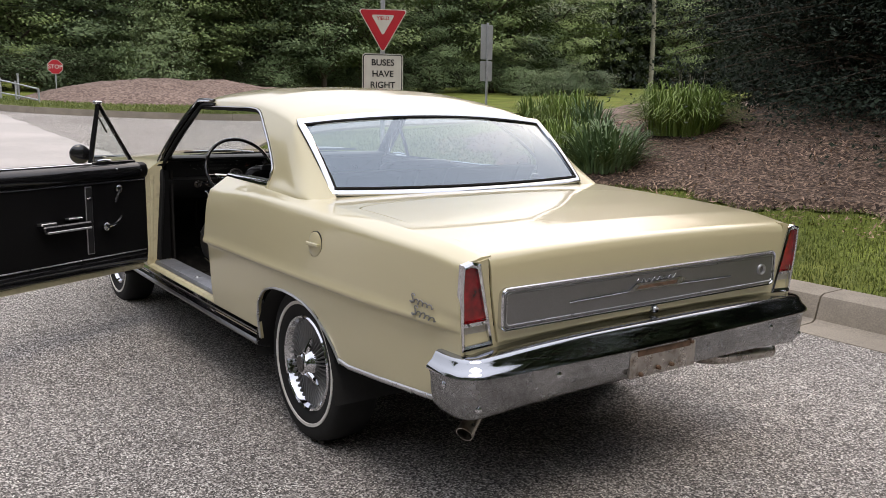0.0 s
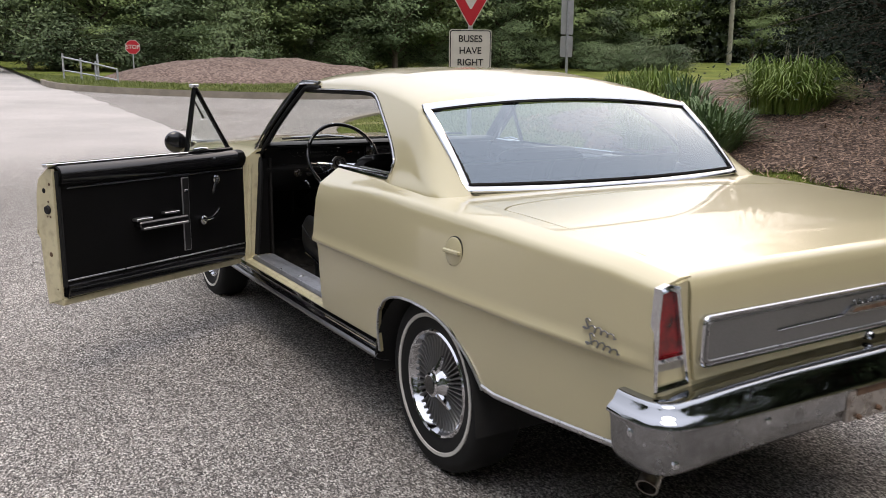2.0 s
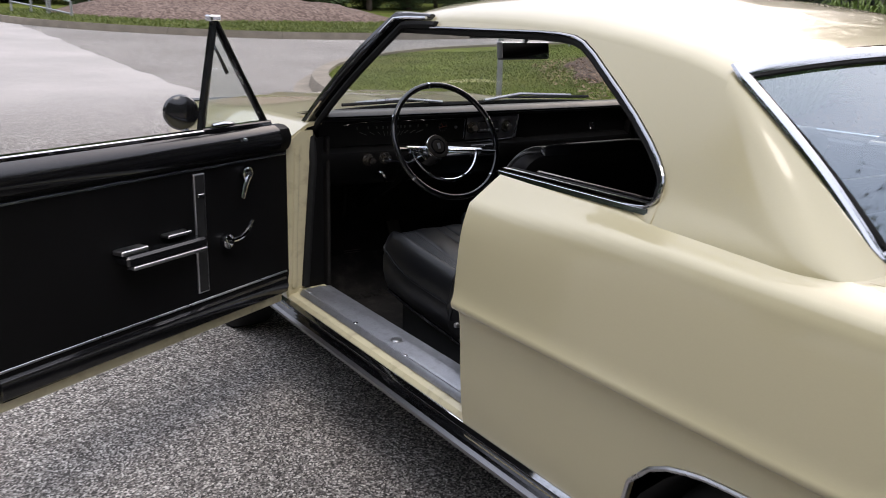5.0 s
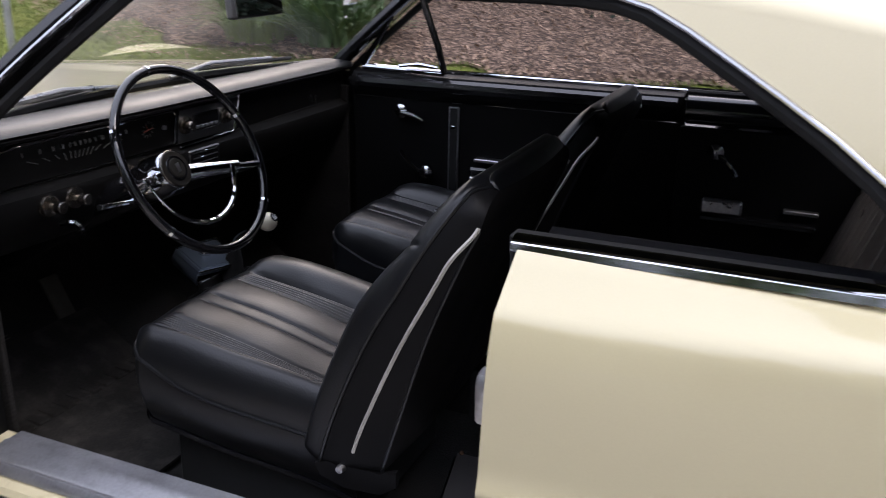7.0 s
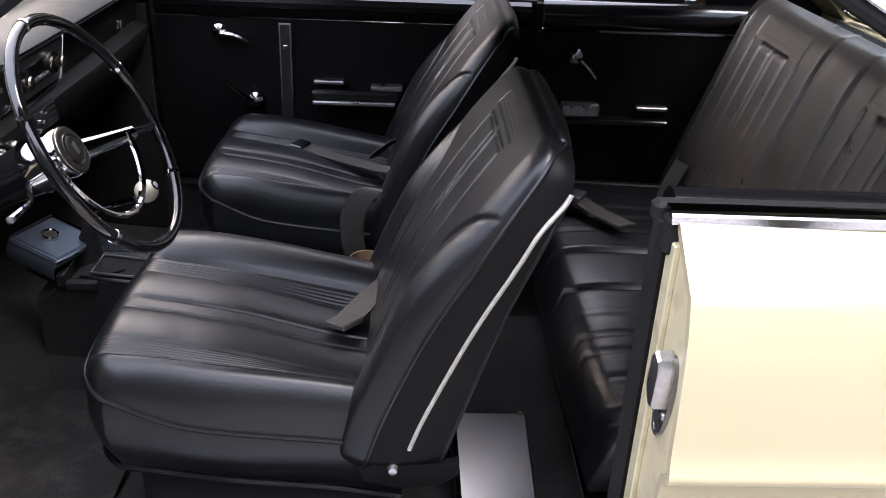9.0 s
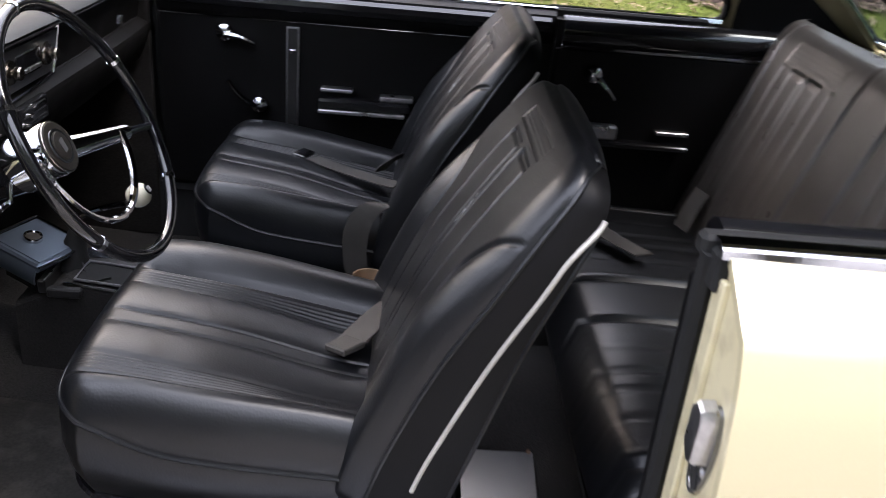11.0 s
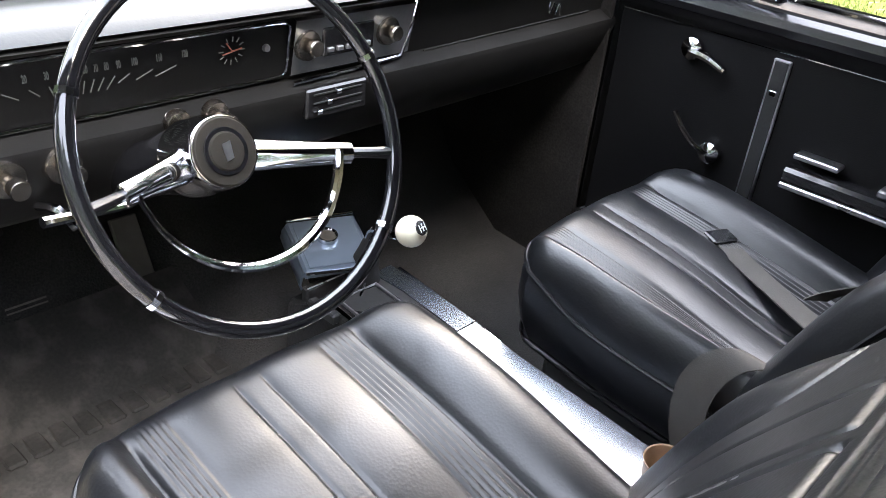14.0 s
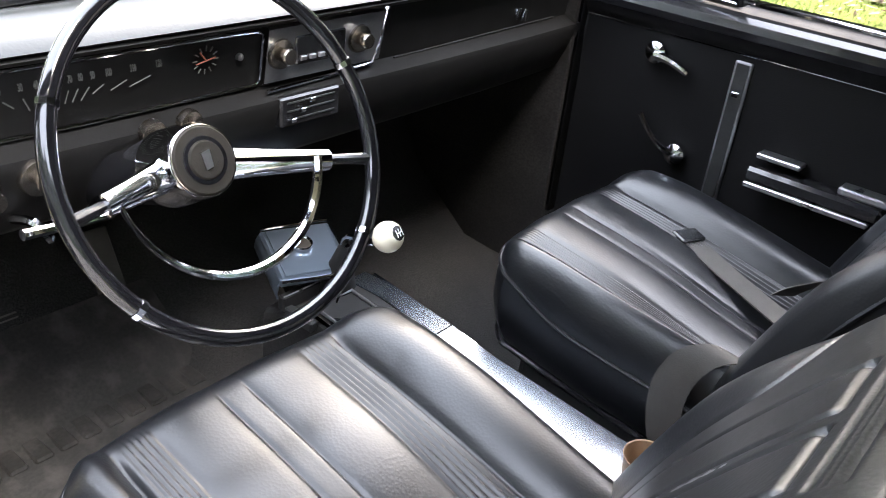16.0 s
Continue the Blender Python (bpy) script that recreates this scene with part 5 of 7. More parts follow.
for y, z in ((0.06, 0.485), (-0.005, 0.485), (0.145, 0.475), (-0.10, 0.55)):
    part("plate_bolt", Shape().lathe([(0, 0.012), (0.006, 0.011), (0.008, 0.004), (0.008, 0)], Matrix.Translation((-1.1675, y, z)) @ pose(0, 0, 0, 0, -90, 0), 8), RUST, plate_box)
for i in (5, 14, 24, 46, 55, 64):
    p = bumper_rows([(-0.009, 0.53)])[i][0] if i in (5, 24, 46, 64) else bumper_rows([(-0.016, 0.462)])[i][0]
    part("bumper_bolt", Shape().lathe([(0, 0.007), (0.006, 0.006), (0.011, 0.002), (0.012, -0.004)], Matrix.Translation(p) @ (pose(0, 0, 0, 0, -90, 0) if 8 < i < 62 else pose(0, 0, 0, -90 if p.y > 0 else 90, 0, 0)), 10), CHROME, car)

# exhaust tips
part("exhaust_tip", Shape().tube(curve_points([(-0.6, 0.58, 0.345), (-0.85, 0.60, 0.380), (-0.93, 0.635, 0.372), (-0.975, 0.712, 0.325)], 12), 0.029, 14, ends=False), EXHAUST, car, thick=0.003)
part("exhaust_tip", Shape().tube(curve_points([(-0.6, -0.52, 0.34), (-0.84, -0.55, 0.345), (-0.93, -0.63, 0.35), (-0.97, -0.86, 0.352)], 14), 0.031, 14, ends=False), EXHAUST, car, thick=0.003)

# flank trim: rocker mouldings, arch lips, filler cap, script
for f in (lambda s: s, other):
    sh = Shape().grid([[(x, side_y(x, 0.36) + o, z) for o, z in ((-0.02, 0.385), (0.006, 0.383), (0.012, 0.372), (0.006, 0.362), (-0.004, 0.360))] for x in fine_x(0.345, 2.44, 0.1)])
    part("rocker_moulding", f(sh), CHROME, car, "bright rocker moulding")
    sh = Shape().grid([[(x, side_y(x, 0.36) + o, z) for o, z in ((-0.006, 0.360), (0.002, 0.352), (-0.006, 0.346), (0.002, 0.338), (-0.006, 0.332), (0.0, 0.325))] for x in fine_x(0.345, 2.44, 0.1)])
    part("rocker_ribs", f(sh), SHINY, car)
    sh = Shape().grid([[(x, side_y(x, 0.36) + o, z) for o, z in ((0.0, 0.325), (0.010, 0.318), (0.006, 0.305), (-0.02, 0.295), (-0.05, 0.29))] for x in fine_x(0.345, 2.44, 0.1)])
    part("rocker_edge", f(sh), SATIN, car)
    lip = [(x, side_y(x, rear_low(x)) + 0.004, rear_low(x)) for x in fine_x(-0.369, 0.3, 0.04) + [0.305, 0.315, 0.322, 0.327, 0.331, 0.332]]
    part("arch_moulding", f(Shape().tube(lip, 0.005, 6)), STEEL, car)
    sh = Shape().grid([[(x, side_y(x, rear_low(x)) + o, rear_low(x) + h) for o, h in ((0.003, 0.014), (0.009, 0.010), (0.009, 0.002), (0.004, -0.004), (-0.02, -0.010))] for x in fine_x(-1.0, -0.365, 0.06)])
    part("lower_moulding", f(sh), STEEL, car)
    lipf = [(x, side_y(x, front_low(x)) + 0.004, front_low(x)) for x in fine_x(2.452, 3.136, 0.03)]
    part("arch_moulding", f(Shape().tube(lipf, 0.005, 6)), STEEL, car)
    # dark wheel houses
    for ax, low in ((0.0, 0.60), (2.794, 0.60)):
        sh = Shape().grid([[(ax + 0.36 * math.cos(a), y, 0.25 + 0.385 * math.sin(a)) for a in [k * math.pi / 14 for k in range(15)]] for y in (0.84, 0.80, 0.52)])
        sh.poly([(ax + 0.36 * math.cos(a), 0.52, 0.25 + 0.385 * math.sin(a)) for a in [k * math.pi / 14 for k in range(15)]])
        part("wheel_house", f(sh), UNDER, car)

cap_m = Matrix.Translation((-0.235, side_y(-0.235, 0.828) + 0.001, 0.828)) @ pose(0, 0, 0, -86, 0, 3)
cap = part("filler_cap", Shape().lathe([(0, 0.006), (0.040, 0.0055), (0.045, 0.003), (0.0455, -0.006)], cap_m, 36), PAINT, car, "round body-coloured filler cap")
part("cap_grip", Shape().box((-0.042, -0.006, 0.004), (0.042, 0.006, 0.018), 0.005, cap_m), PAINT, cap)
part("cap_gap", Shape().lathe([(0.0456, -0.004), (0.0460, 0.0012), (0.0476, 0.0012), (0.048, -0.006)], cap_m, 36), RUBBER, cap)


def flourish(x0, z0, letters, pitch):
    """A slanted script of one tall looped initial and small looped letters."""
    flat = [(0.012, 0.013), (0.002, 0.018), (-0.004, 0.013), (0.004, 0.004), (0.010, -0.004), (0.004, -0.011), (-0.006, -0.008)]
    for k in range(letters * 8):
        a = k / 8
        flat.append((0.014 + pitch * a - 0.005 * math.sin(a * 6.283), -0.001 - 0.0065 * math.cos(a * 6.283) * (1.25 if int(a) % 3 == 1 else 0.9)))
    flat.append((0.020 + pitch * letters, -0.002))
    pts = []
    for u, v in flat:
        x, z = x0 - u - 0.3 * v, z0 - 0.10 * u + v
        pts.append((x, side_y(x, z) + 0.005, z))
    return pts


for z0, x0, letters in ((0.746, -0.846, 4), (0.711, -0.862, 4)):
    pts = curve_points(flourish(x0, z0, letters, 0.0205), 130)
    part("script_emblem", Shape().tube(pts, 0.0022, 5), SATIN, car, "chrome script emblem")

# ---- wheels ----
FIN = Shape().grid([[(r, w, h) for w, h in ((-wd, h0), (-wd * 0.4, h0 + 0.012), (wd * 0.4, h0 + 0.012), (wd, h0))] for r, h0, wd in ((0.062, 0.052, 0.0028), (0.10, 0.047, 0.0045), (0.15, 0.041, 0.0068), (0.170, 0.046, 0.0074))]).mesh("fin")


def wheel(ax, sg):
    m = Matrix.Translation((ax, YC + sg * (0.715 - YC), 0.314)) @ (pose(0, 0, 0, -90, 0, 0) if sg > 0 else pose(0, 0, 0, 90, 0, 0))
    tyre = part("wheel", Shape().lathe([(0.185, -0.08), (0.20, -0.088), (0.26, -0.098), (0.294, -0.09), (0.310, -0.072), (0.314, -0.03), (0.314, 0.03), (0.310, 0.062), (0.298, 0.078), (0.280, 0.084), (0.262, 0.086), (0.225, 0.084), (0.20, 0.076), (0.188, 0.068)], m, 56), RUBBER, car, "black tyre with a thin white stripe")
    part("white_stripe", Shape().lathe([(0.237, 0.0840), (0.238, 0.0885), (0.250, 0.0888), (0.251, 0.0850)], m, 56), WHITEWALL, tyre)
    part("rim_ring", Shape().lathe([(0.192, 0.060), (0.194, 0.074), (0.188, 0.080), (0.180, 0.076), (0.172, 0.056), (0.166, 0.046)], m, 56), CHROME, tyre)
    part("dish", Shape().lathe([(0.17, 0.046), (0.15, 0.042), (0.10, 0.048), (0.06, 0.052)], m, 48), UNDER, tyre)
    for k in range(44):
        fin = part("fin", FIN, SATIN, tyre)
        fin.matrix_basis = m @ pose(0, 0, 0, 0, 0, 360 / 44 * k)
    part("hub", Shape().lathe([(0.0, 0.098), (0.036, 0.098), (0.043, 0.093), (0.046, 0.082), (0.054, 0.074), (0.062, 0.062), (0.066, 0.048)], m, 40), CHROME, tyre)
    part("hub_badge", Shape().lathe([(0, 0.1005), (0.031, 0.1005), (0.033, 0.098)], m, 28), SHINY, tyre)
    for k in range(3):
        q = m @ pose(0, 0, 0, 0, 0, 120 * k + 17)
        part("spinner_bar", Shape().grid([[q @ Vector((r, w, h)) for w, h in ((-wd, h0 - 0.012), (-wd * 0.6, h0), (wd * 0.6, h0), (wd, h0 - 0.012))] for r, h0, wd in ((0.044, 0.086, 0.013), (0.064, 0.080, 0.011), (0.085, 0.072, 0.009), (0.105, 0.066, 0.006))]), CHROME, tyre)
    return tyre


for ax in (-0.02, 2.794):
    for sg in (1, -1):
        wheel(ax, sg)

part("underbody", Shape().box((0.36, YC - 0.70, 0.21), (2.45, YC + 0.70, 0.245), 0.02), UNDER, car)
part("rear_floor", Shape().box((-1.0, YC - 0.50, 0.40), (0.38, YC + 0.50, 0.62), 0.03), UNDER, car)
part("firewall", Shape().box((2.42, YC - 0.74, 0.24), (2.48, YC + 0.74, 0.95), 0.01), FOOTWELL, car)
part("engine_bay", Shape().box((2.5, YC - 0.66, 0.26), (3.4, YC + 0.66, 0.85), 0.03), UNDER, car)

# ---- door openings: posts, sills ----
def post_face(x0, x1, y_in, z0, z1, sg=1):
    zs = [lerp(z0, z1, k / 12) for k in range(13)]
    pts = [(x0, side_y(x0, z) - 0.006, z) for z in zs] + [(x0, y_in, z) for z in (z1, z0)]
    sh = Shape().prism(pts, (x1 - x0, 0, 0))
    return sh if sg > 0 else other(sh)


# passenger side parts take black colours for the shade behind the shut door
for sg in (1, -1):
    jamb = part("lock_post", post_face(0.858, 0.80, 0.66, 0.36, 0.972, sg), PAINT_IN if sg > 0 else DASH, car, "painted lock post, blackened for shade on the passenger side")
    part("post_groove", (lambda s: s if sg > 0 else other(s))(Shape().box((0.857, 0.735, 0.40), (0.866, 0.765, 0.955), 0.004)), PAINT_IN if sg > 0 else DASH, jamb)
    part("post_weatherstrip", (lambda s: s if sg > 0 else other(s))(Shape().tube([(0.868, 0.712, z) for z in (0.42, 0.6, 0.8, 0.93)] + [(0.87, 0.722, 0.975)], 0.014, 8)), RUBBER, jamb)
    flip = (lambda s: s) if sg > 0 else other
    oval = [(0.812 + 0.026 * math.cos(a) + 0.010 * math.sin(a), 0.768 + 0.066 * math.sin(a)) for a in [2 * math.pi * k / 28 for k in range(28)]]
    base = Shape().prism([(0.857, y, z) for y, z in oval], (0.007, 0, 0))
    striker = part("striker", flip(base), SATIN, jamb, "worn steel door striker")
    block = [(0.800, 0.776), (0.803, 0.826), (0.814, 0.838), (0.832, 0.834), (0.838, 0.820), (0.834, 0.764), (0.820, 0.757)]
    part("striker_block", flip(Shape().grid([[(0.864 + h, 0.819 + (y - 0.819) * g, 0.798 + (z - 0.798) * g) for y, z in block] for h, g in ((0, 1), (0.016, 1), (0.020, 0.9), (0.0205, 0.01))], close=True)), STEEL, striker)
    part("striker_mouth", flip(Shape().prism([(0.8645, y, z) for y, z in ((0.796, 0.786), (0.806, 0.756), (0.818, 0.742), (0.826, 0.722), (0.812, 0.712), (0.800, 0.728), (0.792, 0.755))], (0.0012, 0, 0))), UNDER, striker)
    for y, z in ((0.826, 0.748), (0.802, 0.716)):
        part("screw", flip(Shape().lathe([(0, 0.004), (0.005, 0.003), (0.007, 0)], Matrix.Translation((0.864, y, z)) @ pose(0, 0, 0, 0, 90, 0), 10)), STEEL, striker)
    st = Shape().box((0.855, 0.722, 0.935), (0.874, 0.752, 0.984), 0.006)
    part("window_guide", st if sg > 0 else other(st), RUBBER, jamb)
    hp = part("hinge_post", post_face(1.935, 2.02, 0.735, 0.36, 0.955, sg), PAINT_IN if sg > 0 else DASH, car, "painted hinge post, blackened for shade on the passenger side")
    st = Shape().tube([(1.93, y, z) for y, z in ((0.772, 0.42), (0.762, 0.55), (0.750, 0.7), (0.737, 0.85))] + [(1.945, 0.735, 0.93), (1.99, 0.738, 0.97)], 0.014, 8)
    part("post_weatherstrip", st if sg > 0 else other(st), RUBBER, hp)
    st = Shape().prism([(1.9325, y, z) for y, z in ((0.70, 0.40), (0.772, 0.40), (0.762, 0.55), (0.750, 0.7), (0.737, 0.85), (0.735, 0.93), (0.70, 0.93))], (0.002, 0, 0))
    part("post_cover", st if sg > 0 else other(st), VINYL_FLAT, hp)
    st = Shape().tube([(1.934, y, z) for y, z in ((0.812, 0.42), (0.806, 0.6), (0.800, 0.75), (0.792, 0.90))], 0.010, 8, flat=0.6)
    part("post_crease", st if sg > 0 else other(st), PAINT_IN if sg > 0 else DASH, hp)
    # sill and plate likewise: true colours on the driver's side, shade colours opposite
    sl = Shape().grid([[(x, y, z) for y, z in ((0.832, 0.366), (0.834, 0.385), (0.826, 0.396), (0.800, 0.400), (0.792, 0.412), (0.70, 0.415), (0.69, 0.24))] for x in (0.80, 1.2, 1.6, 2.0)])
    part("sill", sl if sg > 0 else other(sl), PAINT_IN if sg > 0 else UNDER, car, "painted door sill, darkened for shade on the passenger side")
    al = Shape().grid([[(x, y, z) for y, z in ((0.806, 0.402), (0.804, 0.411), (0.795, 0.4195), (0.786, 0.4165), (0.778, 0.4195), (0.745, 0.4195), (0.735, 0.4225), (0.725, 0.4195), (0.695, 0.4195), (0.686, 0.40))] for x in (0.885, 1.2, 1.5, 1.9)])
    plate_s = part("sill_plate", al if sg > 0 else other(al), ALU if sg > 0 else RUBBER, car, "scuffed ribbed aluminium sill plate, blackened for shade on the passenger side")
    for x in (0.92, 1.22, 1.52, 1.86):
        st = Shape().lathe([(0, 0.003), (0.006, 0.002), (0.008, 0)], Matrix.Translation((x, 0.79, 0.4185)), 10)
        part("screw", st if sg > 0 else other(st), STEEL, plate_s)
    st = Shape().lathe([(0, 0.004), (0.014, 0.004), (0.016, 0.001), (0.021, 0.001), (0.022, -0.002)], Matrix.Translation((1.33, 0.755, 0.4195)), 16)
    part("body_tag", st if sg > 0 else other(st), STEEL, plate_s)
    part("kick_panel", Shape().box((1.93, YC + sg * 0.70 - 0.006, 0.26), (2.42, YC + sg * 0.70 + 0.006, 0.93), 0.004), FOOTWELL, car)

# ---- the open driver's door, built shut along its own axis and swung open ----
HINGE = Vector((1.923, 0.85, 0.0))
SWING = Matrix.Translation(HINGE) @ Matrix.Rotation(-radians(62.8), 4, "Z")


def dshape(shape):
    return shape.moved(SWING @ Matrix.Diagonal((-1, 1, 1, 1)))


rows = []
for s in (-0.02, 0.0, 0.03, 0.2, 0.4, 0.6, 0.8, 1.0, 1.03, 1.05):
    lo = 0.40 + (0.03 if s < 0 or s > 1.04 else 0) + 0.01 * (1 - s)
    rows.append([(s, o, z) for o, z in ((0.03, lo), (0.004, lo + 0.006), (0.0, lo + 0.03), (0.0, 0.482), (0.0, 0.60), (0.0, 0.75), (0.0, 0.885), (0.0, 0.895), (-0.012, 0.905), (-0.022, 0.925), (-0.024, 0.945), (-0.014, 0.968), (0.006, 0.978), (0.03, 0.980))])
door = part("driver_door", dshape(Shape().grid(rows)), VINYL_FLAT, car, "black vinyl inner card of the open door")
skin_rows = []
for k in range(16):
    s = lerp(-0.005, 1.065, k / 15)
    x = 1.93 - s
    skin_rows.append([(s, side_y(x, z) - 0.732, z) for z in [0.375, 0.42, 0.5, 0.58, 0.64, 0.664, 0.684, 0.702, 0.72] + [0.72 + u * (ridge_z(x) - 0.72) for u in UPPER]] + [(s, 0.02, ridge_z(x) + 0.004)])
part("door_skin", dshape(Shape().grid(skin_rows)), PAINT, door, "pale yellow outer door skin", thick=0.004)
edge = Shape()
zs = [0.378 + (0.97 - 0.378) * k / 14 for k in range(15)]
edge.prism([(1.054, side_y(0.87, z) - 0.735, z) for z in zs] + [(1.052, 0.012, 0.97), (1.052, 0.012, 0.41)], (0.012, 0, 0))
part("shut_face", dshape(edge), PAINT_IN, door, "yellow painted shut face with the latch")
part("door_bottom", dshape(Shape().box((0.0, 0.012, 0.376), (1.06, 0.085, 0.41), 0.006)), PAINT_IN, door)
edge = Shape()
edge.prism([(0.002, side_y(1.92, z) - 0.748, z) for z in zs] + [(0.002, 0.012, 0.97), (0.002, 0.012, 0.41)], (-0.010, 0, 0))
part("hinge_face", dshape(edge), PAINT_IN, door)
for s, o, z, r, mat in ((1.066, 0.055, 0.795, 0.020, UNDER), (1.066, 0.075, 0.875, 0.012, RUBBER), (1.066, 0.035, 0.905, 0.007, RUST), (1.066, 0.05, 0.83, 0.005, RUST), (1.066, 0.042, 0.765, 0.005, RUST), (1.066, 0.062, 0.765, 0.004, RUST), (1.066, 0.06, 0.60, 0.011, RUST), (1.066, 0.03, 0.45, 0.004, RUST)):
    part("latch" if r > 0.015 else "shut_face_hole", dshape(Shape().lathe([(0, 0.012 if r > 0.015 else 0.002), (r * 0.8, 0.010 if r > 0.015 else 0.002), (r, 0.0)], Matrix.Translation((s - 0.001, o, z)) @ pose(0, 0, 0, 0, 90, 0), 14)), mat, door)
part("card_edge", dshape(Shape().tube([(1.047, 0.002, z) for z in (0.46, 0.6, 0.8, 0.96)], 0.010, 6)), RUBBER, door)
part("upper_pad", dshape(Shape().grid([[(s, o, z) for o, z in ((-0.003, 0.900), (-0.018, 0.908), (-0.027, 0.928), (-0.027, 0.948), (-0.016, 0.970), (0.004, 0.981))] for s in (0.03, 0.04, 0.3, 0.6, 0.9, 1.03, 1.042)])), SHINY, door, "glossy black upper roll")
part("belt_trim", dshape(Shape().box((0.32, 0.012, 0.978), (1.085, 0.045, 0.992), 0.005)), CHROME, door, "bright belt strip on the door top")
part("upper_strip", dshape(Shape().box((-0.01, -0.008, 0.882), (1.008, 0.002, 0.890), 0.003)), PLATE, door)
part("lower_strip", dshape(Shape().box((-0.01, -0.003, 0.482), (1.035, 0.002, 0.489), 0.002)), STEEL, door)
part("lower_roll", dshape(Shape().tube([(s, 0.004, 0.44) for s in (0.0, 0.35, 0.7, 1.04)], 0.020, 8, flat=1.6)), SHINY, door)


def card_fittings(mk, owner, arm=((0.184, 0.840), (0.198, 0.815), (0.212, 0.775)), strip=(0.352, 0.395), wind=((0.270, 0.652), (0.235, 0.658), (0.205, 0.678), (0.188, 0.704)), rest0=0.40):
    """Strip, winder, lock lever and arm rest of a door card, laid by mk(shape) from (s, out, z)."""
    st = part("card_strip", mk(Shape().box((strip[0], -0.006, 0.512), (strip[1], 0.002, 0.872), 0.002)), STEEL, owner, "brushed vertical strip in the card")
    part("strip_inset", mk(Shape().box((strip[0] + 0.004, -0.0075, 0.516), (strip[1] - 0.004, -0.004, 0.868), 0.001)), STRIP_IN, owner)
    part("strip_button", mk(Shape().box((strip[0] + 0.010, -0.011, 0.802), (strip[1] - 0.010, -0.006, 0.813), 0.003)), CHROME, owner)
    part("lock_lever", mk(Shape().lathe([(0, -0.026), (0.012, -0.025), (0.022, -0.018), (0.023, -0.008), (0.018, 0.002)], Matrix.Translation((0.182, 0, 0.846)) @ pose(0, 0, 0, -90, 0, 0), 20)), CHROME, owner)
    part("lever_arm", mk(Shape().tube(curve_points([(s, -0.020, z) for s, z in arm], 8), [0.010, 0.010, 0.009, 0.0085, 0.008, 0.0075, 0.007, 0.006], 8)), CHROME, owner)
    part("winder_boss", mk(Shape().lathe([(0, -0.030), (0.010, -0.029), (0.022, -0.020), (0.024, -0.006), (0.020, 0.002)], Matrix.Translation((wind[0][0] + 0.006, 0, wind[0][1] - 0.002)) @ pose(0, 0, 0, -90, 0, 0), 20)), CHROME, owner)
    part("winder_arm", mk(Shape().tube(curve_points([(s, o, z) for (s, z), o in zip(wind, (-0.022, -0.030, -0.034, -0.036))], 12), 0.007, 8)), CHROME, owner)
    rest = part("arm_rest", mk(Shape().box((rest0, -0.055, 0.668), (0.685, 0.0, 0.698), 0.012)), SHINY, owner, "black arm rest with a chrome edge")
    part("rest_edge", mk(Shape().box((rest0 + 0.005, -0.060, 0.659), (0.67, -0.03, 0.670), 0.004)), STEEL, rest)
    part("rest_tab", mk(Shape().box((0.44, -0.035, 0.712), (0.525, 0.0, 0.722), 0.004)), STEEL, rest)
    part("rest_tab", mk(Shape().box((0.60, -0.040, 0.698), (0.69, 0.0, 0.712), 0.004)), STEEL, rest)


card_fittings(dshape, door)
# vent window frame on the door
part("vent_frame", dshape(Shape().tube([(0.326, 0.028, 0.985), (0.315, 0.028, 1.05), (0.262, 0.020, 1.305)], 0.013, 8, flat=0.8)), SHINY, door, "black vent window post")
part("vent_frame", dshape(Shape().tube([(0.262, 0.020, 1.305), (0.16, 0.024, 1.15), (0.045, 0.030, 0.985)], 0.013, 8, flat=0.8)), SHINY, door)
part("vent_top", dshape(Shape().box((0.245, 0.005, 1.300), (0.285, 0.035, 1.318), 0.006)), CHROME, door)
part("vent_rim", dshape(Shape().tube([(0.300, 0.040, 1.0), (0.256, 0.034, 1.24), (0.20, 0.036, 1.15)], 0.006, 6)), SHINY, door)
part("vent_base", dshape(Shape().box((0.03, 0.012, 0.978), (0.33, 0.045, 0.996), 0.006)), SHINY, door)
vent = part("vent_glass", dshape(Shape().prism([(0.31, 0.030, 0.99), (0.262, 0.024, 1.29), (0.06, 0.030, 0.99)], (0, 0.004, 0))), GLASS, door)
vent.visible_shadow = False
part("vent_latch", dshape(Shape().tube([(0.20, 0.018, 1.000), (0.25, 0.012, 1.006), (0.29, 0.016, 1.002)], 0.006, 6)), CHROME, door)
# turned round: a black dome faces rearward in place of a dark reflection
mm = Matrix.Translation(SWING @ Vector((-0.315, 0.115, 1.035))) @ Vector((-1.0, 0.12, 0.05)).to_track_quat("Z", "Y").to_matrix().to_4x4()
wing = part("wing_mirror", Shape().lathe([(0.0, 0.022), (0.030, 0.020), (0.048, 0.009), (0.053, -0.004), (0.051, -0.010)], mm, 32), SHINY, door, "round door mirror with a black dome as its dark reflection")
part("mirror_face", Shape().lathe([(0.0, -0.0095), (0.050, -0.0095), (0.052, -0.008)], mm, 32), MIRROR, wing)
part("mirror_stem", dshape(Shape().tube([(0.30, 0.09, 0.965), (0.31, 0.115, 0.985), (0.315, 0.125, 1.005)], 0.010, 8)), CHROME, wing)
part("pin_lock", dshape(Shape().lathe([(0, 0.012), (0.004, 0.011), (0.005, 0)], Matrix.Translation((0.20, -0.024, 0.955)) @ pose(0, 0, 0, 90, 0, 0), 8)), STEEL, door)


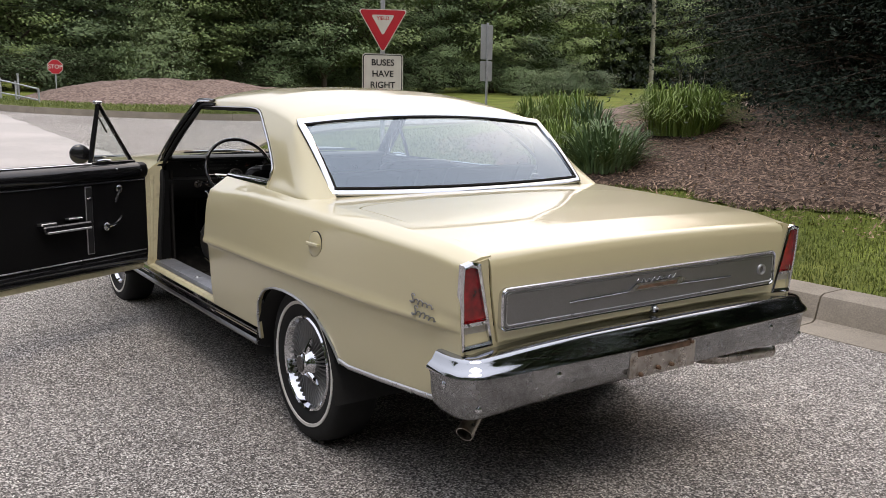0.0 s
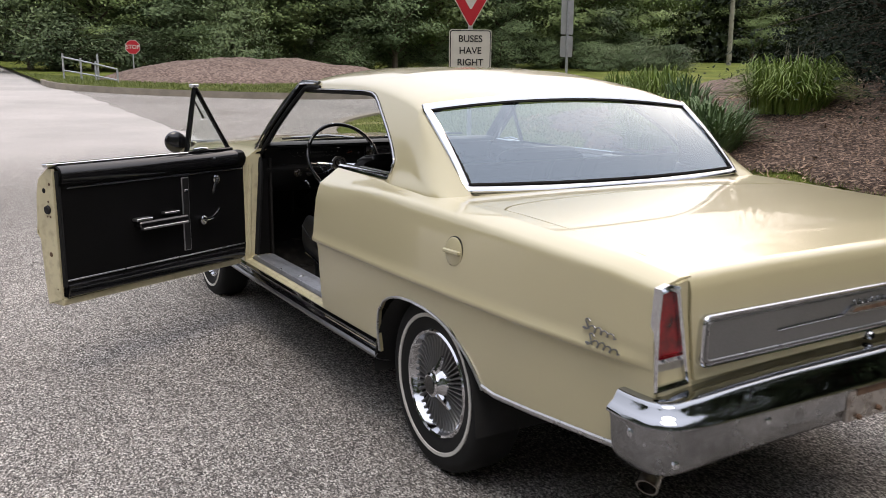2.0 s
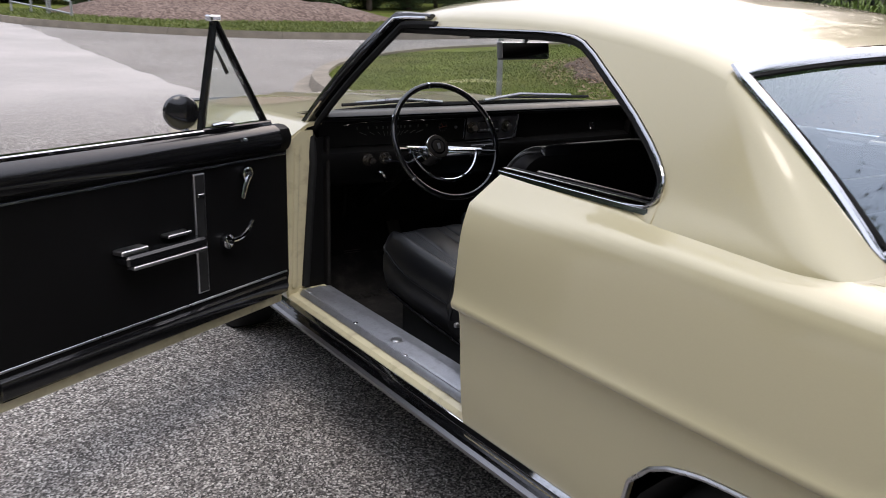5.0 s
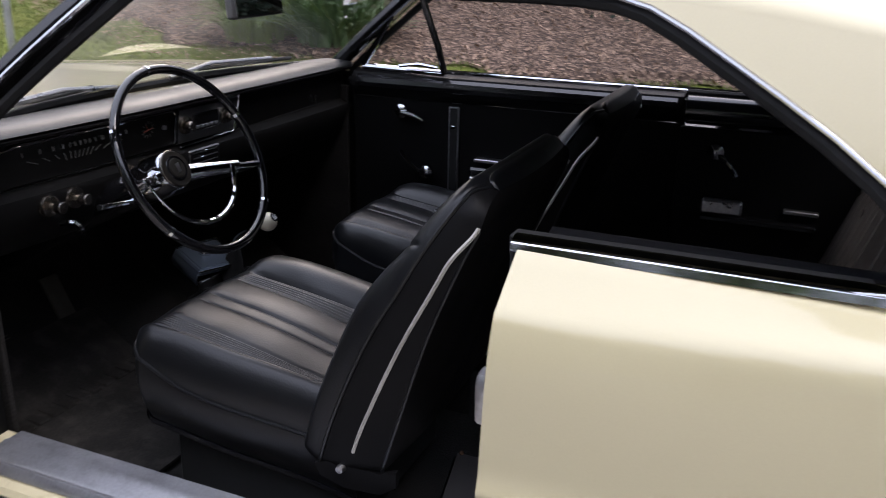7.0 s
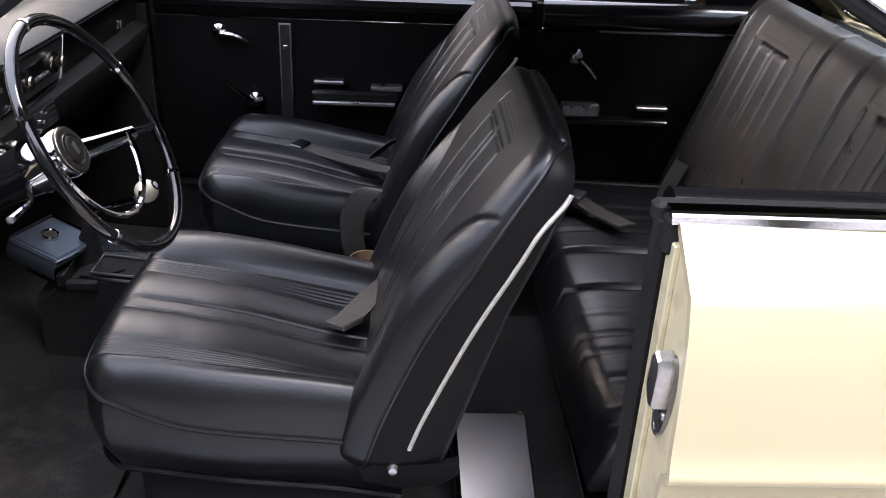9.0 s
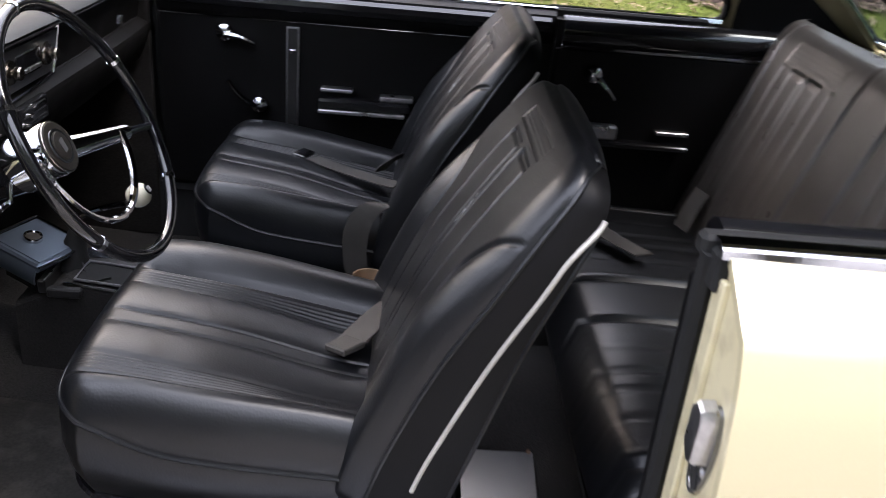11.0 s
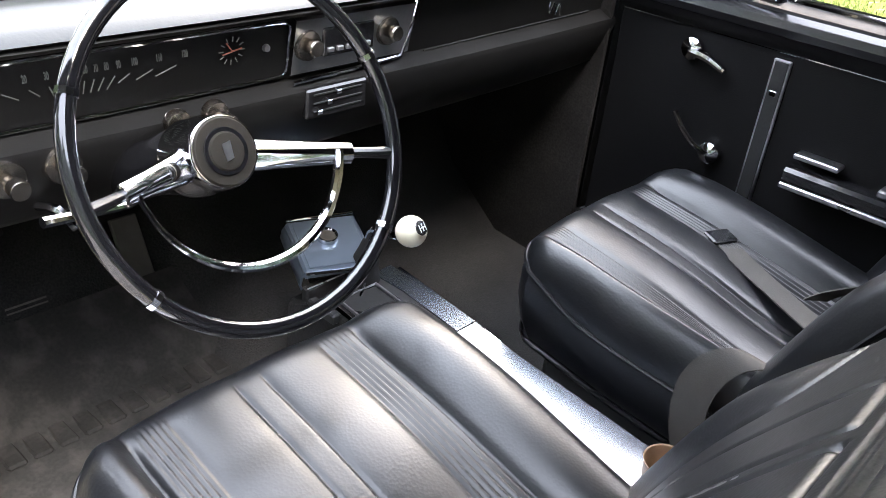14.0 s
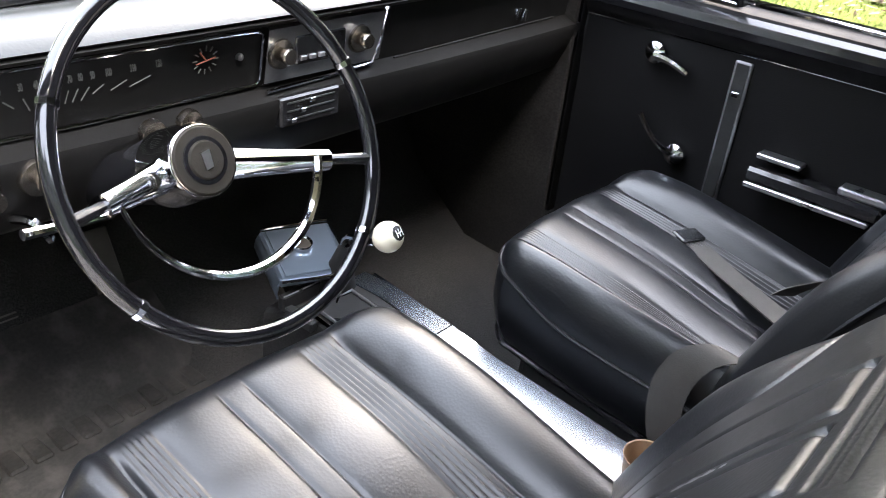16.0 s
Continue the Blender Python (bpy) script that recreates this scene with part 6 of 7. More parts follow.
# ---- inside: shut passenger door card ----
def far_mk(shape):
    """From (s, out, z) to the passenger door, s running back from its hinge."""
    s = Shape()
    s.v = [(1.905 - a, -0.722 - o, z) for a, o, z in shape.v]
    s.f = shape.f
    return s


rows = []
for s in (-0.0, 0.02, 0.3, 0.6, 0.9, 1.035, 1.045):
    rows.append([(s, o, z) for o, z in ((0.02, 0.41), (0.0, 0.43), (0.0, 0.6), (0.0, 0.80), (0.0, 0.90), (-0.012, 0.912), (-0.022, 0.93), (-0.024, 0.955), (-0.012, 0.978), (0.015, 0.986), (0.05, 0.986))])
pcard = part("passenger_door", far_mk(Shape().grid(rows)), VINYL_FLAT, car, "black vinyl card of the shut passenger door")
part("upper_strip", far_mk(Shape().box((0.0, -0.004, 0.901), (1.03, 0.002, 0.911), 0.002)), CHROME, pcard)
part("upper_pad", far_mk(Shape().tube([(s, -0.008, 0.950) for s in (0.02, 0.4, 0.7, 1.03)], 0.024, 10)), SHINY, pcard)
part("belt_trim", far_mk(Shape().box((0.02, 0.022, 0.980), (1.05, 0.05, 0.996), 0.005)), CHROME, pcard)
card_fittings(lambda sh: far_mk(sh.moved(Matrix.Translation((-0.008, 0, 0.018)))), pcard, ((0.184, 0.843), (0.222, 0.838), (0.261, 0.823)), (0.343, 0.377), ((0.266, 0.658), (0.244, 0.668), (0.214, 0.694), (0.190, 0.724)), 0.432)
pv = [(1.585, -0.71, 0.99), (1.60, -0.695, 1.07), (1.665, -0.655, 1.285)]
part("vent_frame", Shape().tube(pv, 0.011, 8), SHINY, pcard, "black vent window post")
part("vent_frame", Shape().tube([(1.88, -0.735, 0.995), (1.78, -0.705, 1.13), (1.665, -0.655, 1.285)], 0.010, 8), CHROME, pcard)
part("vent_base", Shape().tube([(1.88, -0.735, 0.994), (1.585, -0.71, 0.992)], 0.010, 8), CHROME, pcard)
part("vent_latch", Shape().tube([(1.60, -0.69, 1.01), (1.66, -0.685, 1.018), (1.73, -0.69, 1.008)], 0.006, 6), CHROME, pcard)

# quarter trims beside the back seat
for sg in (1, -1):
    yy = YC + sg * 0.655
    q = part("quarter_trim", Shape().box((0.06, yy - 0.008, 0.40), (0.856, yy + 0.008, 0.905), 0.006), VINYL_FLAT, car, "black quarter trim beside the rear seat")
    part("quarter_pad", Shape().tube([(x, YC + sg * 0.675, 0.948) for x in (0.25, 0.45, 0.7, 0.845)], 0.040, 12), SHINY, q)
    part("quarter_strip", Shape().box((0.10, yy - 0.010, 0.905), (0.845, yy + 0.010, 0.915), 0.002), CHROME, q)
    i = -sg
    part("winder_boss", Shape().lathe([(0, 0.030), (0.010, 0.029), (0.022, 0.020), (0.024, 0.006), (0.020, 0.0)], Matrix.Translation((0.752, yy + i * 0.008, 0.845)) @ pose(0, 0, 0, -90 * i, 0, 0), 18), CHROME, q)
    part("winder_arm", Shape().tube(curve_points([(0.748, yy + i * 0.028, 0.842), (0.715, yy + i * 0.034, 0.815), (0.690, yy + i * 0.036, 0.785)], 8), 0.008, 8), CHROME, q)
    part("ash_tray", Shape().box((0.665, yy, 0.672), (0.775, yy + i * 0.035, 0.712), 0.006), STEEL, q, "small chrome ash tray")
    part("arm_rest", Shape().box((0.47, yy, 0.655), (0.775, yy + i * 0.05, 0.672), 0.006), SHINY, q)
    part("rest_tab", Shape().box((0.47, yy, 0.695), (0.56, yy + i * 0.03, 0.706), 0.003), STEEL, q)

# floor and tunnel
part("floor_carpet", Shape().grid([[(x, y, z + (0.10 * math.exp(-((y - YC) / 0.14) ** 4) if x > 0.6 else 0)) for y in [-0.76 + 1.455 * k / 28 for k in range(29)]] for x, z in ((0.2, 0.40), (0.55, 0.38), (0.62, 0.27), (0.9, 0.25), (1.4, 0.25), (1.9, 0.25), (2.15, 0.27), (2.32, 0.40), (2.44, 0.60))]), CARPET, car, "black loop carpet")
mat_sh = Shape().grid([[(x, y, z + 0.012) for y in (0.10, 0.3, 0.6)] for x, z in ((1.72, 0.25), (1.9, 0.25), (2.13, 0.27), (2.29, 0.385))])
mat_o = part("floor_mat", mat_sh, MAT, car, "black rubber floor mat with raised bars", thick=0.008)
for k in range(11):
    part("mat_bar", Shape().box((2.075, 0.14 + 0.042 * k, 0.274), (2.14, 0.172 + 0.042 * k, 0.291), 0.004), MAT, mat_o)

# dashboard
prof = [(2.12, 0.985), (2.02, 1.004), (1.945, 1.008), (1.915, 1.002), (1.903, 0.990), (1.912, 0.983), (1.930, 0.978), (1.938, 0.93), (1.944, 0.886), (1.932, 0.879), (1.915, 0.872), (1.912, 0.862), (1.925, 0.82), (1.945, 0.775), (1.99, 0.745), (2.08, 0.73)]
ysd = [-0.735, -0.73, -0.5, -0.25, 0.0, 0.25, 0.5, 0.70, 0.705]
dash = part("dashboard", Shape().grid([[(x + 0.05 * (abs(y - YC) / 0.7) ** 3 * 0.3, y, z) for x, z in prof] for y in ysd]), DASH, car, "black painted dashboard")
part("dash_top", Shape().grid([[(x + 0.05 * (abs(y - YC) / 0.7) ** 3 * 0.3 - 0.001, y, z + 0.004) for x, z in ((2.13, 0.986), (2.02, 1.004), (1.945, 1.009), (1.916, 1.004), (1.902, 0.994))] for y in ysd]), DASH_TOP, dash, "sheeny black dash top")


def dash_at(y, z, lift=0.0):
    x = float(np.interp(z, [0.745, 0.775, 0.82, 0.862, 0.872, 0.879, 0.886, 0.93, 0.978], [1.99, 1.945, 1.925, 1.912, 1.915, 1.932, 1.944, 1.938, 1.930]))
    return Vector((x + 0.015 * (abs(y - YC) / 0.7) ** 3 - lift, y, z))


part("cluster_frame", Shape().tube([dash_at(y, z, 0.004) for y, z in ((0.62, 0.965), (0.58, 0.974), (0.14, 0.974), (0.128, 0.966), (0.126, 0.90), (0.135, 0.892), (0.40, 0.890), (0.62, 0.889))], 0.0028, 6), CHROME, dash, "thin bright line round the dials")
part("dial_face", Shape().grid([[dash_at(y, z, 0.002) for z in (0.893, 0.93, 0.970)] for y in (0.60, 0.45, 0.3, 0.135)]), DASH, dash)
nums = ["0", "10", "20", "30", "40", "50", "60", "70", "80", "90", "100", "110", "120"]
for k, word in enumerate(nums):
    y = 0.568 - 0.275 * (0, 0.15, 0.27, 0.36, 0.425, 0.475, 0.525, 0.572, 0.62, 0.675, 0.75, 0.87, 1.0)[k]
    fmn = Matrix(((0, 0.08, -1, 0), (-0.55, 0, 0, 0), (0, 1.25, 0.08, 0), (0, 0, 0, 1)))
    fmn.translation = dash_at(y, 0.952, 0.005)
    text_part(word, 0.0105, fmn, DIAL, dash, "dial_number")
    cx = 0.435
    a, b = dash_at(lerp(y, cx, 0.08), 0.938, 0.005), dash_at(lerp(y, cx, 0.28), 0.922 if 2 < k < 10 else 0.928, 0.005)
    part("dial_mark", Shape().tube([a, b], 0.0009, 4), DIAL, dash)
for a in range(12):
    c = Vector((0, 0.222 + 0.013 * math.cos(a * 0.5236), 0.945 + 0.013 * math.sin(a * 0.5236)))
    e = Vector((0, 0.222 + 0.020 * math.cos(a * 0.5236), 0.945 + 0.020 * math.sin(a * 0.5236)))
    part("clock_mark", Shape().tube([dash_at(c.y, c.z, 0.005), dash_at(e.y, e.z, 0.005)], 0.0009, 4), DIAL, dash)
part("clock_hand", Shape().tube([dash_at(0.222, 0.945, 0.006), dash_at(0.232, 0.957, 0.006)], 0.0011, 4), ORANGE, dash)
part("clock_hand", Shape().tube([dash_at(0.237, 0.941, 0.006), dash_at(0.207, 0.947, 0.006)], 0.0011, 4), ORANGE, dash)
# radio and its bezel, heater panel
part("radio_bezel", Shape().grid([[dash_at(y, z, l) for z, l in ((0.889, 0.002), (0.893, 0.010), (0.974, 0.010), (0.978, 0.002))] for y in (0.122, 0.0, -0.115)]), SATIN, dash, "satin radio panel")
part("bezel_edge", Shape().tube([dash_at(-0.118, 0.983, 0.008), dash_at(-0.112, 0.93, 0.010), dash_at(-0.100, 0.887, 0.010), dash_at(0.0, 0.884, 0.010), dash_at(0.122, 0.882, 0.010)], 0.0035, 6), CHROME, dash)
part("radio_glass", Shape().box((1.921, -0.028, 0.915), (1.932, 0.072, 0.958), 0.003), SHINY, dash)
for k in range(5):
    part("radio_key", Shape().box((1.917, -0.018 + 0.018 * k, 0.922), (1.924, -0.006 + 0.018 * k, 0.929), 0.001), SATIN, dash)
out_x = pose(0, 0, 0, 0, -90, 0)


def knob(y, z, r, length, mat, name="knob", x=None, stem=True):
    p = dash_at(y, z) if x is None else Vector((x, y, z))
    m = Matrix.Translation(p) @ out_x
    ob = part(name, Shape().lathe([(0, length), (r * 0.7, length), (r * 0.8, length - 0.003), (r * 0.72, length * 0.55), (r * 0.45, length * 0.5), (r * 0.45, 0.010), (r * 1.35, 0.008), (r * 1.5, 0.003), (r * 1.5, -0.004)], m, 24), mat, dash)
    return ob


for y in (0.098, -0.060):
    knob(y, 0.936, 0.0155, 0.026, KNOB, "radio_knob", dash_at(y, 0.936).x - 0.009)
heater = part("heater_panel", Shape().box((1.9095, -0.008, 0.828), (1.925, 0.110, 0.874), 0.003), SHINY, dash, "black heater control panel")
for k in range(3):
    part("heater_slot", Shape().box((1.9080, 0.004, 0.838 + 0.013 * k), (1.910, 0.098, 0.8405 + 0.013 * k), 0.0006), DASH_TOP, heater)
    part("heater_lever", Shape().box((1.902, 0.085 - 0.018 * k, 0.836 + 0.013 * k), (1.909, 0.094 - 0.018 * k, 0.843 + 0.013 * k), 0.001), CHROME, heater)
for y, z, r in ((0.535, 0.845, 0.016), (0.470, 0.847, 0.016), (0.318, 0.868, 0.013), (0.262, 0.870, 0.013)):
    knob(y, z, r, 0.042, KNOB, "switch_knob")
knob(0.245, 0.852, 0.010, 0.03, STEEL, "switch_knob")
part("brake_release", Shape().tube(curve_points([(1.935, 0.50, 0.795), (1.905, 0.49, 0.80), (1.900, 0.475, 0.775), (1.92, 0.465, 0.765)], 10), 0.006, 6), CHROME, dash)
part("glove_line", Shape().tube([dash_at(-0.16, 0.885, 0.002), dash_at(-0.40, 0.888, 0.002), dash_at(-0.66, 0.889, 0.002)], 0.0018, 5), RUBBER, dash)
part("glove_badge", Shape().tube([dash_at(-0.50 - 0.0009 * k + 0.004 * math.sin(k * 0.55), 0.918 - 0.0002 * k + 0.011 * math.sin(k * 0.83), 0.006) for k in range(52)], 0.0016, 5), CHROME, dash, "small script badge")
part("gauge_lamp", Shape().lathe([(0, 0.008), (0.005, 0.007), (0.006, 0)], Matrix.Translation(dash_at(0.165, 0.940)) @ out_x, 10), STEEL, dash)
for sg in (1, -1):
    part("wiper", Shape().tube([(2.13, YC + sg * 0.12, 1.012), (2.115, YC + sg * 0.3, 1.030), (2.085, YC + sg * 0.52, 1.024)] if sg > 0 else [(2.13, YC - 0.08, 1.012), (2.12, YC - 0.25, 1.035), (2.09, YC - 0.50, 1.026)], 0.006, 6), STEEL, car, "thin steel wiper")
    part("wiper_blade", Shape().tube([(2.128, YC + sg * 0.20, 1.022), (2.07, YC + sg * 0.58, 1.020)], 0.006, 6), RUBBER, car)

rear_view = part("rear_view_mirror", Shape().box((-0.012, -0.125, -0.032), (0.012, 0.125, 0.032), 0.010, Matrix.Translation((1.79, YC, 1.222)) @ pose(0, 0, 0, 0, 6, 8)), SATIN, car, "grey backed interior mirror")
part("mirror_face", Shape().box((-0.015, -0.118, -0.026), (-0.011, 0.118, 0.026), 0.001, Matrix.Translation((1.79, YC, 1.222)) @ pose(0, 0, 0, 0, 6, 8)), MIRROR, rear_view)
part("mirror_stem", Shape().tube([(1.80, YC, 1.235), (1.74, YC, 1.29), (1.63, YC, 1.335)], 0.007, 6), CHROME, rear_view)

# ---- steering wheel ----
WN = Vector((-0.891, 0, 0.454)).normalized()
WU = Vector((0.454, 0, 0.891)).normalized()
WC = Vector((1.6825, 0.3666, 0.934))
WM = Matrix(((0, WU.x, WN.x, WC.x), (-1, WU.y, WN.y, WC.y), (0, WU.z, WN.z, WC.z), (0, 0, 0, 1)))  # x to the driver's right, y up, z to the driver


def wp(r, deg, h=0.0):
    return WM @ Vector((r * math.cos(radians(deg)), r * math.sin(radians(deg)), h))


rim = part("steering_wheel", Shape().tube([wp(0.196, 360 * k / 72) for k in range(74)], 0.0098, 14, ends=False), RIM, car, "thin glossy black steering wheel rim")
for d in (20, 153, -143, -43, 97):
    part("rim_collar", Shape().tube([wp(0.196, d - 1.0), wp(0.196, d + 1.0)], 0.0112, 10), CHROME, rim)
SPOKES = (-15.5, 186)
for d in SPOKES:
    part("spoke", Shape().grid([[wp(r, d, h) + (WM.to_3x3() @ Vector((-math.sin(radians(d)) * w, math.cos(radians(d)) * w, lift))) for w, lift in [(wd * math.sin(q), 0.0075 * math.cos(q) - 0.004) for q in [-1.57 + 0.314 * j for j in range(11)]]] for r, h, wd in ((0.036, -0.086, 0.0165), (0.06, -0.070, 0.0140), (0.085, -0.054, 0.0120), (0.11, -0.039, 0.0104), (0.130, -0.028, 0.0094), (0.146, -0.020, 0.0088))]), CHROME, rim, "tapered chrome spoke", thick=0.004, sharp=0)
    part("spoke_end", Shape().tube([wp(0.143, d, -0.0225), wp(0.168, d, -0.011), wp(0.193, d, 0)], [0.0062, 0.0066, 0.0075], 10), SHINY, rim)
part("horn_ring", Shape().tube([wp(0.130, a, -0.024) for a in [188 + 158 * k / 36 for k in range(37)]], [0.0030 + 0.0034 * smooth(k / 36, 0.0, 0.6) for k in range(37)], 8, flat=1.0), CHROME, rim, "chrome half horn ring")
part("hub", Shape().lathe([(0.0, -0.062), (0.036, -0.062), (0.041, -0.065), (0.043, -0.072), (0.041, -0.084), (0.045, -0.10), (0.047, -0.13)], WM, 40), CHROME, rim)
part("horn_button", Shape().lathe([(0.0, -0.056), (0.022, -0.056), (0.024, -0.058), (0.0375, -0.058), (0.0395, -0.060), (0.0405, -0.064)], WM, 40), HORN, rim, "grey ringed horn button")
part("button_centre", Shape().lathe([(0.0, -0.0545), (0.0205, -0.0545), (0.0215, -0.057)], WM, 32), HORN, rim)
part("button_shield", plate([(-0.005, 0.009), (0.006, 0.011), (0.005, -0.009), (-0.004, -0.011)], WM, -0.0544, -0.0530), STEEL, rim)
part("button_ring", Shape().lathe([(0.0215, -0.0585), (0.0225, -0.0565), (0.0270, -0.0565), (0.0280, -0.0585)], WM, 48), SHINY, rim)
part("milled_edge", Shape().lathe([(0.0395, -0.0605), (0.0402, -0.0590), (0.0412, -0.0605)], WM, 64), KNOB, rim)
part("column", Shape().tube([WM @ Vector((0, 0, -0.12)), WM @ Vector((0, 0, -0.20)), WM @ Vector((0, 0, -0.70))], [0.046, 0.038, 0.034], 20), SHINY, rim, "black steering column")
part("signal_lever", Shape().tube([WM @ Vector((-0.03, -0.01, -0.14)), WM @ Vector((-0.10, -0.03, -0.115)), WM @ Vector((-0.20, -0.022, -0.095))], [0.005, 0.0045, 0.006], 8), CHROME, rim)

# pedals
for y, x in ((0.395, 2.330), (0.254, 2.340)):
    pm = Matrix.Translation((x, y, 0.395)) @ pose(0, 0, 0, 0, -52, 0)
    ped = part("pedal", Shape().box((-0.035, -0.042, -0.008), (0.035, 0.042, 0.008), 0.005, pm), PEDAL, car, "ribbed rubber pedal with a bright edge")
    for k in range(6):
        part("pedal_rib", Shape().box((-0.028 + 0.010 * k, -0.037, 0.008), (-0.023 + 0.010 * k, 0.037, 0.012), 0.0015, pm), PEDAL, ped)
    part("pedal_frame", Shape().tube([pm @ Vector(p) for p in ((-0.036, -0.043, 0.004), (-0.036, 0.043, 0.004), (0.036, 0.043, 0.004), (0.036, -0.043, 0.004), (-0.036, -0.043, 0.004))], 0.0016, 5), SATIN, ped)
    part("pedal_arm", Shape().tube([pm @ Vector((0.02, 0, -0.008)), (2.40, y, 0.52), (2.38, y, 0.75)], 0.010, 6), UNDER, ped)
part("gas_pedal", Shape().box((-0.11, -0.027, -0.006), (0.11, 0.027, 0.006), 0.005, Matrix.Translation((2.300, 0.190, 0.405)) @ pose(0, 0, 0, 0, -62, 0)), PEDAL, car)

# console and shifter
YK = 0.0
CONSOLE = ((1.17, 0.467), (1.36, 0.470), (1.60, 0.487), (1.70, 0.503), (1.88, 0.520), (1.92, 0.500), (1.98, 0.470))


def console_z(x):
    return float(np.interp(x, [a for a, _ in CONSOLE], [b for _, b in CONSOLE]))


con = part("console", Shape().grid([[(x, YK + w, z) for w, z in ((-0.090, 0.27), (-0.085, zt - 0.014), (-0.078, zt - 0.005), (-0.068, zt - 0.003), (0.068, zt - 0.003), (0.078, zt - 0.005), (0.085, zt - 0.014), (0.090, 0.27))] for x, zt in CONSOLE]), CARPET, car, "long black console with a bright metal top")
part("console_top", Shape().grid([[(x, YK + w, console_z(x) + 0.003) for w in (-0.076, -0.06, 0.0, 0.06, 0.076)] for x in (1.18, 1.26, 1.36, 1.5, 1.60, 1.69)]), PLATE, con, "satin aluminium console plate", thick=0.003)
part("console_strip", Shape().grid([[(x, YK + w, console_z(x) + 0.003) for w in (-0.076, -0.065, -0.045, -0.033)] for x in (1.6925, 1.76, 1.82, 1.895)]), PLATE, con, "satin aluminium strip beside the shifter", thick=0.003)
part("dark_strip", Shape().grid([[(x, YK + w, console_z(x) + 0.0025) for w in (-0.031, -0.022, -0.013)] for x in (1.70, 1.76, 1.82, 1.895)]), STRIP_IN, con, thick=0.003)
for w in (-0.083, 0.083):
    part("console_edge", Shape().tube([(x, YK + w, z - 0.004) for x, z in CONSOLE[:5]], 0.0038, 6), CHROME, con)
gate = part("shift_gate", Shape().tube([(x, YK + w, console_z(x) + 0.004) for x, w in ((1.70, -0.009), (1.862, -0.009), (1.862, 0.074), (1.70, 0.074), (1.70, -0.009))], 0.003, 6), SATIN, con, "thin frame round the shifter well")
part("gate_well", Shape().grid([[(x, YK + w, console_z(x) + 0.001) for w in (-0.007, 0.03, 0.072)] for x in (1.702, 1.79, 1.860)]), RUBBER, gate)
part("gate_rod", Shape().tube([(1.872, 0.004, 0.530), (1.862, 0.022, 0.519), (1.842, 0.050, 0.512)], 0.0028, 6), CHROME, gate)
part("gate_rod", Shape().tube([(1.826, 0.072, 0.517), (1.800, 0.046, 0.514)], 0.0026, 6), CHROME, gate)
part("shift_boot", Shape().lathe([(0.034, -0.012), (0.031, 0.006), (0.026, 0.020), (0.023, 0.040), (0.017, 0.060), (0.013, 0.078), (0.007, 0.084)], Matrix.Translation((1.893, -0.006, 0.522)) @ pose(0, 0, 0, 0, -10, 0), 20), RUBBER, gate, "black rubber shifter boot")
pod_m = Matrix.Translation((1.952, 0.018, 0.574)) @ pose(0, 0, 0, 0, -13, -22)
pod = part("ash_panel", Shape().box((-0.066, -0.064, -0.020), (0.062, 0.064, 0.0), 0.006, pod_m), BLUE_STEEL, con, "blue grey tilted tray ahead of the shifter")
part("panel_inset", Shape().box((-0.060, -0.054, -0.001), (0.056, 0.054, 0.0022), 0.002, pod_m), BLUE_STEEL, pod)
part("panel_edge", Shape().tube([pod_m @ Vector(p) for p in ((-0.064, -0.060, 0.002), (0.058, -0.061, 0.004), (0.061, -0.058, 0.004), (0.060, 0.062, 0.003))], 0.0022, 6), CHROME, pod)
part("panel_edge", Shape().tube([pod_m @ Vector(p) for p in ((-0.066, -0.060, -0.004), (-0.068, 0.0, -0.005), (-0.066, 0.062, -0.004))], 0.0030, 6), CHROME, pod)
part("panel_skirt", Shape().grid([[pod_m @ Vector((x, 0.062 + o, z)) for o, z in ((0.0, -0.006), (0.006, -0.016), (0.008, -0.034), (0.004, -0.046))] for x in (-0.062, 0.0, 0.060)]), BLUE_STEEL, pod, thick=0.004)
part("panel_foot", Shape().box((-0.030, -0.045, -0.10), (0.050, 0.030, -0.018), 0.008, pod_m), CARPET, pod, "black bracket under the tilted panel")
part("panel_dial", Shape().lathe([(0.013, 0.006), (0.0165, 0.0095), (0.0175, 0.0095), (0.0185, 0.008), (0.0185, 0.0)], pod_m @ Matrix.Translation((0.006, 0.004, 0.0022)), 28), CHROME, pod, "low chrome collar")
part("dial_cap", Shape().lathe([(0, 0.007), (0.012, 0.0075), (0.0165, 0.006)], pod_m @ Matrix.Translation((0.006, 0.004, 0.0022)), 20), HORN, pod)
bracket = part("tray_bracket", Shape().box((1.908, 0.014, 0.500), (1.924, 0.102, 0.529), 0.003), STRIP_IN, con, "dark bracket behind the tilted tray")
part("bracket_arm", Shape().box((1.842, 0.084, 0.492), (1.908, 0.102, 0.512), 0.003), STRIP_IN, bracket)
part("bracket_edge", Shape().tube([(1.909, 0.102, 0.5305), (1.909, 0.014, 0.5305)], 0.0014, 5), STEEL, bracket)
lever = part("shift_lever", Shape().tube(curve_points([(1.893, -0.006, 0.56), (1.882, -0.004, 0.604), (1.850, 0.018, 0.640), (1.790, 0.056, 0.676), (1.752, 0.070, 0.692), (1.735, 0.062, 0.701)], 20), 0.0060, 8), CHROME, car, "bent chrome shift lever")
KC = Vector((1.729, 0.058, 0.706))
kd = (Vector((0.99, 0.86, 1.306)) - KC).normalized()
kd = (kd + Vector((-0.25, -0.75, 0.15))).normalized()
